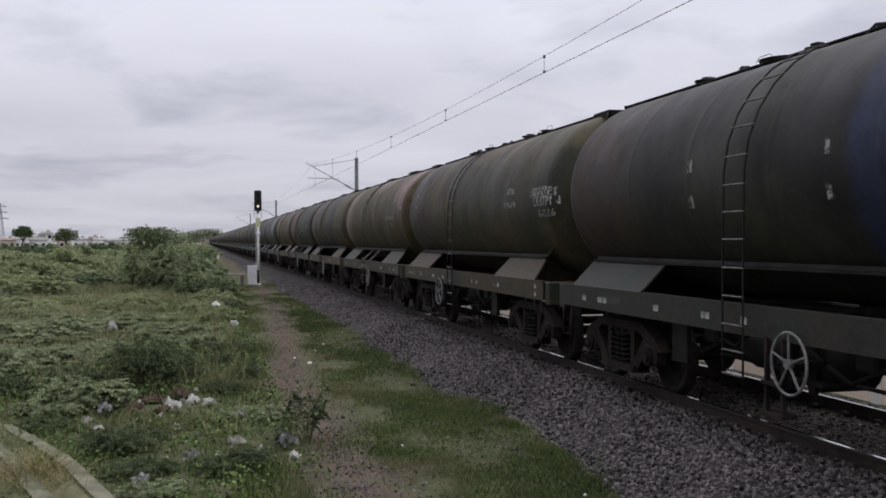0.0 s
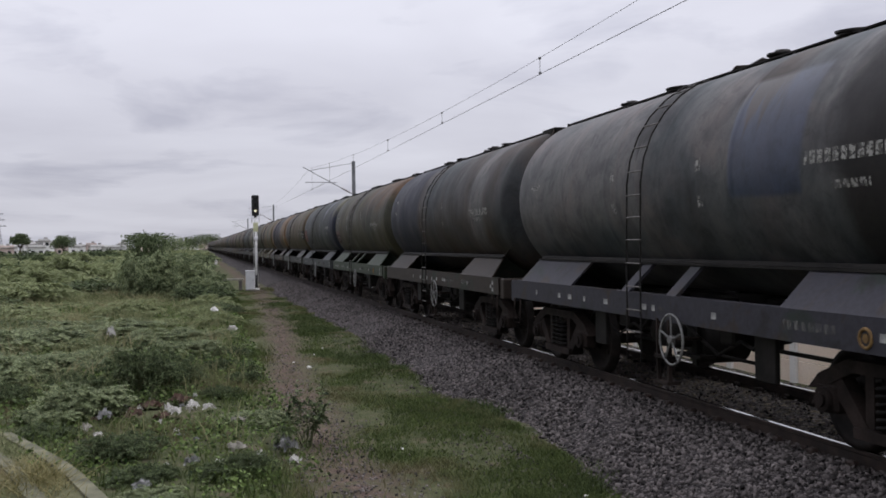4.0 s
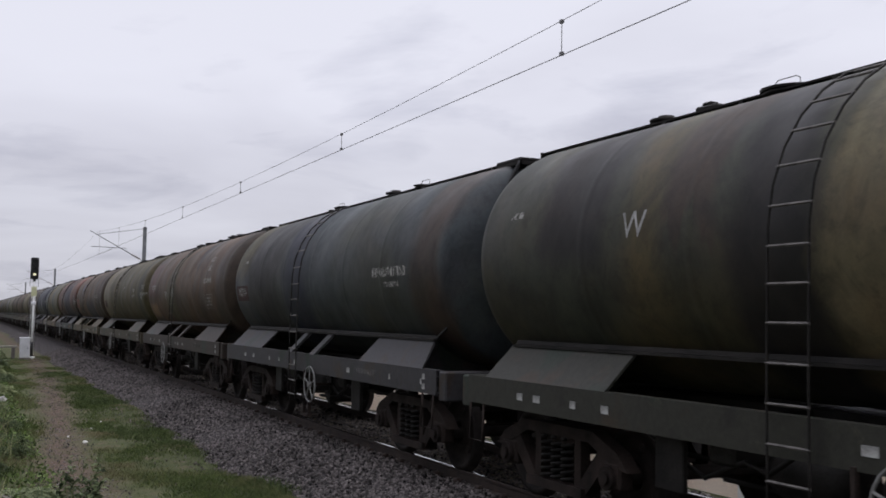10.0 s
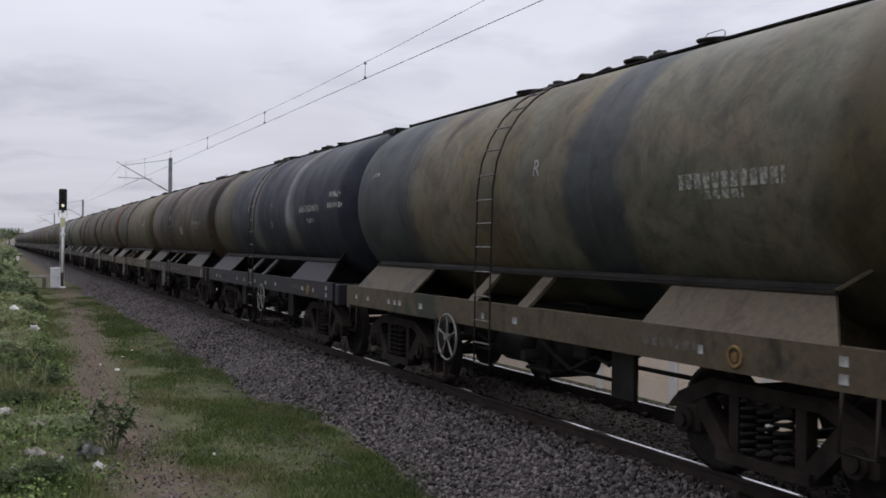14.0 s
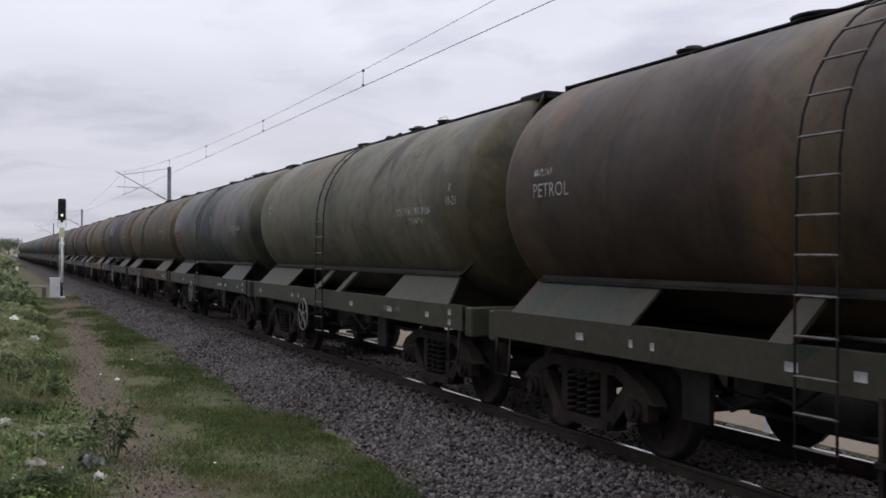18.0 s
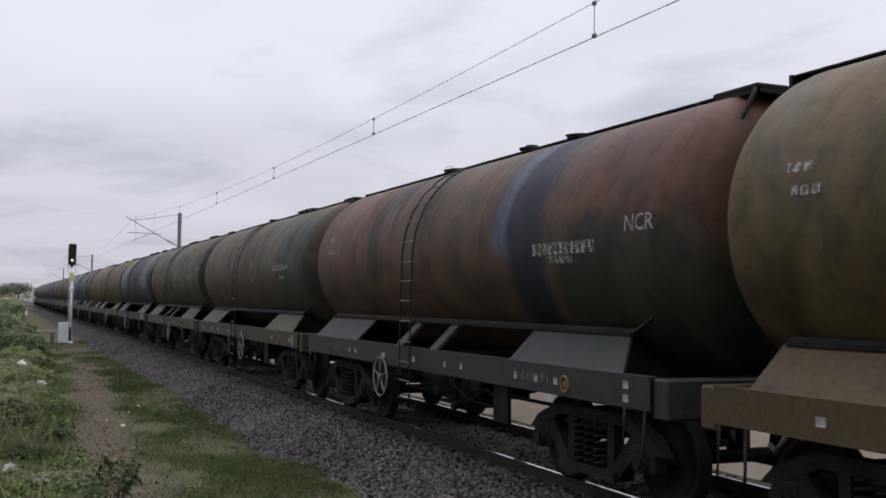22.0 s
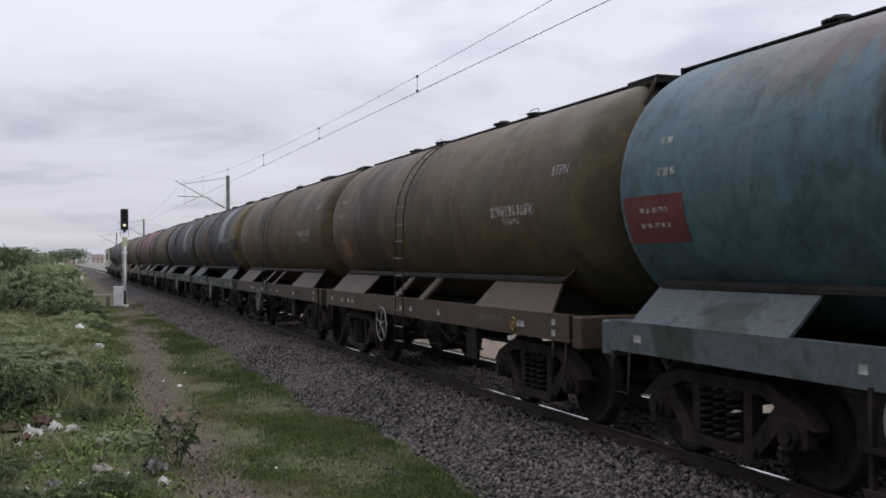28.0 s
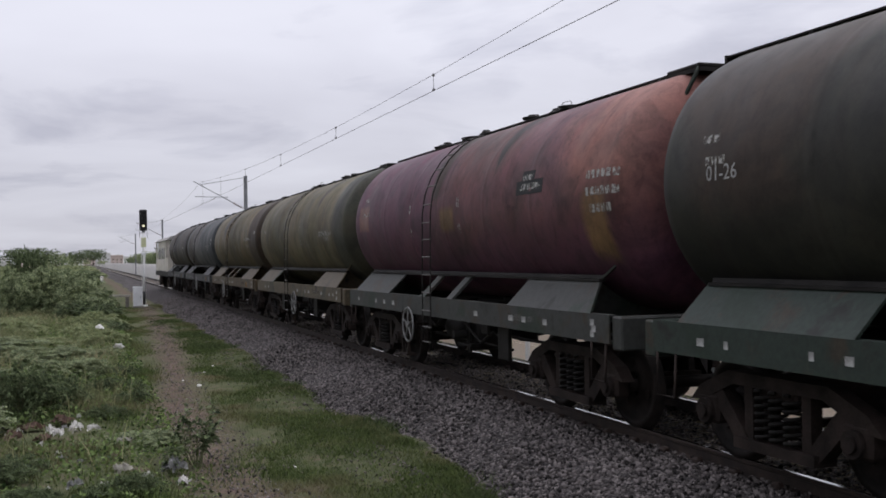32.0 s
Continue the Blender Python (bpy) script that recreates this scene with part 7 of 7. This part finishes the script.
def make_wagon(k):
    base, second, wheel_side, struts, bands = FLEET[k]
    rng = random.Random(500 + k)
    extra = WORDS[bands[0][4]] if bands else "dusty"
    wg = thing("tank_wagon", "%s tank wagon with %s patches, rolling on the rails" % (WORDS[base], extra if extra != WORDS[base] else "stained"), "tank wagon", "train of tank wagons")
    col = PAINT[base] if rng.random() < 0.75 else PAINT[second]
    other = rng.choice(((0.060, 0.055, 0.034), (0.040, 0.048, 0.036), (0.066, 0.050, 0.032), (0.045, 0.045, 0.040)))
    col = tuple(0.64 * c + 0.20 * d for c, d in zip(col, other))
    if k in FRAME_PAINT:
        col = tuple(1.22 * c for c in FRAME_PAINT[k])
    col = (1.04 * col[0], 0.95 * col[1], col[2])

    def put(name, parent=wg, at=None, label="", key=None):
        ob = part(name, W[key or name], parent, label, at)
        ob.color = (*col, 1)
        return ob

    half = pose(0, 0, 0, 0, 0, 180)
    barrel = put("barrel", label="weathered %s barrel" % WORDS[base])
    barrel.material_slots[0].link = "OBJECT"
    spills = []  # oil that ran down from the manholes and over the ladder
    for y in (-2.15, 1.95, 0.6):
        if rng.random() < 0.55:
            y += rng.uniform(-0.4, 0.4)
            w = rng.uniform(0.12, 0.45)
            spills.append((y + w, y - w, rng.uniform(2.9, 3.7), 4.2, rng.choice(("black", "darkbrown", "darkbrown")), "run"))
    barrel.material_slots[0].material = tank_mat(k + 2, base, second, bands + tuple(spills))
    put("walkway", label="dark narrow walkway")
    pf = put("end_platform", at=pose(0, -5.72, 4.165))
    for m in (1, -1):
        put("platform_stay", pf, Matrix.Diagonal((m, 1, 1, 1)))
    put("walkway_end")
    for y in (-2.15, 1.95):
        d = put("manhole", at=pose(0, y, 4.19))
        put("manhole_lid", d, pose(0, 0, 0.075, 5 if y < 0 else 0))
        if rng.random() < 0.3:
            put("grab_rail", d, pose(-0.2, 0.25 * rng.uniform(-1, 1), 0.06) @ Matrix.Diagonal((0.6, 0.6, 0.6, 1)))
    for y in (rng.uniform(-1.5, -1.1), rng.uniform(0.9, 1.3), rng.uniform(2.6, 3.4)):
        if rng.random() < 0.4:
            put("vent_cap", at=pose(rng.uniform(-0.12, 0.08), y, 4.252, 0, 0, rng.uniform(-20, 20)))
    if rng.random() < 0.45:
        put("vapour_pipe", at=pose(0, rng.uniform(-1.2, 0.9), 4.24))
    put("valve", at=pose(0, -0.55, 4.26))
    if rng.random() < 0.6:
        put("valve", at=pose(0, 3.9, 4.25))
    for side in (Matrix(), half):
        put("solebar", at=side)
        put("side_ledge", at=side)
        put("skirt_panel", at=side @ pose(0, -4.08, 0))
        put("skirt_panel", at=side @ pose(0, 4.08, 0), key="square_skirt")
        put("skirt_stay", at=side @ pose(0, -4.08, 0))
        if struts:
            put("side_strut", at=side @ pose(0, -0.50, 0))
        put("hanger", at=side @ pose(0, -2.3, 0))
        put("hanger", at=side @ pose(0, 2.1, 0))
    if struts:
        put("side_strut", at=pose(0, 0.85, 0))
    lad = put("stile", at=pose(0, LADDER_OFF - 0.21, 0), label="dark curved side ladder")
    lad.name = "ladder"
    put("stile", lad, pose(0, 0.42, 0))
    for x, z in LADDER_STEPS:
        put("rung", lad, pose(x, 0.21, z))
    put("handwheel", at=pose(0, LADDER_OFF - wheel_side * 1.05, 0), label="pale grey brake handwheel")
    put("handwheel_bracket", at=pose(0, LADDER_OFF - wheel_side * 1.05, 0))
    put("brake_lever", at=pose(0, -0.3, 0))
    put("brake_drum", at=pose(0, LADDER_OFF - 0.62, 0))
    for y in (-1.25, 1.6):
        put("valve_box", at=pose(0, y, 0))
        put("brake_pipe", at=pose(0, y, 0))
    for y in (-5.5, 5.5):
        put("footstep", at=pose(0, y, 0))
    for e in (-1, 1):
        put("headstock", at=pose(0, e * 5.86, 0, 0, 0, 0 if e < 0 else 180))
        put("end_saddle", at=pose(0, e * 4.5, 0))
        put("coupler", at=pose(0, e * 5.72, 0, 0, 0, 0 if e < 0 else 180))
        put("brake_hose", at=pose(0, e * 5.95, 0, 0, 0, 0 if e < 0 else 180))
    put("centre_sill")
    put("brake_cylinder", at=pose(0, 0.9, 0))
    put("air_reservoir", at=pose(0, -1.3, 0))
    put("outlet_pipe", at=pose(0, -0.2, 0))
    put("brake_rod")
    sets = []
    for yb in (-4.2, 4.2):
        bg = put("bolster", at=pose(0, yb, 0), label="dark cast-steel bogie")
        bg.name = "bogie"
        for side in (Matrix(), half):
            put("side_frame", bg, side)
            for y in (-1.02, 1.02):
                put("axle_box", bg, side @ pose(0, y, 0))
        for y in (-0.2, 0.0, 0.2):
            put("spring", bg, pose(0, y, 0))
        for y in (-1.0, 1.0):
            sets.append(put("wheelset", bg, pose(0, y, 0.5)))
            put("brake_beam", bg, pose(0, y * 0.42, 0))
    # painted marks on the camera side
    for i in range(rng.randint(7, 11)):
        put("stencil", at=pose(0, rng.uniform(-5.4, 5.4), 0.30) @ Matrix.Diagonal((1, rng.uniform(0.5, 1.5), 0.75, 1)))
    put("load_board", at=pose(0, -3.3 + rng.uniform(-0.2, 0.2), 0), label="worn stencilled lettering")
    if rng.random() < 0.5:
        put("load_board", at=pose(0, rng.choice((-1.8, 3.9)), 0), label="worn stencilled lettering")
    for z in (0.24, 0.37):
        put("stencil", at=pose(0, -5.35, z) @ Matrix.Diagonal((1, 0.9, 0.75, 1)))
    if rng.random() < 0.7:
        put("ring_emblem", at=pose(0, -4.18, 0), label="brown-yellow painted ring emblem")
    if k == 34:
        put("plate", at=pose(0, -4.55, 0), label="yellow stencilled plate")
    for y, hw, top, low, paint in PANELS.get(k, ()):
        dark = paint == "blackboard"
        part("painted_panel", tank_patch("painted_panel", y + hw, y - hw, low, top, M[paint], RB + 0.004), wg, "black painted number panel" if dark else "faded red painted panel")
        if not dark:
            for i in range(2):
                part("painted_bar", bar_mesh(hw * 1.0, 0.05, y, top - (0.3 + 0.32 * i) * (top - low), k + i), wg)
    for body, y, arc, h in WORDING.get(k, ()):
        part("lettering", tank_text(body, y, arc, h), wg, "faded white lettering")

    def bar(length, h, y, arc, i):
        part("painted_bar", bar_mesh(length, h, y, arc, 7 * k + i), wg, "worn white running number" if i == 0 else "")

    for i, row in enumerate(SERIALS.get(k, ())):
        bar(*row, min(i, 1))
    if k not in SERIALS:
        bar(1.35, 0.11 + 0.03 * rng.random(), -3.85 + rng.uniform(-0.15, 0.15), rng.uniform(-0.12, 0.06), 0)
    if k in (4, 16):  # a framed block of small lettering
        for z in (-0.22, -0.58):
            bar(0.95, 0.018, -3.75, z, 1)
        for y in (-3.28, -4.22):
            bar(0.02, 0.36, y, -0.40, 1)
        for z in (-0.31, -0.40, -0.49):
            bar(0.75, 0.045, -3.75, z, 1)
    elif k not in SERIALS:
        bar(0.55, 0.08, -3.85, -0.24, 1)
    if k not in WORDING and rng.random() < 0.6:
        for j in range(rng.randint(1, 3)):
            bar(rng.uniform(0.35, 0.8), 0.10, -5.4, 0.22 - 0.2 * j, 2 + j)
    if rng.random() < 0.6:
        bar(rng.uniform(0.2, 0.35), 0.08, 4.85, rng.uniform(0.3, 0.5), 5)
    if rng.random() < 0.6:
        bar(rng.uniform(0.3, 0.5), 0.08, 4.75, rng.uniform(0.1, 0.22), 6)
    if k not in WORDING:
        for y in (1.6, -0.85):
            yy = y + rng.uniform(-0.2, 0.2)
            bar(0.11, 0.15, yy, 0.14, 7)
            bar(0.11, 0.15, yy, -0.28, 8)
    return wg, sets


TRAIN = {k: make_wagon(k) for k in sorted(FLEET)}


def make_brake_van():
    van = thing("brake_van", "cream brake van with open verandah at the train's tail", "brake van", "train of tank wagons")

    def put(name, b, mat, label="", parent=van):
        return part(name, b.mesh(name, M[mat]), parent, label)

    put("underframe", Build().box(-1.45, 1.45, -6.0, 6.0, 0.95, 1.3, 0.03), "black")
    put("cabin", Build().box(-1.4, 1.4, -3.6, 3.6, 1.3, 3.55, 0.04), "cream")
    roof = Build().prism_y([(-1.52, 3.5), (-1.2, 3.75), (-0.5, 3.9), (0.5, 3.9), (1.2, 3.75), (1.52, 3.5)], -6.0, 6.0)
    put("roof", roof, "roof")
    for y in (-2.4, -0.8, 0.8, 2.4):
        for s in (-1, 1):
            put("window", Build().box(s * 1.41 - 0.02, s * 1.41 + 0.02, y - 0.4, y + 0.4, 2.2, 3.0, 0.01), "glassdark")
    for e in (-1, 1):
        for s in (-1, 1):
            put("verandah_post", Build().box(s * 1.35 - 0.05, s * 1.35 + 0.05, e * 5.9 - 0.05, e * 5.9 + 0.05, 1.3, 3.52), "cream")
            put("side_rail", Build().box(s * 1.38 - 0.03, s * 1.38 + 0.03, min(e * 3.7, e * 5.8), max(e * 3.7, e * 5.8), 1.3, 2.25, 0.01), "cream")
        put("end_rail", Build().box(-1.3, 1.3, e * 5.9 - 0.03, e * 5.9 + 0.03, 1.3, 2.2, 0.01), "cream")
        put("cabin_door", Build().box(-0.35, 0.35, e * 3.61 - 0.02, e * 3.61 + 0.02, 1.35, 3.2, 0.01), "bogie")
    sets = []
    for yb in (-4.0, 4.0):
        bg = part("bogie", W["bolster"], van, "dark cast-steel bogie", pose(0, yb, 0))
        for side in (Matrix(), pose(0, 0, 0, 0, 0, 180)):
            part("side_frame", W["side_frame"], bg, "", side)
        for y in (-1.0, 1.0):
            sets.append(part("wheelset", W["wheelset"], bg, "", pose(0, y, 0.5)))
    return van, sets


VAN = make_brake_van()


DRIFT = ((0, 0.0), (7, 0.25), (9, 0.17), (13, 0.0), (19, -0.2), (23, -0.05), (28, -0.12), (32, 0.06))  # small surges of the train


def run(t):
    """Metres that the slowing train has rolled after t seconds."""
    return 18.22 * t - 0.042 * t * t - float(np.interp(t, [p[0] for p in DRIFT], [p[1] for p in DRIFT]))


def motions():
    times = [i * 1.0 for i in range(33)]
    todo = [(wg, sets, LADDER_AT_START - LADDER_OFF + PITCH * k) for k, (wg, sets) in TRAIN.items()]
    todo.append((*VAN, LADDER_AT_START - LADDER_OFF + PITCH * 48 + 6.21 + 6.5))
    for ob, sets, y in todo:
        walk(ob, [(t, pose(XC, y - run(t), 0)) for t in times])
        # wheels turn while the wagon is close enough for it to be seen
        near = [i for i in range(961) if -16 < y - run(i / 30) < 34]
        for w in sets:
            yb = w.location.y
            if not near:
                walk(w, [(0, pose(0, yb, 0.5)), (32, pose(0, yb, 0.5))])
                continue
            rows = []
            for i in sorted({0, *near, 960}):
                j = min(max(i, near[0]), near[-1])
                rows.append((i / 30, pose(0, yb, 0.5, math.degrees(run(j / 30) / 0.5) % 360)))
            walk(w, rows)


motions()
